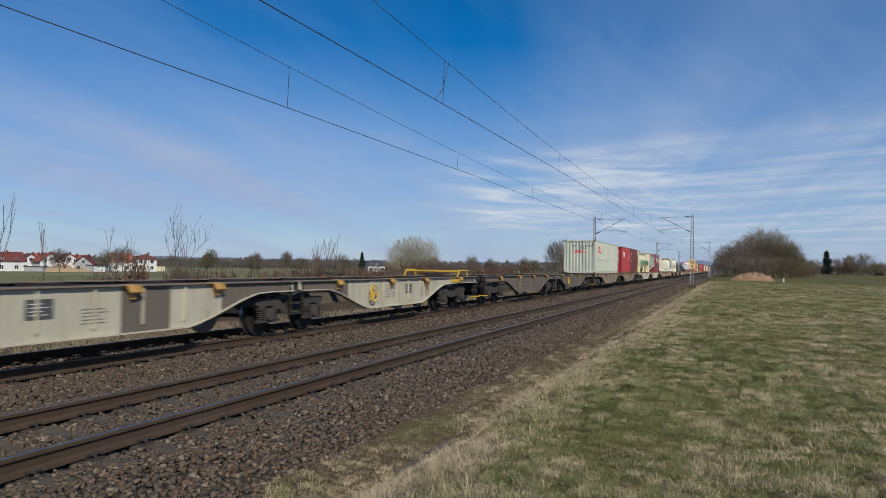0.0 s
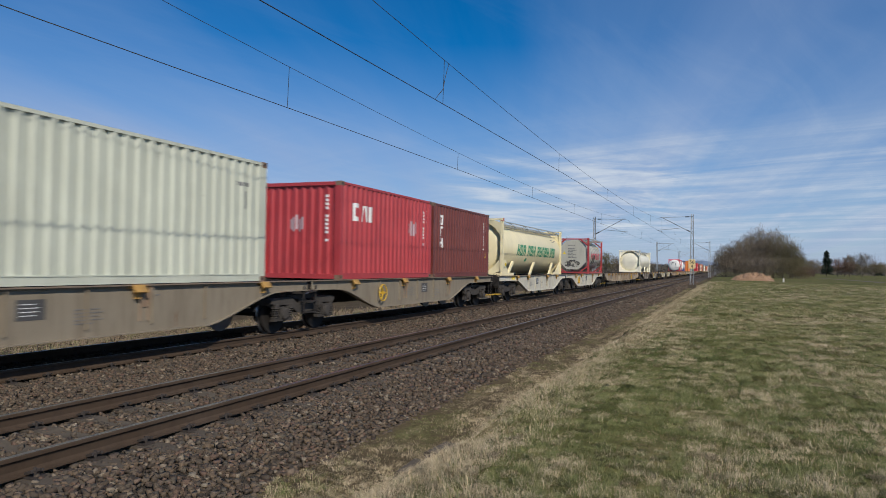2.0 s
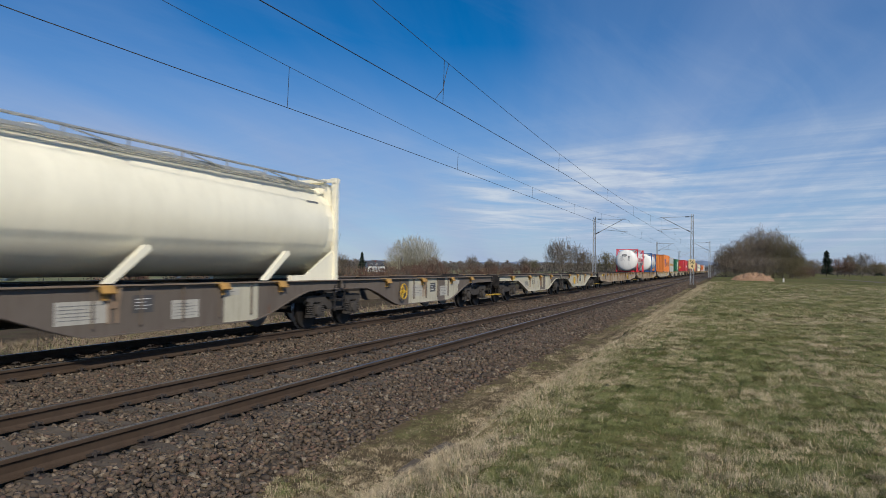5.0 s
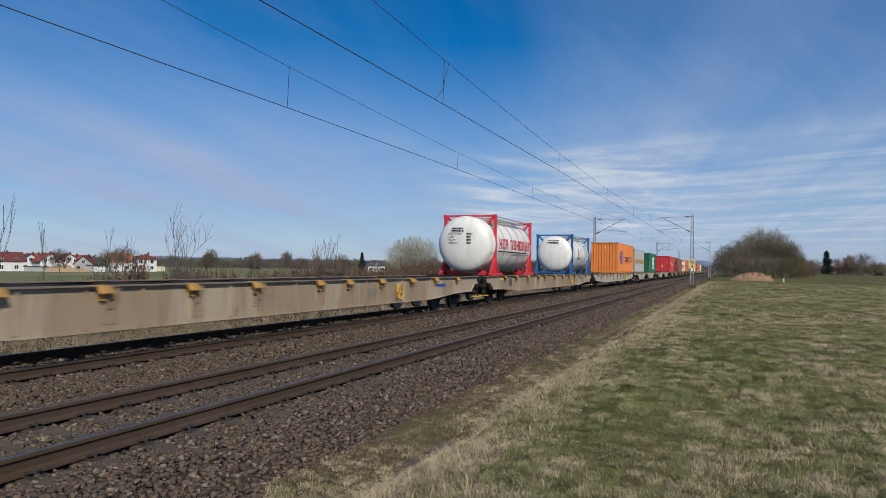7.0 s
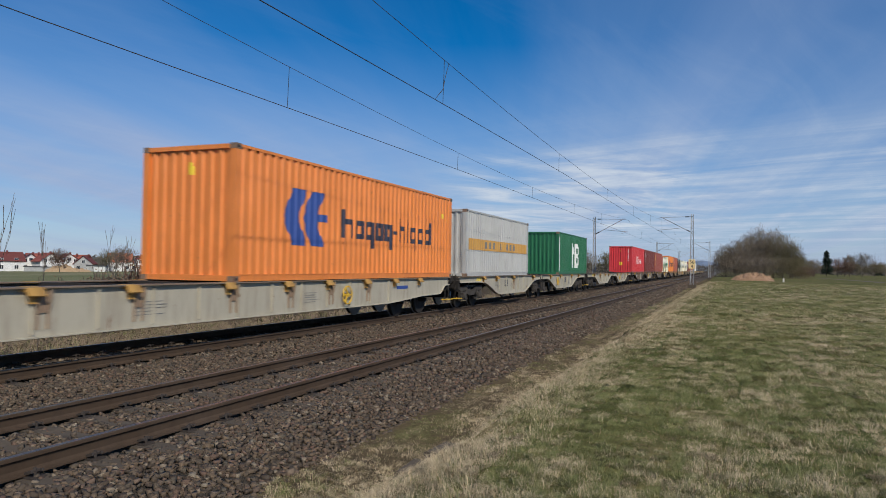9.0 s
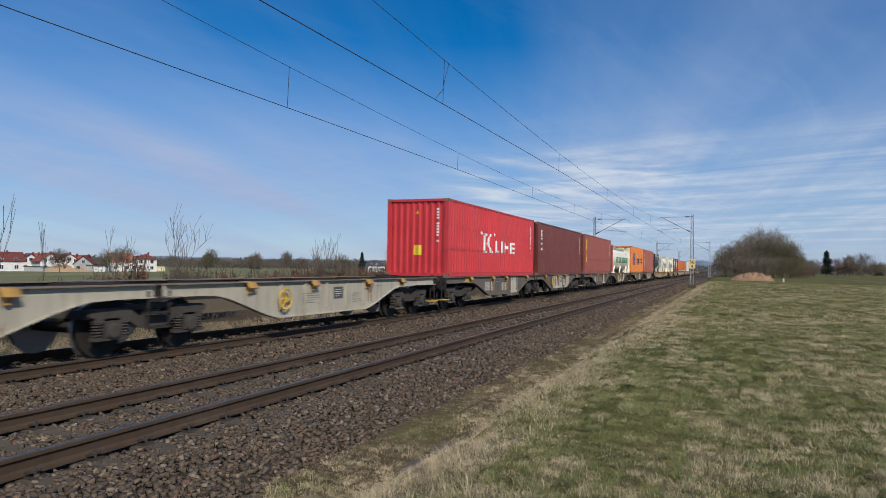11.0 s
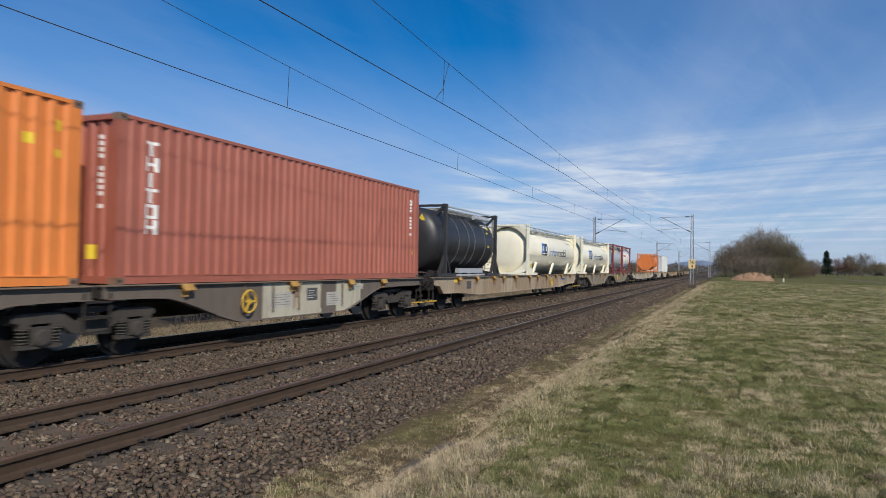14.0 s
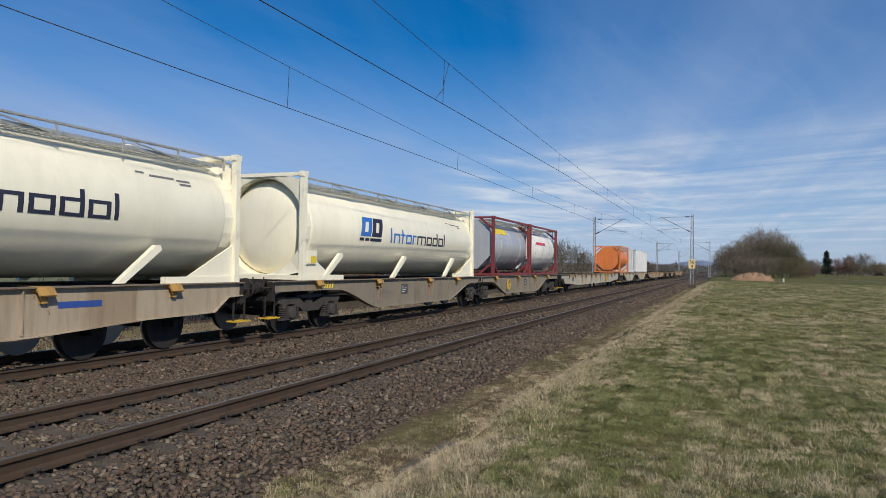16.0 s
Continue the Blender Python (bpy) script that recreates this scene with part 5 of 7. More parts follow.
for post_s, post_m in ((84.46, F_RED), (363.52, F_RED)):
    c = [ob for ob, s in ROLLING if s == post_s and ob.name.startswith("tank")][0]
    bm = bmesh.new()
    box(bm, 1.212, 1.226, 0.0, 0.16, BASE + (0.12 if post_s > 300 else 2.45), BASE + 2.58)
    box(bm, 1.08, 1.21, -0.006, 0.0, BASE + (0.12 if post_s > 300 else 2.45), BASE + 2.58)
    part("red_post_cover", bm, post_m, c, "red painted corner post")

rb_marks = all_marks(
    barrel_strokes("inkxr", (4.75, 6.62), -11, 3, 10, M_RBBLUE, "blue block lettering"),
    barrel_strokes("mxTxi", (6.70, 9.17), -11, 3, 10, M_NAVY, "dark block lettering"),
    barrel_word([-0.01, 0.55], (2.85, 3.60), -5, 21, M_RBBLUE, "blue emblem", 0.007), barrel_word([-0.01, 0.55], (3.5, 4.25), -5, 21, M_NAVY, "black emblem", 0.007),
    small_marks([(2.85, 3.1, -11, -7), (3.16, 3.4, -11, -7), (3.46, 4.15, -11, -7)], M_NAVY, "emblem_underline"),
    small_marks([(9.6, 9.8, 32, 34), (9.9, 10.5, 30, 32.2), (10.55, 10.9, 29, 31.2), (10.6, 10.9, 25.5, 27.5)], M_GREYTXT))
for s in (415.98, 430.5):
    build_tank(s, 12.192, "ivory forty-foot bulk tank container with blue and dark lettering", T_IVORY, T_IVORY, 0.10, 12.09, 1.19, style="bulk", marks=rb_marks)

hoyer_marks = all_marks(barrel_word([0.40, 0.42, 0.40, 0.38, 0.40], (1.34, 5.1), -15, 8, M_CRIMTXT, "crimson block lettering"), small_marks([(5.0, 5.55, 30, 40)], M_YELTXT, "warning_label"),
                        small_marks([(5.2, 5.45, 2, 8), (0.5, 0.62, 12, 14)], M_GREYTXT))
hoyer = build_tank(106.06, C20, "grey twenty-foot tank container in a red frame with crimson lettering", T_GREY, F_RED, 0.14, 5.9, 1.13, style="frame", bands=[0.9 + 0.72 * k for k in range(7)], m_band=B_DARK, marks=hoyer_marks)


def plate_text(parent, rows, mat, y, x0, z, size, name="plate_text"):
    """Readable lines in the built-in font on an end face that looks towards the head of the train."""
    for k, words in enumerate(rows):
        cu = bpy.data.curves.new(name, "FONT")
        cu.body, cu.size, cu.extrude = words, size, 0.002
        cu.materials.append(mat)
        ob = new(name, cu)
        ob.parent = parent
        ob.location = (x0, y, z - k * size * 1.25)
        ob.rotation_euler = (math.pi / 2, 0, 0)


def end_bars(parent, mat, y, x0, x1, z, rows, pitch, seed):
    bm = bmesh.new()
    small_print(bm, y, x0, z, rows, x1 - x0, pitch, pitch * 0.55, seed, along="x")
    part("small_print", bm, mat, parent)


end_bars(hoyer, M_GREYTXT, 0.096, -0.35, 0.45, BASE + 2.10, 1, 0.1, 4)
end_bars(hoyer, M_GREYTXT, 0.096, -0.35, 0.30, BASE + 1.85, 7, 0.11, 5)
bm = bmesh.new()
blob = []
for k in range(48):                       # one ragged sooty smear
    a = 2 * math.pi * k / 48
    q = 1 + 0.28 * noise.noise(Vector((math.cos(a) * 2.2, math.sin(a) * 2.2, 3))) + 0.14 * noise.noise(Vector((math.cos(a) * 6, math.sin(a) * 6, 1))) - 0.30 * math.exp(-((a - 4.6) / 0.3) ** 2)
    blob.append((-0.06 + 0.58 * q * math.cos(a), BASE + 0.72 + 0.27 * q * math.sin(a)))
prism(bm, blob, "y", 0.092, 0.098)
M_SOOT, nt_s, b_s = nodes_of("soot")
b_s.inputs["Base Color"].default_value, b_s.inputs["Roughness"].default_value = (0.09, 0.085, 0.078, 1), 0.85
nt_s.links.new(ramp(nt_s, noise_tex(nt_s, 3.2, 6, 0.68, (1, 1, 0.8)), [(0.40, (0.0, 0.0, 0.0)), (0.58, (0.92, 0.92, 0.92))]), b_s.inputs["Alpha"])
part("sooty_smear", bm, M_SOOT, hoyer, "dark sooty smear on the end cladding")
bm = bmesh.new()
on_barrel(bm, 1.95, 3.1, -34, 2, 1.13, BASE + 2.591 - 1.13 - 0.10, 0.014)
part("sooty_smear", bm, M_SOOT, hoyer, "dark sooty smear running down the barrel")
bm = bmesh.new()
prism(bm, [(-0.75, BASE + 1.42), (-0.50, BASE + 1.42), (-0.625, BASE + 1.64)], "y", 0.092, 0.098)
part("warning_label", bm, M_YELTXT, hoyer, "yellow warning triangle")

dh_marks = all_marks(barrel_word([0.30, 0.26, 0.30, -0.18, 0.30, 0.30, 0.30, 0.28, 0.32, 0.32, 0.30], (0.57, 5.95), -8, 14, M_CRIMTXT, "crimson block lettering"),
                     small_marks([(0.5, 5.2, -14.5, -12)], M_BLACK, "black_line"), small_marks([(2.9 + 0.2 * k, 3.03 + 0.2 * k, -21, -17) for k in range(9)], M_GREYTXT),
                     small_marks([(0.4, 0.9, 42, 52)], M_GREENTXT, "green_emblem"))
dh = build_tank(219.69, C20, "white tank container on scarlet end frames with crimson lettering", T_WHITE, F_SCARLET, -0.95, 6.62, 1.21, height=2.67, style="beam", bands=[0.2, 1.4, 2.6, 3.8, 5.0], m_band=B_DARK, marks=dh_marks)
blue_marks = all_marks(small_marks([(2.08, 2.45, -6, 17)], M_CRIMTXT, "crimson_emblem"), small_marks([(1.85 + 0.16 * k, 1.97 + 0.16 * k, -14, -10) for k in range(6)], M_BLACK),
                       small_marks([(4.9, 5.3, 24 - 6 * k, 27 - 6 * k) for k in range(6)] + [(4.6, 5.5, 31, 35)], M_GREYTXT), small_marks([(4.55, 4.8, 0, 9)], M_YELTXT, "warning_label"))
blue = build_tank(236.41, C20, "white tank container on blue end frames with grime stains", T_WHITE, F_BLUE, -0.30, 6.40, 1.18, height=2.60, style="beam", bands=[0.9, 2.1, 3.3, 4.5, 5.6], m_band=B_DARK, marks=blue_marks)
black_marks = all_marks(small_marks([(4.7, 5.5, 40, 43), (4.8, 5.3, 34, 37)], M_WHITE), small_marks([(5.2, 5.45, 30, 38), (4.9, 5.1, -8, -4), (4.9, 5.1, 20, 24)], M_YELTXT, "warning_label"))
black = build_tank(404.51, C20, "black tank container in a black end frame with white print", T_BLACK, F_BLACK, -0.80, 6.15, 1.17, height=2.62, style="beam", bands=[1.5, 2.6, 3.3, 4.6, 5.6], m_band=B_DARK, marks=black_marks)
bm = bmesh.new()
box(bm, 1.02, 1.20, 1.5, 4.2, BASE + 0.14, BASE + 0.32)
box(bm, 1.0, 1.16, 1.2, 4.6, BASE + 0.03, BASE + 0.10)
for y in (1.8, 2.8, 3.9):
    box(bm, 1.05, 1.15, y - 0.05, y + 0.05, BASE, BASE + 0.16)
part("hose_tray", bm, T_SILVER, black, "grey hose tray along the tank's foot", bevel=0.008)
bm = bmesh.new()
lathe(bm, [(3.6, 0.09), (5.3, 0.09)], "y", (0.98, 0, BASE + 2.36), 12)
part("tube", bm, T_SILVER, black, "grey document tube")
bm = bmesh.new()
prism(bm, [(0.42, BASE + 1.98), (0.70, BASE + 1.98), (0.56, BASE + 2.20)], "y", -0.70, -0.64)
part("warning_label", bm, M_YELTXT, black, "yellow warning triangle")
for tank, y0, ink in ((dh, -0.965, M_BLACK), (black, -0.815, M_WHITE)):
    zt = BASE + 2.05
    plate_text(tank, ["MAX. GROSS", "TARE", "MAWP:", "CAPACITY"], ink, y0, -0.62, zt - 0.30, 0.105)
    end_bars(tank, ink, y0, -0.45, 0.35, zt, 2, 0.11, 8)
    end_bars(tank, ink, y0, 0.22, 0.55, zt - 0.23, 4, 0.13, 9)
end_bars(blue, M_BLACK, -0.315, -0.35, 0.45, BASE + 2.2, 2, 0.13, 6)
for s, m, w in ((445.28, T_SILVER, "silver"), (451.5, T_WHITE, "white")):
    build_tank(s, C20, f"{w} twenty-foot tank container in a dark oxide-red frame", m, F_OXIDE, 0.14, 5.9, 1.13, style="frame", bands=[1.4, 3.0, 4.6], m_band=T_GREY,
               marks=small_marks([(0.8, 2.6, 26, 42)], M_YELTXT, "warning_label") if w == "silver" else small_marks([(1.6, 3.6, 12, 20)], M_CRIMTXT))
build_tank(484.96, C20, "orange twenty-foot tank container in an orange frame", T_ORANGE, T_ORANGE, 0.14, 5.9, 1.13, style="frame", bands=[1.4, 3.0, 4.6])


# ---- overhead line ----
def sag(y, hi, lo, a, b):
    u = (y - a) / (b - a) * 2 - 1
    return lo + (hi - lo) * u * u


SUPPORTS = [-0.5, 82.5, 161.0, 238.0, 315.0, 392.0]


def build_line(cx, contact, hi, lo, label, double_first):
    line = thing("overhead_line", label, "overhead wire", "overhead lines", at=(cx, 0, 0))
    bm = bmesh.new()
    for p, q in (((-80, -0.1), (8, -0.09)), ((8, -0.09), (16, -0.02)), ((16, -0.02), (28, 0.04)), ((28, 0.04), (SUPPORTS[-1], 0.1))):
        bar(bm, (0, p[0], contact + p[1]), (0, q[0], contact + q[1]), 0.019, n=6)
    part("contact_wire", bm, M_WIRE, line)
    bm = bmesh.new()
    prev = None
    for a, b in zip([-80.0] + SUPPORTS, SUPPORTS):
        for k in range(21):
            y = a + (b - a) * k / 20
            p = (0, y, sag(y, hi, lo, a, b))
            if prev:
                bar(bm, prev, p, 0.013, n=5)
            prev = p
    part("messenger_wire", bm, M_WIRE, line)
    a, b = SUPPORTS[0], SUPPORTS[1]
    bm = bmesh.new()
    for a, b in zip(SUPPORTS, SUPPORTS[1:]):
        y = a + 15.7
        while y < b - 4:
            zt = sag(y, hi, lo, a, b)
            bar(bm, (0, y, contact), (0, y + 0.05, zt), 0.010, n=4)
            y += 12.4
    part("dropper", bm, M_WIRE, line)
    if double_first:
        bm = bmesh.new()
        zt = sag(15.2, hi, lo, SUPPORTS[0], SUPPORTS[1])
        pts = [(0, 14.75, contact), (0.10, 14.95, contact + 0.25), (0.05, 15.2, contact + 0.6), (0, 15.55, zt)]
        for p, q in zip(pts, pts[1:]):
            bar(bm, p, q, 0.015, n=5)
        part("jumper_cable", bm, M_WIRE, line)
    return line


build_line(FAR_X, 5.63, 7.30, 6.27, "thin overhead contact line above the loaded track", False)
build_line(NEAR, 5.42, 7.05, 6.05, "thin overhead contact line above the empty track", True)


def build_mast(x, y, way, top, foot, sign=False):
    """Lattice mast with a slanting bracket tube, a stay and a registration arm; way points to the track."""
    m = thing("catenary_mast", "grey steel lattice mast carrying the overhead line" + (" with yellow plate" if sign else ""), "mast", "overhead line masts", at=(x, y, 0))
    bm = bmesh.new()
    for sx in (-1, 1):
        for sy in (-1, 1):
            w0, w1 = 0.19, 0.10
            bar(bm, (sx * w0, sy * w0 * 0.6, foot), (sx * w1, sy * w1 * 0.6, top), 0.06)
    n = 15
    for k in range(n):
        z0, z1 = foot + (top - foot) * k / n, foot + (top - foot) * (k + 1) / n
        a, b = 0.19 - 0.09 * k / n, 0.19 - 0.09 * (k + 1) / n
        for sy in (-1, 1):
            d = 1 if k % 2 else -1
            bar(bm, (d * a, sy * a * 0.6, z0), (-d * b, sy * b * 0.6, z1), 0.035)
            bar(bm, (-a, sy * a * 0.6, z0), (a, sy * a * 0.6, z0), 0.035)
    part("lattice_shaft", bm, M_GALV, m)
    bm = bmesh.new()
    box(bm, -0.42, 0.42, -0.35, 0.35, foot - 0.35, foot + 0.12)
    part("foundation", bm, M_SLEEPER, m, bevel=0.03)
    reach = 3.25
    bm = bmesh.new()
    bar(bm, (0, 0, top - 0.25), (way * reach * 0.95, 0, top - 0.32), 0.05, n=6)
    bar(bm, (0, 0, top - 2.05), (way * reach, 0, top - 0.30), 0.07, n=6)
    bar(bm, (way * 1.0, 0, top - 1.5), (way * (reach + 0.5), 0, top - 1.75), 0.045, n=6)
    bar(bm, (way * reach, 0, top - 0.30), (way * (reach + 0.3), 0, top - 0.40), 0.05, n=6)
    bar(bm, (way * (reach + 0.4), 0, top - 1.75), (way * (reach - 0.3), 0, top - 2.0), 0.03, n=6)
    part("bracket", bm, M_GALV, m)
    bm = bmesh.new()
    for p, q in (((way * 0.35, 0, top - 0.27), (way * 0.75, 0, top - 0.28)), ((way * 0.22, 0, top - 1.93), (way * 0.6, 0, top - 1.72))):
        for k in range(5):
            a = Vector(p).lerp(Vector(q), k / 5)
            b = Vector(p).lerp(Vector(q), (k + 0.6) / 5)
            bar(bm, a, b, 0.13, n=8)
    part("insulator", bm, M_UNDER, m)
    if sign:
        bm = bmesh.new()
        box(bm, -0.36, 0.36, -0.20, -0.18, 1.75, 2.75)
        s = part("kilometre_plate", bm, painted("pale_yellow_plate", (0.80, 0.60, 0.28), amount=0.1), m, "pale yellow kilometre plate with black figures")
        for words, z in (("56", 2.30), ("4", 1.82)):
            cu = bpy.data.curves.new("figures", "FONT")
            cu.body, cu.size, cu.extrude, cu.align_x = words, 0.52, 0.002, "CENTER"
            cu.materials.append(M_BLACK)
            ob = new("figures", cu)
            ob.parent = s
            ob.location, ob.rotation_euler = (0, -0.206, z), (math.pi / 2, 0, 0)
    return m


for k, y in enumerate(SUPPORTS[1:]):
    build_mast(-3.5 + 0.2 * k, y - 0.6, 1, 7.55, -0.75)
    build_mast(7.10 + 0.35 * k, y, -1, 7.75, -0.15, sign=(k == 0))


# ---- plants, houses and distance ----
def spot(bearing, dist, z=None):
    """A place by its bearing from the viewpoint, in degrees right of the track's direction, and its distance."""
    x, y = EYE.x + dist * math.sin(radians(bearing)), dist * math.cos(radians(bearing))
    return Vector((x, y, ground_z(x, y) if z is None else z))


rng = np.random.default_rng(7)


def field_noise(x, y, scale, seed):
    """Smooth random field on arrays, 0 to 1."""
    g = np.random.default_rng(seed).random((64, 64))
    u, v = np.asarray(x) / scale + 17.3, np.asarray(y) / scale + 9.1
    i, j = np.floor(u).astype(int), np.floor(v).astype(int)
    fu, fv = u - i, v - j
    fu, fv = fu * fu * (3 - 2 * fu), fv * fv * (3 - 2 * fv)
    a, b = g[i % 64, j % 64], g[(i + 1) % 64, j % 64]
    c, d = g[i % 64, (j + 1) % 64], g[(i + 1) % 64, (j + 1) % 64]
    return (a * (1 - fu) + b * fu) * (1 - fv) + (c * (1 - fu) + d * fu) * fv


def stone_bed():
    """Loose stones over the bed, thinning out with the distance."""
    bed = [(-3.2, -0.75), (-2.3, -0.41), (-1.6, -0.235), (-1.3, -0.215), (1.3, -0.215), (1.7, -0.235), (2.15, -0.30), (2.6, -0.235), (3.0, -0.215), (5.6, -0.215), (5.95, -0.24), (6.35, -0.345), (6.75, -0.49), (7.1, -0.50)]
    parts_xy = []
    for x0, x1, y0, y1, per, size in ((1.0, 6.95, 3.3, 11.0, 560, 1.0), (1.0, 6.9, 11.0, 20.0, 330, 1.15), (1.0, 6.85, 20.0, 36.0, 150, 1.5), (-3.1, 1.0, 6.5, 18.0, 260, 1.15), (-3.1, 1.0, 18.0, 36.0, 110, 1.6), (1.0, 6.8, 36.0, 60.0, 50, 2.1), (1.0, 6.8, 60.0, 120.0, 15, 3.4), (-3.1, 1.0, 36.0, 80.0, 28, 2.2)):
        n = int((x1 - x0) * (y1 - y0) * per)
        parts_xy.append(np.stack([rng.uniform(x0, x1, n), rng.uniform(y0, y1, n), np.full(n, size)], -1))
    p = np.concatenate(parts_xy)
    x, y = p[:, 0], p[:, 1]
    keep = np.ones(len(p), bool)
    for cx in (FAR_X, NEAR):
        u = np.abs(x - cx)
        off = np.abs((y + 0.6 + 0.3) % 0.6 - 0.3)
        on_sleeper = (u < 1.32) & (off < 0.125)
        keep &= ~(on_sleeper & (rng.random(len(p)) > np.where(u > 0.95, 0.40, 0.12)))
        keep &= ~((u > 0.66) & (u < 0.85))
    keep &= ~((x > 6.55) & (rng.random(len(p)) < (x - 6.55) / 0.5))
    p = p[keep]
    n = len(p)
    x, y = p[:, 0], p[:, 1]
    s = rng.uniform(0.018, 0.040, n) * p[:, 2]
    z = np.interp(x, [a for a, _ in bed], [b for _, b in bed]) + s * rng.uniform(-0.1, 0.75, n)
    corner = np.array([(i, j, k) for i in (-1, 1) for j in (-1, 1) for k in (-1, 1)], float)
    co = corner[None] * rng.uniform(0.35, 1.0, (n, 8, 3)) * s[:, None, None] * np.stack([rng.uniform(0.8, 1.4, n), rng.uniform(0.7, 1.1, n), rng.uniform(0.5, 0.95, n)], -1)[:, None]
    a, b = rng.uniform(0, 6.28, n), rng.uniform(-0.6, 0.6, n)
    ca, sa, cb, sb = np.cos(a), np.sin(a), np.cos(b), np.sin(b)
    X = co[..., 0] * cb[:, None] + co[..., 2] * sb[:, None]
    Z = -co[..., 0] * sb[:, None] + co[..., 2] * cb[:, None]
    Y = co[..., 1]
    out = np.stack([X * ca[:, None] - Y * sa[:, None] + x[:, None], X * sa[:, None] + Y * ca[:, None] + y[:, None], Z + z[:, None]], -1)
    quad = [(0, 1, 3, 2), (4, 6, 7, 5), (0, 4, 5, 1), (2, 3, 7, 6), (0, 2, 6, 4), (1, 5, 7, 3)]
    tri = np.array([t for q in quad for t in ((q[0], q[1], q[2]), (q[0], q[2], q[3]))])
    tri = (tri[None] + (np.arange(n) * 8)[:, None, None]).reshape(-1, 3)
    tagged(new("ballast_stones", tri_soup("ballast_stones", out.reshape(-1, 3), tri, [M_STONE])), "angular brown and grey crushed stones between the rails", "ballast", kind="stuff")


stone_bed()

M_BRUSH = varied("brown_brush", [(0.20, 0.145, 0.09), (0.28, 0.20, 0.125), (0.15, 0.105, 0.065), (0.35, 0.27, 0.17)], 0.9)
M_GREEN = varied("green_grass", [(0.14, 0.15, 0.042), (0.20, 0.205, 0.062), (0.16, 0.17, 0.052), (0.28, 0.265, 0.10), (0.105, 0.122, 0.036)], 0.7)
M_STRAW = varied("dry_grass", [(0.46, 0.355, 0.205), (0.57, 0.45, 0.275), (0.36, 0.27, 0.15), (0.70, 0.57, 0.38), (0.29, 0.23, 0.12)], 0.75)


GRID = 0.25
GROUND_GRID = np.array([[ground_z(-14 + i * GRID, j * GRID) for j in range(461)] for i in range(197)])


def ground_on(x, y):
    """Heights of the ground at arrays of places, from a fine grid."""
    u, v = np.clip((x + 14) / GRID, 0, 195.99), np.clip(y / GRID, 0, 459.99)
    i, j = u.astype(int), v.astype(int)
    fu, fv = u - i, v - j
    g = GROUND_GRID
    return (g[i, j] * (1 - fu) + g[i + 1, j] * fu) * (1 - fv) + (g[i, j + 1] * (1 - fu) + g[i + 1, j + 1] * fu) * fv


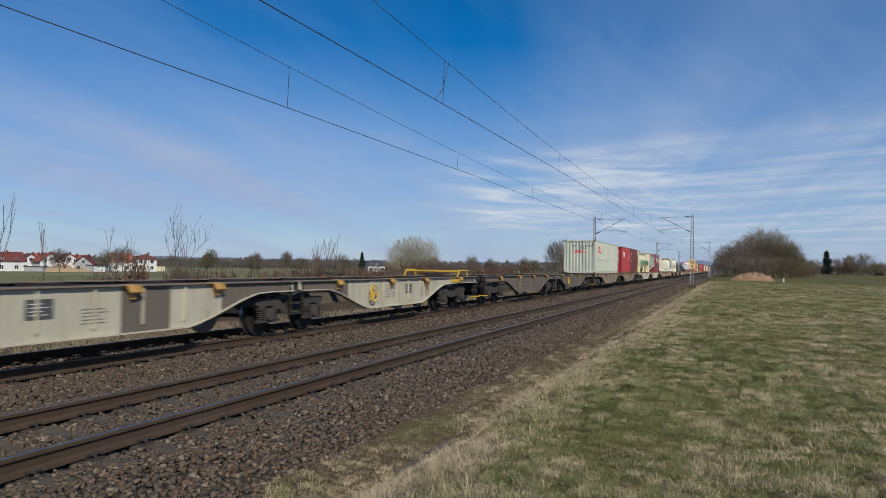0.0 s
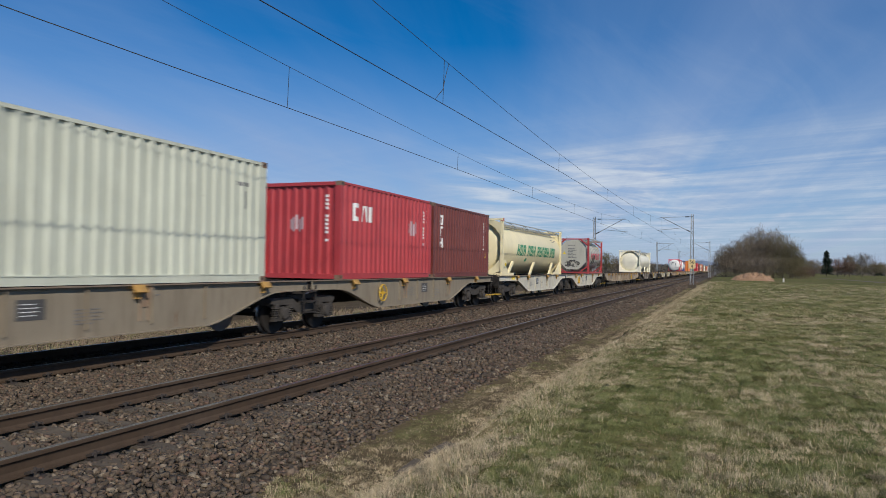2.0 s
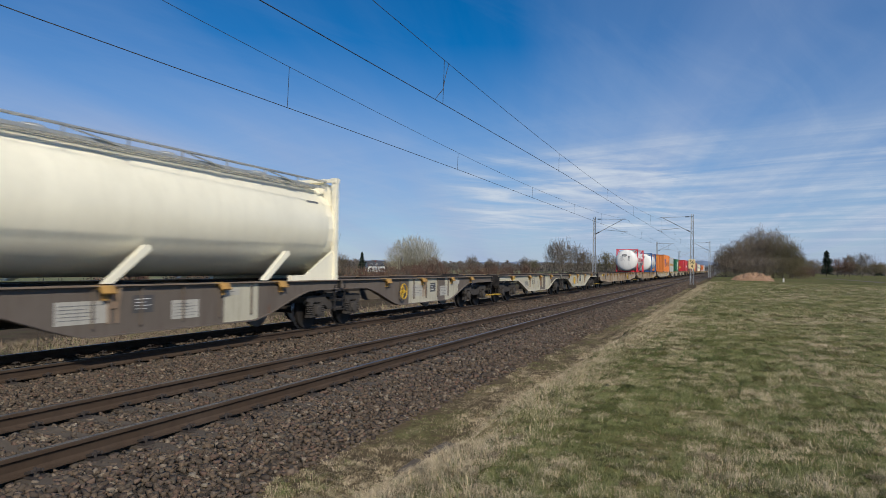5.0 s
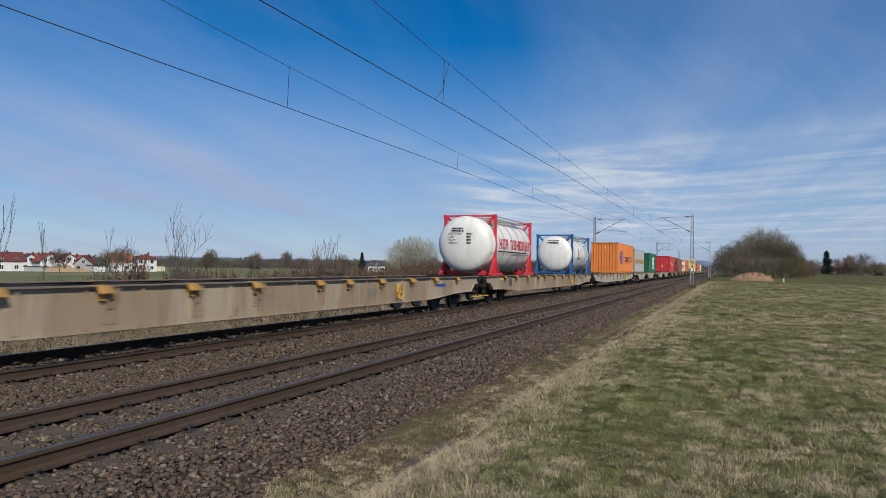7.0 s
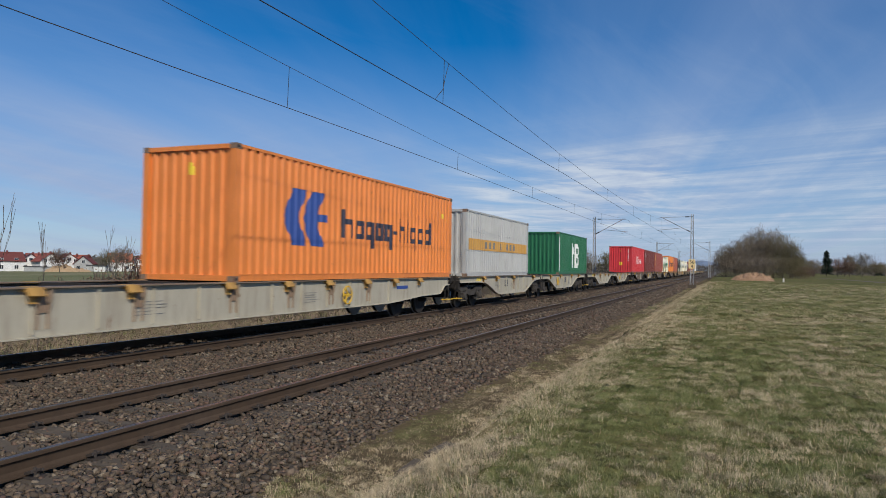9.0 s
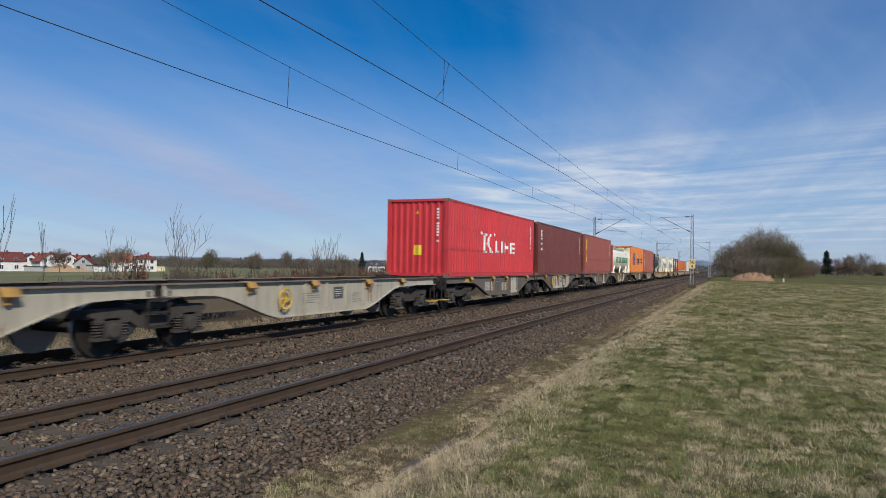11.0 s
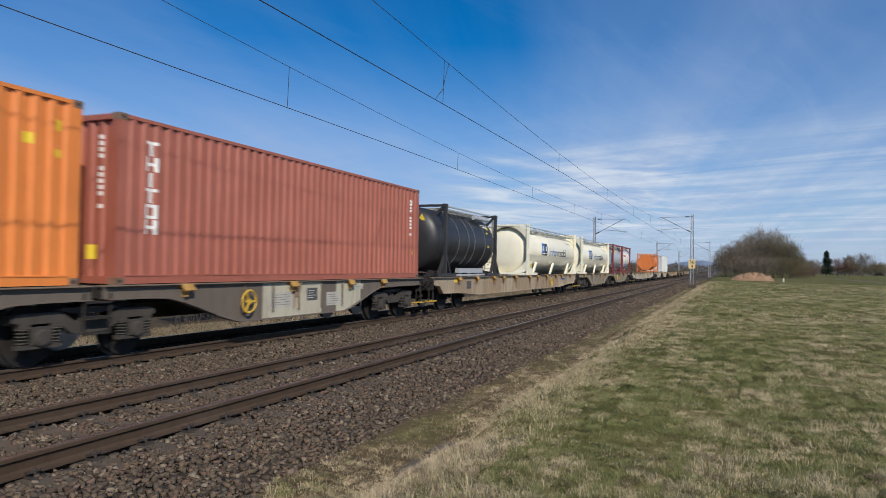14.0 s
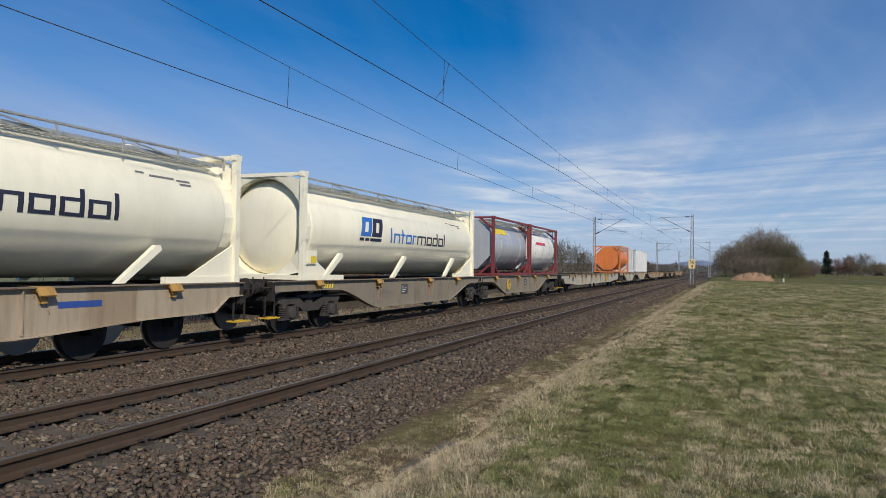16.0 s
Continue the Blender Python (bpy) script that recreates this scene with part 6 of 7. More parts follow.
def blades(name, label, zones, seed, mats=None):
    """zones: x0, x1 (left and right edge as functions of y), y0, y1, blades per square metre, length, width, share of dry blades as a function of x and y."""
    r = np.random.default_rng(seed)
    co_all, tri_all, mi_all, base = [], [], [], 0
    for fx0, fx1, y0, y1, per, length, width, dry in zones:
        xa, xb = min(fx0(y0), fx0(y1)) - 0.2, max(fx1(y0), fx1(y1)) + 0.2
        n = int((y1 - y0) * (xb - xa) * per)
        y, x = r.uniform(y0, y1, n), r.uniform(xa, xb, n)
        # tufts: pull towards scattered centres
        size = 0.11 + 0.004 * (y0 + y1)
        ix, iy = np.round(x / size), np.round(y / size)
        jx, jy = np.modf(np.abs(np.sin(ix * 12.9898 + iy * 78.233) * 43758.55))[0] - 0.5, np.modf(np.abs(np.sin(ix * 39.346 + iy * 11.135) * 24634.63))[0] - 0.5
        pull = r.uniform(0, 0.6, n) * (jx > -0.25)
        x, y = x + ((ix + 1.6 * jx) * size - x) * pull, y + ((iy + 1.6 * jy) * size - y) * pull
        k = (x > fx0(y)) & (x < fx1(y))
        x, y, jx, jy = x[k], y[k], jx[k], jy[k]
        n = len(x)
        is_dry = r.random(n) < dry(x, y) + 0.55 * jy
        tall = 0.45 + 1.0 * field_noise(x, y, 0.37, 3) * (0.5 + field_noise(x, y, 1.7, 4))
        ln = length * tall * r.uniform(0.4, 1.35, n) * np.where(is_dry, 1.2, 0.85)
        z = ground_on(x, y)
        a = r.uniform(0, 6.283, n) * 0.6 + 8.0 * (jx + jy)       # the blades of a tuft lie much the same way
        lean = r.uniform(0.3, 1.15, n) * np.where(is_dry, 1.75, 1.35)
        dx, dy = np.cos(a), np.sin(a)
        b = a + 1.57 + r.uniform(-0.5, 0.5, n)
        wd = width * r.uniform(0.5, 1.4, n)
        wx, wy = np.cos(b) * wd, np.sin(b) * wd
        h1, h2 = ln * np.maximum(0.12, 0.62 - 0.17 * lean), ln * np.maximum(0.05, 1.0 - 0.43 * lean)
        tip = np.stack([x + dx * ln * 0.75 * lean, y + dy * ln * 0.75 * lean, z + h2], -1)
        foot_l, foot_r = np.stack([x - wx, y - wy, z - 0.01], -1), np.stack([x + wx, y + wy, z - 0.01], -1)
        if y0 < 6.5:
            mx, my = x + dx * ln * 0.24 * lean, y + dy * ln * 0.24 * lean
            p = np.stack([foot_l, foot_r, np.stack([mx - wx * 0.7, my - wy * 0.7, z + h1], -1), np.stack([mx + wx * 0.7, my + wy * 0.7, z + h1], -1), tip], 1)
            t = np.array([(0, 1, 3), (0, 3, 2), (2, 3, 4)])
        else:
            p, t = np.stack([foot_l, foot_r, tip], 1), np.array([(0, 1, 2)])
        m = p.shape[1]
        tri_all.append((t[None] + (base + np.arange(n) * m)[:, None, None]).reshape(-1, 3))
        mi_all.append(np.repeat(is_dry.astype(int), len(t)))
        co_all.append(p.reshape(-1, 3))
        base += n * m
    me = tri_soup(name, np.concatenate(co_all), np.concatenate(tri_all), mats or [M_GREEN, M_STRAW], np.concatenate(mi_all))
    return tagged(new(name, me), label, "grass", kind="stuff")


def meadow_dry(x, y):
    edge = np.clip(1.2 - (x - 7.8) / (1.2 + 0.012 * y), 0, 1)
    f = 0.36 * field_noise(x, y * 0.6, 0.26, 11) + 0.36 * field_noise(x, y * 0.42, 0.7, 13) + 0.28 * field_noise(x, y * 0.3, 2.2, 12)
    return np.clip(0.22 + (f - 0.5) * 1.9 + edge * 0.55, 0.05, 0.93)


def right_edge(y):
    return 10.9 + 0.196 * y


blades("meadow_grass", "short green meadow grass with dry straw-coloured tufts", [
    (edge_x, right_edge, 2.5, 6.5, 15500, 0.055, 0.0015, meadow_dry),
    (edge_x, right_edge, 6.5, 13.0, 8000, 0.058, 0.0026, meadow_dry),
    (edge_x, right_edge, 13.0, 26.0, 3000, 0.062, 0.0044, meadow_dry),
    (edge_x, right_edge, 26.0, 55.0, 560, 0.070, 0.010, meadow_dry),
    (edge_x, right_edge, 55.0, 110.0, 70, 0.085, 0.03, meadow_dry),
    (lambda y: edge_x(y) - 0.05, lambda y: edge_x(y) + 0.9, 2.5, 6.5, 5200, 0.105, 0.0021, lambda x, y: 0.86 - 0.3 * (x > 8.35)),
    (lambda y: edge_x(y) - 0.05, lambda y: edge_x(y) + 0.9, 6.5, 14.0, 2000, 0.11, 0.0030, lambda x, y: 0.86 - 0.3 * (x > 8.35)),
    (lambda y: edge_x(y) - 0.05, lambda y: edge_x(y) + 0.9, 14.0, 40.0, 520, 0.12, 0.0065, lambda x, y: 0.86 + 0 * x),
    (lambda y: edge_x(y) - 0.05, lambda y: edge_x(y) + 1.0, 40.0, 90.0, 130, 0.13, 0.016, lambda x, y: 0.85 + 0 * x)], 21)


def verge_dry(x, y):
    return np.clip(0.80 + 1.5 * (field_noise(x, y, 0.8, 31) - 0.5) - 0.5 * np.clip(1 - np.abs(x - 6.85) / 0.3, 0, 1) * (y > 5.2), 0.10, 0.98)


blades("verge_grass", "sparse dry and green tufts along the foot of the ballast", [
    (lambda y: 6.66 + 0.16 * np.sin(1.7 * y) + 0.10 * np.sin(4.3 * y), lambda y: edge_x(y) - 0.10, 2.5, 6.5, 8000, 0.048, 0.0017, verge_dry),
    (lambda y: 6.66 + 0.16 * np.sin(1.7 * y) + 0.10 * np.sin(4.3 * y), lambda y: edge_x(y) - 0.10, 6.5, 14.0, 3600, 0.045, 0.0028, verge_dry),
    (lambda y: 6.66 + 0.16 * np.sin(1.7 * y) + 0.10 * np.sin(4.3 * y), lambda y: edge_x(y) - 0.10, 14.0, 42.0, 700, 0.050, 0.006, verge_dry),
    (lambda y: 6.60 + 0.2 * np.sin(0.7 * y), lambda y: edge_x(y) - 0.10, 42.0, 100.0, 110, 0.07, 0.016, verge_dry)], 22)
blades("bank_brush", "low brown brush on the far side of the embankment", [
    (lambda y: -9.5 + 0 * y, lambda y: -2.9 + 0 * y, 6.0, 30.0, 620, 0.20, 0.008, lambda x, y: 0.72 + 0 * x),
    (lambda y: -14.0 + 0 * y, lambda y: -9.3 + 0 * y, 6.6, 30.0, 420, 0.26, 0.010, lambda x, y: 0.80 + 0 * x),
    (lambda y: -13.5 + 0 * y, lambda y: -3.0 + 0 * y, 30.0, 90.0, 60, 0.34, 0.025, lambda x, y: 0.85 + 0 * x)], 23, [M_GREEN, M_BRUSH])


# -- bare trees and shrubs --
def twig_cloud(segs):
    """Thin three-sided tapering sticks from rows of start, end and two radii."""
    s = np.asarray(segs, float)
    a, b, ra, rb = s[:, 0:3], s[:, 3:6], s[:, 6], s[:, 7]
    d = b - a
    d /= np.linalg.norm(d, axis=1, keepdims=True) + 1e-9
    up = np.where(np.abs(d[:, 2:3]) > 0.9, np.array([[1.0, 0, 0]]), np.array([[0, 0, 1.0]]))
    u = np.cross(d, up)
    u /= np.linalg.norm(u, axis=1, keepdims=True) + 1e-9
    v = np.cross(d, u)
    n = len(s)
    co = np.empty((n, 6, 3))
    for k in range(3):
        t = 2 * math.pi * k / 3
        o = u * math.cos(t) + v * math.sin(t)
        co[:, k] = a + o * ra[:, None]
        co[:, 3 + k] = b + o * rb[:, None]
    t = []
    for k in range(3):
        j = (k + 1) % 3
        t += [(k, j, 3 + j), (k, 3 + j, 3 + k)]
    tri = (np.array(t)[None] + (np.arange(n) * 6)[:, None, None]).reshape(-1, 3)
    return co.reshape(-1, 3), tri


def grow(rnd, base, direction, length, radius, depth, out, spread=0.6, shrink=0.68, kids=(3, 5), up=0.25, twig=0.012):
    """A limb that wavers, thins and forks."""
    p, d = Vector(base), Vector(direction).normalized()
    steps = 4 if depth > 1 else 3
    r = radius
    for k in range(steps):
        q = p + d * length / steps
        r2 = max(twig, radius * (1 - 0.6 * (k + 1) / steps))
        out.append((*p, *q, r, r2, depth))
        p, r = q, r2
        d = (d + Vector((rnd.uniform(-1, 1), rnd.uniform(-1, 1), rnd.uniform(-0.6, 1) * 0.8 + up)) * 0.20).normalized()
        if depth > 0 and k >= 1:
            for _ in range(rnd.randint(*kids) if k == steps - 1 else rnd.randint(1, 2)):
                side = Vector((rnd.uniform(-1, 1), rnd.uniform(-1, 1), rnd.uniform(-0.3, 0.7)))
                grow(rnd, p, d * (1 - spread) + side * spread + Vector((0, 0, up)), length * shrink * rnd.uniform(0.6, 1.1), max(twig, r * 0.62), depth - 1, out, spread, shrink, kids, up, twig)


M_BARK = painted("grey_brown_bark", (0.105, 0.085, 0.068), amount=0.5, rough=0.9, scale=2)
M_TWIG = varied("bare_twigs", [(0.10, 0.08, 0.06), (0.16, 0.125, 0.092), (0.125, 0.105, 0.074), (0.20, 0.155, 0.11)], 0.9)
M_TWIG_GROVE = varied("grove_twigs", [(0.16, 0.128, 0.095), (0.22, 0.175, 0.13), (0.13, 0.105, 0.078), (0.26, 0.21, 0.155)], 0.9)
# greyer than the near twigs: distance haze mixed into the colours
M_TWIG_FAR = varied("hazy_far_twigs", [(0.13, 0.105, 0.09), (0.18, 0.15, 0.125), (0.10, 0.088, 0.072), (0.15, 0.14, 0.10)], 0.9)
M_TWIG_OLIVE = varied("olive_twigs", [(0.11, 0.095, 0.045), (0.15, 0.125, 0.06), (0.09, 0.08, 0.045), (0.18, 0.145, 0.075)], 0.9)
M_TWIG_PALE = varied("catkin_twigs", [(0.36, 0.32, 0.21), (0.27, 0.235, 0.155), (0.44, 0.39, 0.27), (0.23, 0.20, 0.14)], 0.9)
M_TWIG_RED = varied("reddish_twigs", [(0.15, 0.075, 0.05), (0.11, 0.065, 0.045), (0.18, 0.10, 0.065), (0.09, 0.06, 0.045)], 0.9)
M_NEEDLE = varied("dark_needles", [(0.014, 0.025, 0.015), (0.022, 0.036, 0.02), (0.03, 0.042, 0.024)], 0.8)


def tree_from(name, label, category, group, at, segs, twig_mat, solid_depth):
    t = thing(name, label, category, group, at=at)
    big = [s[:8] for s in segs if s[8] >= solid_depth]
    small = [s[:8] for s in segs if s[8] < solid_depth]
    if big:
        part("trunk", tri_soup("trunk", *twig_cloud(big), [M_BARK]), None, t)
    if small:
        part("crown", tri_soup("crown", *twig_cloud(small), [twig_mat]), None, t)
    return t


def bare_tree(at, height, width, seed, mat=M_TWIG, twig=0.02, label="leafless tree with fine grey-brown twigs", name="tree", group="bare trees", count=900, low=0.18, lump=0.35, fine=1.0):
    """Trunk and limbs, and a lumpy crown filled with short twigs that point outwards."""
    rnd = random.Random(seed)
    segs = []
    grow(rnd, (0, 0, -0.1), (rnd.uniform(-0.08, 0.08), rnd.uniform(-0.08, 0.08), 1), height * 0.40, height * 0.02, 3, segs, 0.5, 0.62, (2, 3), 0.3, twig)
    lim = max(s[5] for s in segs)
    xm = max(0.5, sorted(abs(s[3]) for s in segs)[int(len(segs) * 0.97)])
    fz, fx = height * 0.96 / lim, min(1.6, width * 0.45 / xm)
    segs = [(s[0] * fx, s[1] * fx, s[2] * fz, s[3] * fx, s[4] * fx, s[5] * fz, *s[6:]) for s in segs]
    zc, rz, rx = height * (low + 1) / 2, height * (1 - low) / 2, width / 2
    for k in range(count):
        a, u = rnd.uniform(0, 6.283), rnd.uniform(-1, 1)
        q = math.sqrt(1 - u * u)
        d = Vector((q * math.cos(a), q * math.sin(a), u))
        rad = rnd.random() ** 0.42 * (1 - lump + lump * 1.7 * (0.5 + 0.5 * noise.noise(d * 2.3 + Vector((seed, 0, 0)))) + 0.10 * rnd.random())
        p = Vector((d.x * rx * rad, d.y * rx * rad, zc + d.z * rz * rad))
        w = (p - Vector((0, 0, height * 0.12))).normalized() * 0.8 + Vector((rnd.uniform(-1, 1), rnd.uniform(-1, 1), rnd.uniform(-0.6, 1))) * 0.55 + Vector((0, 0, 0.25))
        ln = height * rnd.uniform(0.05, 0.15) * fine
        e = p + w.normalized() * ln
        e.z = max(e.z, 0.05)
        p.z = max(p.z, 0.0)
        segs.append((*p, *e, twig, twig * 0.35, 0))
    return tree_from(name, label, "tree", group, at, segs, mat, 2)


M_LEAF = varied("withered_leaves", [(0.21, 0.115, 0.065), (0.28, 0.165, 0.095), (0.15, 0.085, 0.05), (0.33, 0.22, 0.13)], 0.85)


def shrub(at, height, width, seed, stems=14, mat=M_TWIG, twig=0.02, label="leafless shrub with many thin stems", depth=3, group="shrubs", name="shrub", category="shrub", lean=0.45, leaves=0):
    rnd = random.Random(seed)
    segs = []
    for k in range(stems):
        a = 2 * math.pi * rnd.random()
        o = rnd.random() ** 0.6 * 0.30
        base = (math.cos(a) * o * width, math.sin(a) * o * width, -0.05)
        grow(rnd, base, (math.cos(a) * lean * rnd.random(), math.sin(a) * lean * rnd.random(), 1), height * rnd.uniform(0.32, 0.48), max(twig, height * 0.0022), depth, segs, 0.5, 0.66, (2, 3), 0.25, twig)
    zm = sorted(s[5] for s in segs)[int(len(segs) * 0.995)]
    xm = sorted(abs(s[3]) for s in segs)[int(len(segs) * 0.96)]
    fz, fx = height / zm, width / 2 / max(0.1, xm)
    segs = [(s[0] * fx, s[1] * fx, s[2] * fz, s[3] * fx, s[4] * fx, s[5] * fz, *s[6:]) for s in segs]
    t = tree_from(name, label, category, group, at, segs, mat, depth)
    if leaves:
        tips = [q for q in segs if q[8] == 0]
        bits = []
        for _ in range(leaves):
            q = rnd.choice(tips)
            p = Vector(q[3:6]) + Vector((rnd.uniform(-1, 1), rnd.uniform(-1, 1), rnd.uniform(-1, 0.6))) * 0.16
            e = p + Vector((rnd.uniform(-1, 1), rnd.uniform(-1, 1), rnd.uniform(-1, 1))) * 0.06
            bits.append((*p, *e, 0.042, 0.01))
        part("leaves", tri_soup("leaves", *twig_cloud(bits), [M_LEAF]), None, t, "withered brown leaves")
    return t


def conifer(at, height, width, seed, label="dark green conifer standing in the fields"):
    rnd = random.Random(seed)
    t = thing("conifer", label, "tree", "conifers", at=at)
    bm = bmesh.new()
    bar(bm, (0, 0, -0.1), (0, 0, height * 0.95), height * 0.03, n=6)
    part("trunk", bm, M_BARK, t)
    segs = []
    for k in range(420):
        u = rnd.random() ** 0.8
        z = height * (0.10 + 0.88 * u)
        reach = width / 2 * (1 - u) ** 0.5 * rnd.uniform(0.35, 1.15) * (0.75 + 0.5 * noise.noise(Vector((u * 6, seed, 0)))) + 0.15
        a = rnd.uniform(0, 6.283)
        for j in range(4):
            b = a + rnd.uniform(-0.35, 0.35)
            q = reach * rnd.uniform(0.7, 1.05)
            segs.append((0.3 * math.cos(b) * q, 0.3 * math.sin(b) * q, z + 0.1, math.cos(b) * q, math.sin(b) * q, z - 0.12 * q + rnd.uniform(-0.2, 0.3), 0.12, 0.04))
    part("crown", tri_soup("crown", *twig_cloud(segs), [M_NEEDLE]), None, t)
    return t


# big grove beside the meadow
for k, (b, d, h, w, m) in enumerate(((0.10, 189, 7.4, 6.5, M_TWIG), (0.75, 190, 8.6, 7.5, M_TWIG), (1.45, 194, 10.2, 8, M_TWIG_GROVE), (2.05, 196, 11.6, 8.5, M_TWIG), (2.70, 199, 12.6, 9.5, M_TWIG_GROVE), (3.35, 198, 12.2, 9.5, M_TWIG_GROVE), (3.95, 196, 10.6, 9, M_TWIG_OLIVE), (4.45, 196, 8.6, 7.5, M_TWIG_OLIVE), (4.95, 198, 6.0, 6, M_TWIG_OLIVE))):
    bare_tree(spot(b, d), h, w, 40 + k, m, 0.026, "leafless tree in a dense grove beside the meadow", "tree", "grove", 3600, 0.05, 0.50, 0.62)
for k, (b, d, h, w, m) in enumerate(((0.14, 187, 5.6, 7, M_TWIG), (1.00, 186, 5.0, 9, M_TWIG_GROVE), (2.05, 187, 5.0, 10, M_TWIG), (3.08, 188, 5.2, 10, M_TWIG_GROVE), (3.94, 189, 5.4, 9, M_TWIG_OLIVE), (4.60, 190, 4.6, 8, M_TWIG_OLIVE), (5.25, 194, 3.2, 6.5, M_TWIG_RED))):
    bare_tree(spot(b, d), h, w, 60 + k, m, 0.028, "dense leafless undergrowth shrub of the grove", "shrub", "grove undergrowth", 2000, -0.1, 0.5, 0.8)
# round willow beyond the track
bare_tree(spot(-24.22, 142, -2.0), 8.9, 10.5, 81, M_TWIG_PALE, 0.026, "round leafless willow with pale catkin-covered twigs", "willow", "willows", 5200, 0.0, 0.18)
bare_tree(spot(-22.66, 118, -1.9), 4.8, 6.0, 82, M_TWIG_RED, 0.024, "reddish-brown bramble thicket below willow", "thicket", "thickets", 2000, -0.1, 0.4)
bare_tree(spot(-24.90, 112, -1.9), 3.4, 8.0, 83, M_TWIG_RED, 0.024, "reddish-brown bramble thicket below willow", "thicket", "thickets", 2000, -0.1, 0.4)
# saplings and brambles along the far side of the embankment
for k, (px, d, h, w, n, m) in enumerate(((-42.63, 36, 6.0, 1.4, 4, M_TWIG), (-41.70, 38, 4.0, 0.8, 2, M_TWIG), (-40.89, 41, 3.2, 0.9, 3, M_TWIG), (-47.58, 31, 4.6, 1.4, 2, M_TWIG), (-51.54, 27, 4.3, 0.3, 1, M_TWIG), (-54.30, 22, 5.6, 1.2, 2, M_TWIG),
                                        (-36.56, 52, 3.9, 0.5, 2, M_TWIG), (-31.25, 60, 5.6, 2.2, 8, M_TWIG), (-30.62, 62, 3.2, 2.0, 7, M_TWIG), (-38.43, 47, 2.0, 1.4, 6, M_TWIG), (-29.72, 66, 3.0, 2.0, 8, M_TWIG_RED), (-22.06, 92, 4.4, 1.0, 3, M_TWIG), (-25.13, 88, 4.6, 0.5, 2, M_TWIG))):
    shrub(spot(px, d), h, w, 100 + k, n, m, 0.003 + d * 0.00011, "thin leafless sapling on the embankment", 2, "saplings", "sapling", "sapling", 0.25)
for k, (px, d, h, w) in enumerate(((-48.06, 34, 1.5, 2.2), (-45.35, 35, 1.8, 0.9), (-46.68, 36, 1.3, 1.6), (-41.17, 40, 1.6, 2.0), (-39.94, 42, 1.4, 1.8), (-38.89, 44, 1.5, 1.6), (-35.91, 52, 1.5, 2.4), (-34.39, 55, 1.5, 2.4), (-32.63, 58, 1.7, 2.2), (-30.62, 62, 1.9, 2.6),
                                   (-29.05, 66, 1.8, 2.6), (-27.69, 72, 1.9, 3.2), (-26.09, 78, 2.0, 3.6), (-24.72, 84, 2.2, 4.0), (-23.11, 92, 2.3, 4.5), (-21.05, 104, 2.2, 5.0), (-18.75, 118, 2.4, 6.0), (-16.24, 135, 2.4, 7.0))):
    shrub(spot(px, d), h * (1.8 if d < 70 else 1.6), w * 1.25, 140 + k, 30, M_TWIG_RED if k % 3 else M_TWIG, 0.008 + d * 0.00014, "low brown bramble bush with withered leaves", 2, "bramble bushes", "bramble_bush", "bush", 0.9, 900)

# single trees in the plain
for k, (px, d, h, w, m) in enumerate(((-50.27, 262, 7.6, 7, M_TWIG_RED), (-39.94, 300, 9.5, 5, M_TWIG_OLIVE), (-40.31, 310, 8.0, 4, M_TWIG_OLIVE), (-34.26, 330, 9.5, 6, M_TWIG), (-36.56, 300, 8.0, 4, M_TWIG), (-36.94, 305, 7.5, 4, M_TWIG), (-33.07, 350, 7.0, 7, M_TWIG), (-29.90, 240, 7.0, 5, M_TWIG), (-46.19, 290, 9.5, 10, M_TWIG), (-47.06, 300, 8.5, 9, M_TWIG_OLIVE),
                                      (-19.44, 380, 9.5, 8, M_TWIG), (-17.93, 400, 8.0, 6, M_TWIG), (-15.11, 420, 9.5, 7, M_TWIG), (-14.43, 430, 8.5, 7, M_TWIG_OLIVE), (-12.75, 296, 14.5, 9, M_TWIG), (-12.05, 300, 15.0, 10, M_TWIG), (-11.07, 310, 13.0, 10, M_TWIG), (-10.19, 320, 11.0, 9, M_TWIG), (-8.78, 340, 11.0, 10, M_TWIG_OLIVE), (-7.78, 360, 9.5, 10, M_TWIG),
                                      (-6.71, 400, 8.0, 11, M_TWIG), (-5.64, 420, 8.0, 10, M_TWIG), (8.96, 330, 9.5, 12, M_TWIG), (8.21, 350, 9.0, 5, M_TWIG), (5.96, 300, 6.5, 6, M_TWIG), (7.45, 330, 7.5, 13, M_TWIG_RED), (7.90, 330, 6.0, 9, M_TWIG_RED), (9.70, 380, 6.5, 10, M_TWIG_OLIVE), (10.30, 400, 7.0, 10, M_TWIG), (8.59, 420, 7.0, 12, M_TWIG_OLIVE))):
    bare_tree(spot(px, d), h, w, 200 + k, m, twig=0.02 + d * 0.00008, label="leafless tree standing in the far fields", group="field trees", count=1100, low=0.12, lump=0.5)
conifer(spot(6.78, 320), 10.5, 8.0, 301)
conifer(spot(-28.32, 330), 10.0, 5.0, 302)
conifer(spot(9.97, 420), 6.0, 6.0, 303)
conifer(spot(-36.52, 420), 9.0, 4.5, 304)


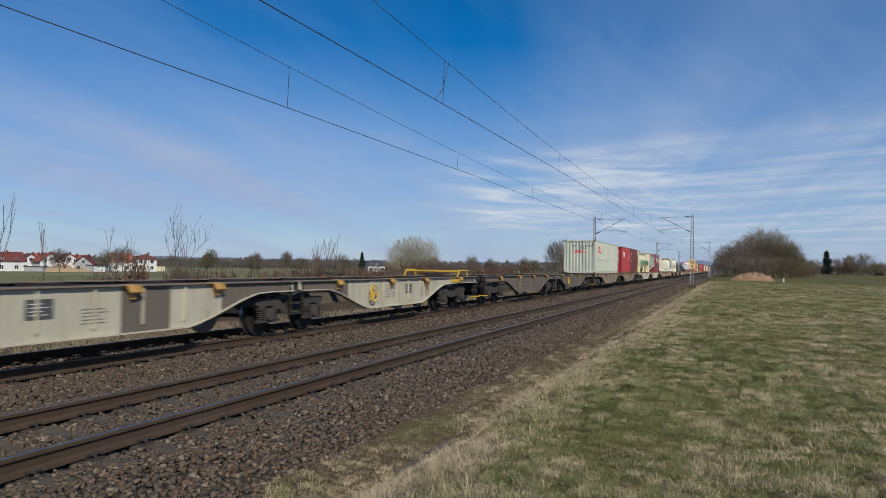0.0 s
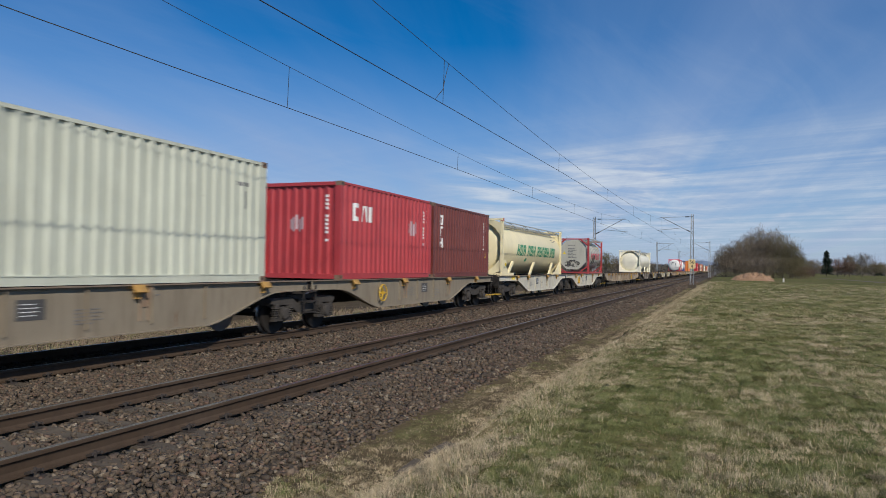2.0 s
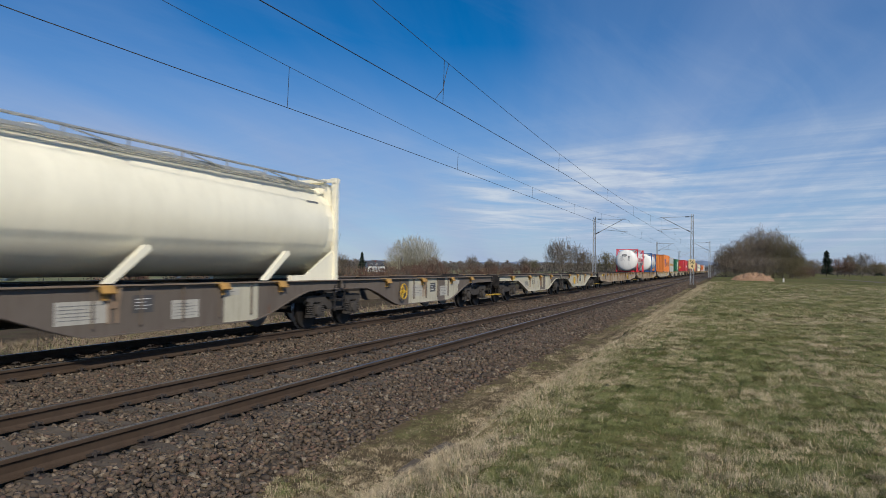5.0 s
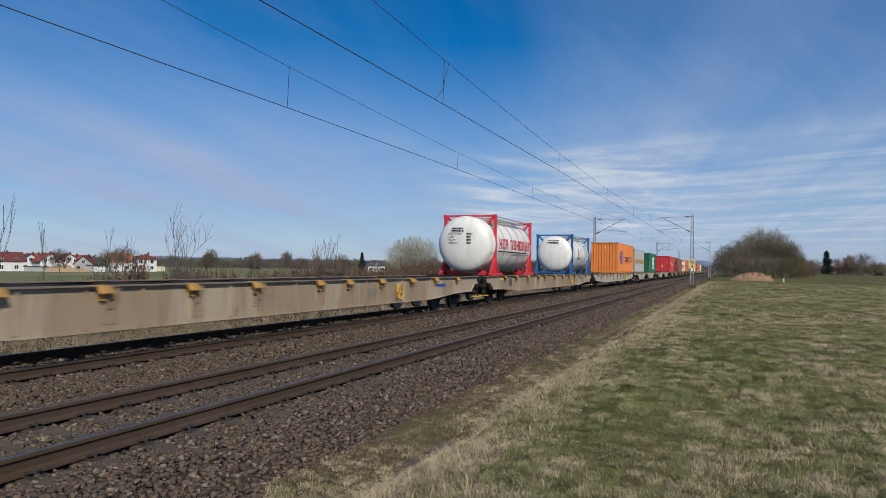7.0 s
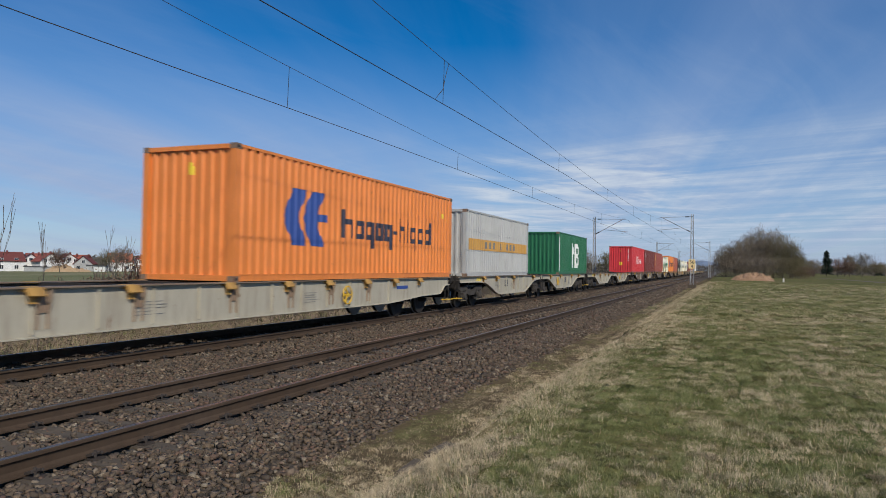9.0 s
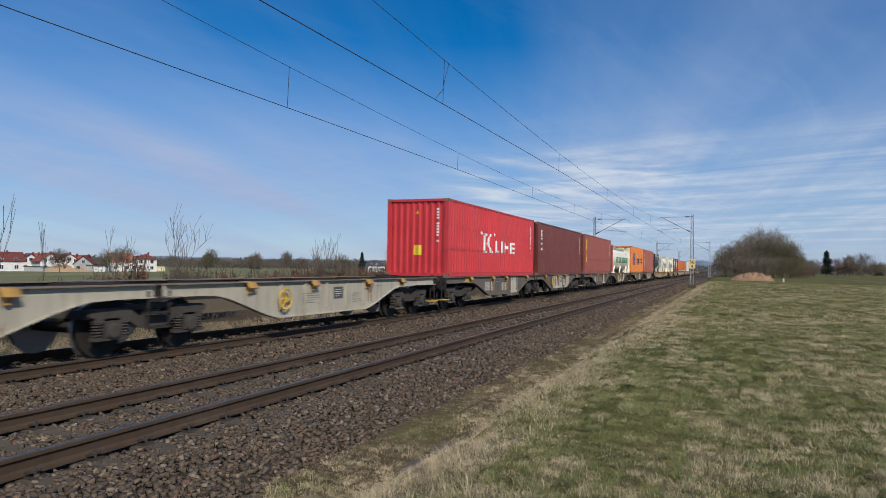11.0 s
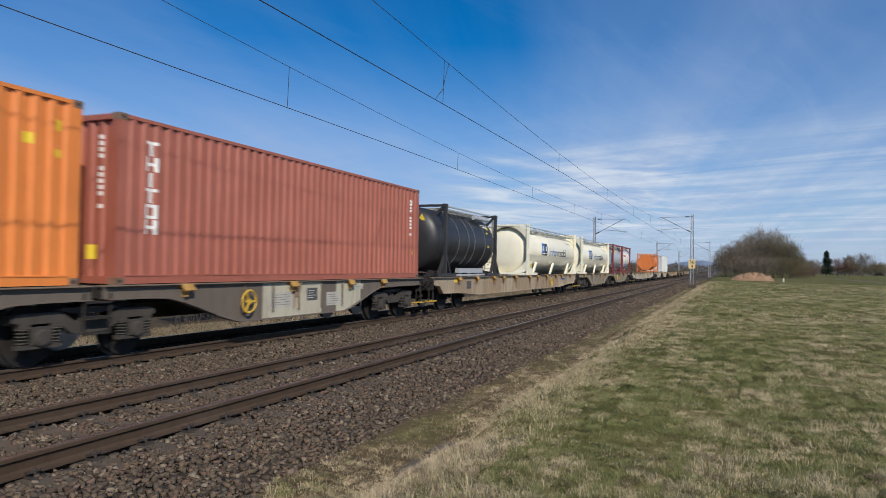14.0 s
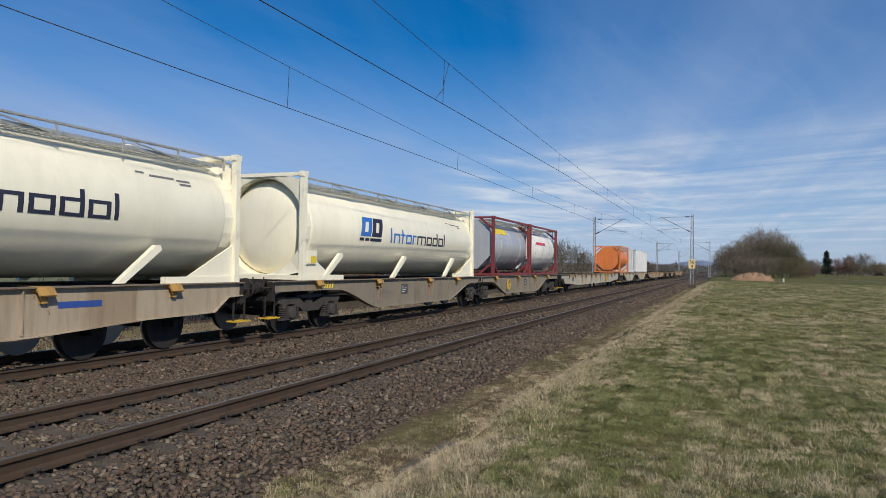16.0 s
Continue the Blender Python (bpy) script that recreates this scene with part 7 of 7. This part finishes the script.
def far_woods():
    """A low dark belt of woods along the horizon, too far to tell its trees apart."""
    rnd = random.Random(9)
    segs = []
    for b0, b1, dist, hi in ((-60, -20, 620, 9.5), (-60, -8, 760, 12.0), (-14, -4, 520, 9.0), (-8, 4, 900, 12.0), (4, 16, 520, 6.5), (6, 16, 800, 9.5)):
        n = int((b1 - b0) * 26)
        for k in range(n):
            b = b0 + (b1 - b0) * (k + rnd.random()) / n
            d = dist * rnd.uniform(0.94, 1.06)
            p = spot(b, d)
            h = hi * (0.45 + 0.7 * noise.noise(Vector((b * 1.3, dist, 0))) ** 2 + rnd.random() * 0.40)
            for j in range(16):
                a, e = rnd.uniform(0, 6.283), rnd.random() ** 0.6
                q = h * 0.42 * math.sqrt(max(0.05, 1 - (2 * e - 0.9) ** 2)) * rnd.uniform(0.3, 1.0)
                c = Vector((p.x + q * math.cos(a), p.y + q * math.sin(a), p.z + h * (0.05 + 0.90 * e)))
                v = Vector((math.cos(a) * 0.6 + rnd.uniform(-0.5, 0.5), math.sin(a) * 0.6, rnd.uniform(-0.2, 1.0))) * h * 0.16
                segs.append((*(c - v), *(c + v), 0.34, 0.08))
    tagged(new("far_woods", tri_soup("far_woods", *twig_cloud(segs), [M_TWIG_FAR])), "belt of leafless woods along the horizon", "woods", kind="stuff")


far_woods()


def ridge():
    """Wooded hills on the skyline, their blue-grey base colour carrying distance haze."""
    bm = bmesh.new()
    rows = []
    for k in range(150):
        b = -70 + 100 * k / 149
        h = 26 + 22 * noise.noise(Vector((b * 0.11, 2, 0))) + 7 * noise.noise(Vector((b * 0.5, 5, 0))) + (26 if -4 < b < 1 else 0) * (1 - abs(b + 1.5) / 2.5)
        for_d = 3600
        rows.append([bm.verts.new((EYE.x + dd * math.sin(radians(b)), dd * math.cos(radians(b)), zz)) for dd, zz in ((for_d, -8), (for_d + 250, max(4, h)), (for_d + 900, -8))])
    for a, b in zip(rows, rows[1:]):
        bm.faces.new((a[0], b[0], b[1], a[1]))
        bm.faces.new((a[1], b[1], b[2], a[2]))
    tagged(new("backdrop", finish(bm, "backdrop", mottled("haze_tinted_hills", [(0.3, (0.15, 0.20, 0.28)), (0.7, (0.20, 0.26, 0.35))], 0.004, bump_strength=0.0))), "wooded hills far on the skyline, coloured blue-grey for haze", "hills", kind="structure")


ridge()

# -- houses --
M_WALLS = {"white": mottled("white_render", [(0.3, (0.68, 0.67, 0.63)), (0.7, (0.78, 0.77, 0.74))], 0.4, bump_strength=0.1), "grey": mottled("grey_render", [(0.3, (0.36, 0.36, 0.35)), (0.7, (0.45, 0.45, 0.43))], 0.4, bump_strength=0.1),
           "yellow": mottled("yellow_render", [(0.3, (0.70, 0.62, 0.40)), (0.7, (0.78, 0.70, 0.48))], 0.4, bump_strength=0.1)}
M_ROOFS = {"red": mottled("red_roof_tiles", [(0.3, (0.23, 0.06, 0.042)), (0.7, (0.32, 0.085, 0.055))], 1.5), "dark": mottled("dark_red_roof_tiles", [(0.3, (0.13, 0.036, 0.032)), (0.7, (0.19, 0.05, 0.042))], 1.5),
           "orange": mottled("orange_roof_tiles", [(0.3, (0.42, 0.12, 0.06)), (0.7, (0.52, 0.17, 0.09))], 1.5), "slate": mottled("slate_roof", [(0.3, (0.05, 0.05, 0.055)), (0.7, (0.08, 0.08, 0.085))], 1.5)}
m_glass, nt_g, b_g = nodes_of("window_glass")
b_g.inputs["Base Color"].default_value, b_g.inputs["Roughness"].default_value, b_g.inputs["Specular IOR Level"].default_value = (0.03, 0.035, 0.045, 1), 0.06, 0.8


def build_house(at, turn, w, d, eaves, top, wall, roof, label, hip=False, chimney=True):
    """w across the gable, d along the ridge; turn in degrees."""
    h = thing("house", label, "house", "village houses", at=at)
    h.rotation_euler.z = radians(turn)
    bm = bmesh.new()
    if hip:
        box(bm, -w / 2, w / 2, -d / 2, d / 2, -0.3, eaves)
    else:
        prism(bm, [(-w / 2, -0.3), (w / 2, -0.3), (w / 2, eaves), (0, top - 0.15), (-w / 2, eaves)], "y", -d / 2, d / 2)
    part("wall", bm, M_WALLS[wall], h)
    bm = bmesh.new()
    o = 0.5
    if hip:
        q = min(d, w) * 0.32
        base = [bm.verts.new(p) for p in ((-w / 2 - o, -d / 2 - o, eaves - 0.1), (w / 2 + o, -d / 2 - o, eaves - 0.1), (w / 2 + o, d / 2 + o, eaves - 0.1), (-w / 2 - o, d / 2 + o, eaves - 0.1))]
        r0, r1 = bm.verts.new((0, -d / 2 + q, top)), bm.verts.new((0, d / 2 - q, top))
        for f in ((base[0], base[1], r0), (base[1], base[2], r1, r0), (base[2], base[3], r1), (base[3], base[0], r0, r1), base[::-1]):
            bm.faces.new(f)
    else:
        k = (top - eaves) / (w / 2)
        for s in (-1, 1):
            prism(bm, [(0, top), (0, top + 0.22), (s * (w / 2 + o), eaves - o * k + 0.22), (s * (w / 2 + o), eaves - o * k)], "y", -d / 2 - o, d / 2 + o)
    roof_ob = part("roof", bm, M_ROOFS[roof], h)
    if chimney:
        bm = bmesh.new()
        box(bm, 0.8, 1.4, -0.4, 0.2, top - 1.2, top + 0.7)
        part("chimney", bm, M_ROOFS["dark"], roof_ob)

    def window(x, y, z, ww, hh, face):
        bm, gl = bmesh.new(), bmesh.new()
        if face == "y":
            for a, b, c, e in ((x - ww / 2 - 0.08, x + ww / 2 + 0.08, z - 0.08, z), (x - ww / 2 - 0.08, x + ww / 2 + 0.08, z + hh, z + hh + 0.08), (x - ww / 2 - 0.08, x - ww / 2, z, z + hh), (x + ww / 2, x + ww / 2 + 0.08, z, z + hh), (x - 0.04, x + 0.04, z, z + hh)):
                box(bm, a, b, y - 0.07, y + 0.03, c, e)
            box(gl, x - ww / 2, x + ww / 2, y - 0.03, y + 0.02, z, z + hh)
        else:
            for a, b, c, e in ((y - ww / 2 - 0.08, y + ww / 2 + 0.08, z - 0.08, z), (y - ww / 2 - 0.08, y + ww / 2 + 0.08, z + hh, z + hh + 0.08), (y - ww / 2 - 0.08, y - ww / 2, z, z + hh), (y + ww / 2, y + ww / 2 + 0.08, z, z + hh), (y - 0.04, y + 0.04, z, z + hh)):
                box(bm, x - 0.03, x + 0.07, a, b, c, e)
            box(gl, x - 0.02, x + 0.03, y - ww / 2, y + ww / 2, z, z + hh)
        win = part("window", bm, M_WALLS["white"], h)
        part("pane", gl, m_glass, win)
    for z in (0.9, 3.4) if eaves > 3.6 else (0.9,):
        for x in (-w * 0.27, w * 0.27):
            window(x, -d / 2, z, 1.2, 1.3, "y")
        n = max(2, int(d / 3.2))
        for k in range(n):
            window(w / 2, -d / 2 + d * (k + 0.5) / n, z, 1.2, 1.3, "x")
    if not hip:
        window(0, -d / 2, eaves + 0.2, 1.1, 1.1, "y")
    return h


for px, d, turn, w, dp, e, t, wall, roof, hip, label in (
        (-53.54, 236, -25, 8.5, 10.5, 3.4, 6.6, "white", "dark", False, "white rendered house with a dark red tiled roof"),
        (-52.15, 246, 58, 7.0, 9.0, 3.2, 6.3, "white", "dark", False, "white rendered gabled house with dark red roof"),
        (-51.62, 262, -30, 8.0, 9.5, 3.6, 6.6, "white", "red", False, "white rendered house with a red tiled roof"),
        (-51.08, 240, 70, 7.6, 9.0, 3.4, 6.6, "white", "red", False, "white gabled house with bright red tiled roof"),
        (-49.85, 250, 62, 8.0, 10.0, 3.4, 6.6, "white", "dark", False, "white gabled house with a dark red roof"),
        (-49.13, 258, -62, 7.5, 9.5, 3.2, 6.2, "white", "red", False, "white house with a red tiled roof"),
        (-48.65, 246, 36, 6.6, 8.0, 2.6, 5.8, "grey", "dark", False, "grey gabled house with a dark red roof"),
        (-46.38, 250, -36, 8.6, 9.4, 3.6, 7.0, "white", "orange", False, "white house with a wide orange tiled roof"),
        (-44.65, 252, 50, 8.0, 8.6, 4.6, 7.2, "white", "dark", True, "white two-storey house with a dark red hipped roof"),
        (-45.15, 262, 40, 5.0, 6.0, 4.6, 6.4, "yellow", "red", False, "pale yellow house with a red roof"),
        (-27.28, 420, -50, 9.0, 11.0, 3.2, 6.0, "white", "slate", False, "white farmhouse with a dark roof in the fields")):
    build_house(spot(px, d * (1.27 if d < 400 else 1.0)), turn, w, dp * 0.9, e + 0.5, t + 0.2, wall, roof, label, hip)


def build_shed(at, turn, w, d, h, mat, label, name="shed"):
    s = thing(name, label, "shed", "sheds and fences", at=at)
    s.rotation_euler.z = radians(turn)
    bm = bmesh.new()
    box(bm, -w / 2, w / 2, -d / 2, d / 2, -0.2, h)
    part("wall", bm, mat, s)
    bm = bmesh.new()
    prism(bm, [(-w / 2 - 0.2, h), (w / 2 + 0.2, h), (w / 2 + 0.2, h + 0.15), (-w / 2 - 0.2, h + 0.4)], "y", -d / 2 - 0.2, d / 2 + 0.2)
    part("roof", bm, M_ROOFS["slate"], s)


for px, d, turn, w, dp, hh, m in ((-51.57, 232, 40, 9, 2.5, 1.6, "grey"), (-47.62, 236, 30, 4, 3, 2.0, "white"), (-48.14, 240, 40, 4, 4, 2.2, "grey"), (-47.25, 246, 40, 4, 4, 2.0, "white"), (-43.70, 262, 40, 5, 3, 2.2, "yellow")):
    build_shed(spot(px, d * 1.27), turn, w, dp, hh, M_WALLS[m], "low garden outbuilding beside the houses")


def mound(at, w, d, h, mat, label, seed, name="earth_mound"):
    bm = bmesh.new()
    n, m = 30, 16
    grid = []
    for i in range(n + 1):
        row = []
        for j in range(m + 1):
            u, v = i / n * 2 - 1, j / m * 2 - 1
            k = max(0, 1 - u * u) ** 0.7 * max(0, 1 - v * v) ** 0.8
            z = h * k * (0.75 + 0.45 * noise.noise(Vector((u * 3.1 + seed, v * 2, 1))) + 0.34 * noise.noise(Vector((u * 7 + seed, v * 5, 2)))) - 0.15
            row.append(bm.verts.new((u * w / 2, v * d / 2, z)))
        grid.append(row)
    for i in range(n):
        for j in range(m):
            bm.faces.new((grid[i][j], grid[i + 1][j], grid[i + 1][j + 1], grid[i][j + 1]))
    ob = tagged(new(name, finish(bm, name, mat)), label, "earth mound", "mounds")
    ob.location = at
    return ob


M_EARTH = mottled("reddish_earth", [(0.3, (0.27, 0.155, 0.085)), (0.7, (0.40, 0.25, 0.15))], 1.2, bump_strength=0.9, bump_dist=0.1)
M_SAND = mottled("sandy_earth", [(0.3, (0.36, 0.24, 0.13)), (0.7, (0.48, 0.34, 0.20))], 1.2, bump_strength=0.8, bump_dist=0.1)
mound(spot(1.90, 128), 6.9, 4.0, 1.75, M_EARTH, "heap of reddish-brown earth at the edge of the meadow", 3)
mound(spot(-50.10, 280), 11.5, 5.0, 2.9, M_SAND, "tall sandy earth heap in front of houses", 5).rotation_euler.z = radians(40)
mound(spot(-49.02, 285), 8.0, 4.0, 1.7, M_SAND, "low sandy earth heap in front of houses", 8).rotation_euler.z = radians(40)

# small white marker post by the grove
bm = bmesh.new()
bar(bm, (0, 0, -0.1), (0, 0, 0.42), 0.24, n=8)
bar(bm, (0, 0, 0.42), (0, 0, 0.62), 0.15, n=8)
ob = tagged(new("marker_stone", finish(bm, "marker_stone", M_WHITE)), "small white marker stone in the grass", "marker stone")
ob.location = spot(4.02, 122)

# pale farm track across the far meadow
bm = bmesh.new()
pts = [spot(b, d) for b, d in ((10.37, 150), (9.44, 165), (8.07, 190), (6.32, 230))]
prev = None
for k, p in enumerate(pts):
    q = [bm.verts.new((p.x + o, p.y + abs(o) * 0.2, ground_z(p.x + o, p.y) + 0.03)) for o in (-1.4, 1.4)]
    if prev:
        bm.faces.new((prev[0], prev[1], q[1], q[0]))
    prev = q
tagged(new("pavement", finish(bm, "pavement", M_SLEEPER)), "pale farm track across the meadow", "track", kind="structure")


# ---- thin high cloud ----
def cloud_dome():
    bm = bmesh.new()
    rings = []
    for i in range(15):
        e = radians(-1.5 + 91.0 * (i / 14) ** 1.2)
        e = min(e, radians(89))
        rings.append([bm.verts.new((4300 * math.cos(e) * math.cos(2 * math.pi * j / 48), 4300 * math.cos(e) * math.sin(2 * math.pi * j / 48), 4300 * math.sin(e))) for j in range(48)])
    for a, b in zip(rings, rings[1:]):
        for j in range(48):
            bm.faces.new((a[j], a[(j + 1) % 48], b[(j + 1) % 48], b[j]))
    bm.faces.new(rings[-1])
    m = bpy.data.materials.new("cirrus")
    m.use_nodes = True
    nt = m.node_tree
    nt.nodes.clear()
    out, mix, tr, em = (nt.nodes.new(k) for k in ("ShaderNodeOutputMaterial", "ShaderNodeMixShader", "ShaderNodeBsdfTransparent", "ShaderNodeEmission"))
    em.inputs["Color"].default_value, em.inputs["Strength"].default_value = (0.86, 0.92, 1.0, 1), 0.78
    tc, sep = nt.nodes.new("ShaderNodeTexCoord"), nt.nodes.new("ShaderNodeSeparateXYZ")
    nt.links.new(tc.outputs["Object"], sep.inputs[0])

    def math_node(op, a, b):
        n = nt.nodes.new("ShaderNodeMath")
        n.operation = op
        for s, v in zip(n.inputs, (a, b)):
            if isinstance(v, (int, float)):
                s.default_value = v
            else:
                nt.links.new(v, s)
        return n.outputs[0]
    zz = math_node("ADD", math_node("MAXIMUM", sep.outputs[2], 0.0), 380.0)
    comb = nt.nodes.new("ShaderNodeCombineXYZ")          # seen on a flat layer high above
    nt.links.new(math_node("DIVIDE", sep.outputs[0], zz), comb.inputs[0])
    nt.links.new(math_node("DIVIDE", sep.outputs[1], zz), comb.inputs[1])

    def layer(scale, turn, stretch, detail, rough, loc, lo, hi, dist=0.0):
        rot, mp, n = nt.nodes.new("ShaderNodeMapping"), nt.nodes.new("ShaderNodeMapping"), nt.nodes.new("ShaderNodeTexNoise")
        rot.inputs["Rotation"].default_value = (0, 0, radians(-turn))
        mp.inputs["Scale"].default_value, mp.inputs["Location"].default_value = stretch, loc
        n.inputs["Scale"].default_value, n.inputs["Detail"].default_value, n.inputs["Roughness"].default_value, n.inputs["Distortion"].default_value = scale, detail, rough, dist
        nt.links.new(comb.outputs[0], rot.inputs[0])
        nt.links.new(rot.outputs[0], mp.inputs[0])
        nt.links.new(mp.outputs[0], n.inputs["Vector"])
        return ramp(nt, n.outputs[0], [(lo, (0, 0, 0)), (hi, (1, 1, 1))])
    bearing = math_node("MULTIPLY", math_node("ARCTAN2", sep.outputs[0], sep.outputs[1]), 57.29578)

    def span(src, a, b, c, d):
        """Rises from a to b, falls from c to d."""
        up, down = nt.nodes.new("ShaderNodeMapRange"), nt.nodes.new("ShaderNodeMapRange")
        for n, lo, hi in ((up, a, b), (down, d, c)):
            n.interpolation_type = "SMOOTHSTEP"
            n.inputs["From Min"].default_value, n.inputs["From Max"].default_value = lo, hi
            nt.links.new(src, n.inputs[0])
        return math_node("MULTIPLY", up.outputs[0], down.outputs[0])
    broad = layer(0.40, 20, (1, 1, 1), 4, 0.5, (3.1, 1.7, 0), 0.38, 0.70)
    fan = layer(0.9, CLOUD_TURN, (0.10, 1.3, 1), 3, 0.45, (1.4, 0.7, 0), 0.40, 0.72, 0.3)
    streak = layer(1.7, CLOUD_TURN, (0.15, 1.5, 1), 7, 0.60, (0.4, 2.2, 0), 0.40, 0.78, 0.4)
    bars = layer(1.7, 163, (0.20, 1.3, 1), 7, 0.58, (2.0, 9.0, 0), 0.42, 0.72, 0.5)
    wisps = layer(2.6, CLOUD_TURN - 30, (0.30, 1.3, 1), 8, 0.62, (7.0, 4.0, 0), 0.46, 0.80, 0.7)
    flakes = layer(1.5, CLOUD_TURN - 65, (0.55, 1.2, 1), 8, 0.58, (2.0, 9.0, 0), 0.42, 0.66, 0.6)
    right = span(bearing, -24.0, -6.0, 60.0, 110.0)
    cluster = math_node("MULTIPLY", span(bearing, -25.0, -17.0, -8.0, 6.0), span(sep.outputs[2], 120.0, 260.0, 560.0, 820.0))
    bank = math_node("MULTIPLY", span(bearing, -120.0, -80.0, -34.0, -18.0), span(sep.outputs[2], 150.0, 420.0, 560.0, 1050.0))
    low = span(sep.outputs[2], 60.0, 220.0, 520.0, 1050.0)
    haze = math_node("ADD", math_node("MULTIPLY", fan, 0.24), math_node("MULTIPLY", broad, 0.10))
    haze = math_node("ADD", haze, math_node("MULTIPLY", right, math_node("MULTIPLY", fan, 0.03)))
    haze = math_node("ADD", haze, math_node("MULTIPLY", bank, math_node("ADD", math_node("MULTIPLY", fan, 0.22), 0.10)))
    dens = math_node("MULTIPLY", streak, math_node("ADD", math_node("MULTIPLY", math_node("MULTIPLY", right, low), 0.13), 0.05))
    dens = math_node("ADD", dens, math_node("MULTIPLY", wisps, math_node("ADD", math_node("MULTIPLY", right, 0.03), 0.06)))
    dens = math_node("ADD", dens, math_node("MULTIPLY", math_node("MULTIPLY", flakes, cluster), 0.42))
    dens = math_node("ADD", dens, math_node("MULTIPLY", math_node("MULTIPLY", bars, low), math_node("ADD", math_node("MULTIPLY", right, 0.27), 0.06)))
    elev = nt.nodes.new("ShaderNodeMapRange")             # the layer is seen ever more edge-on towards the horizon
    elev.inputs["From Min"].default_value, elev.inputs["From Max"].default_value = 0.0, 1300.0
    elev.inputs["To Min"].default_value, elev.inputs["To Max"].default_value = 0.62, 0.0
    nt.links.new(sep.outputs[2], elev.inputs[0])
    shape = math_node("ADD", haze, dens)
    total = math_node("MINIMUM", math_node("ADD", shape, elev.outputs[0]), 0.92)
    nt.links.new(ramp(nt, dens, [(0.0, (0.42, 0.53, 0.80)), (0.16, (0.50, 0.61, 0.83)), (0.55, (0.80, 0.88, 0.98))]), em.inputs["Color"])
    nt.links.new(total, mix.inputs[0])
    nt.links.new(tr.outputs[0], mix.inputs[1])
    nt.links.new(em.outputs[0], mix.inputs[2])
    nt.links.new(mix.outputs[0], out.inputs[0])
    tagged(new("sky_backdrop", finish(bm, "sky_backdrop", m)), "thin streaky cirrus over a blue sky", "sky", kind="structure")


CLOUD_TURN = 104
cloud_dome()


# concrete cable-trough lids showing at the foot of the bank
lid_bm = bmesh.new()
prism(lid_bm, [(-0.20, -0.22), (0.20, -0.26), (0.20, -0.19), (0.17, -0.17), (-0.17, -0.14), (-0.20, -0.16)], "y", -0.24, 0.24)
lid_me = finish(lid_bm, "trough_lid", M_SLEEPER, bevel=0.012)
for k, (yy, turn) in enumerate(((6.3, 3), (7.05, -4))):
    lid = tagged(new("trough_lid", lid_me), "weathered concrete cable-trough lid in the grass", "trough lid", "cable trough")
    lid.location, lid.rotation_euler = (7.74, yy, -0.19), (0, 0, radians(turn))


motions()
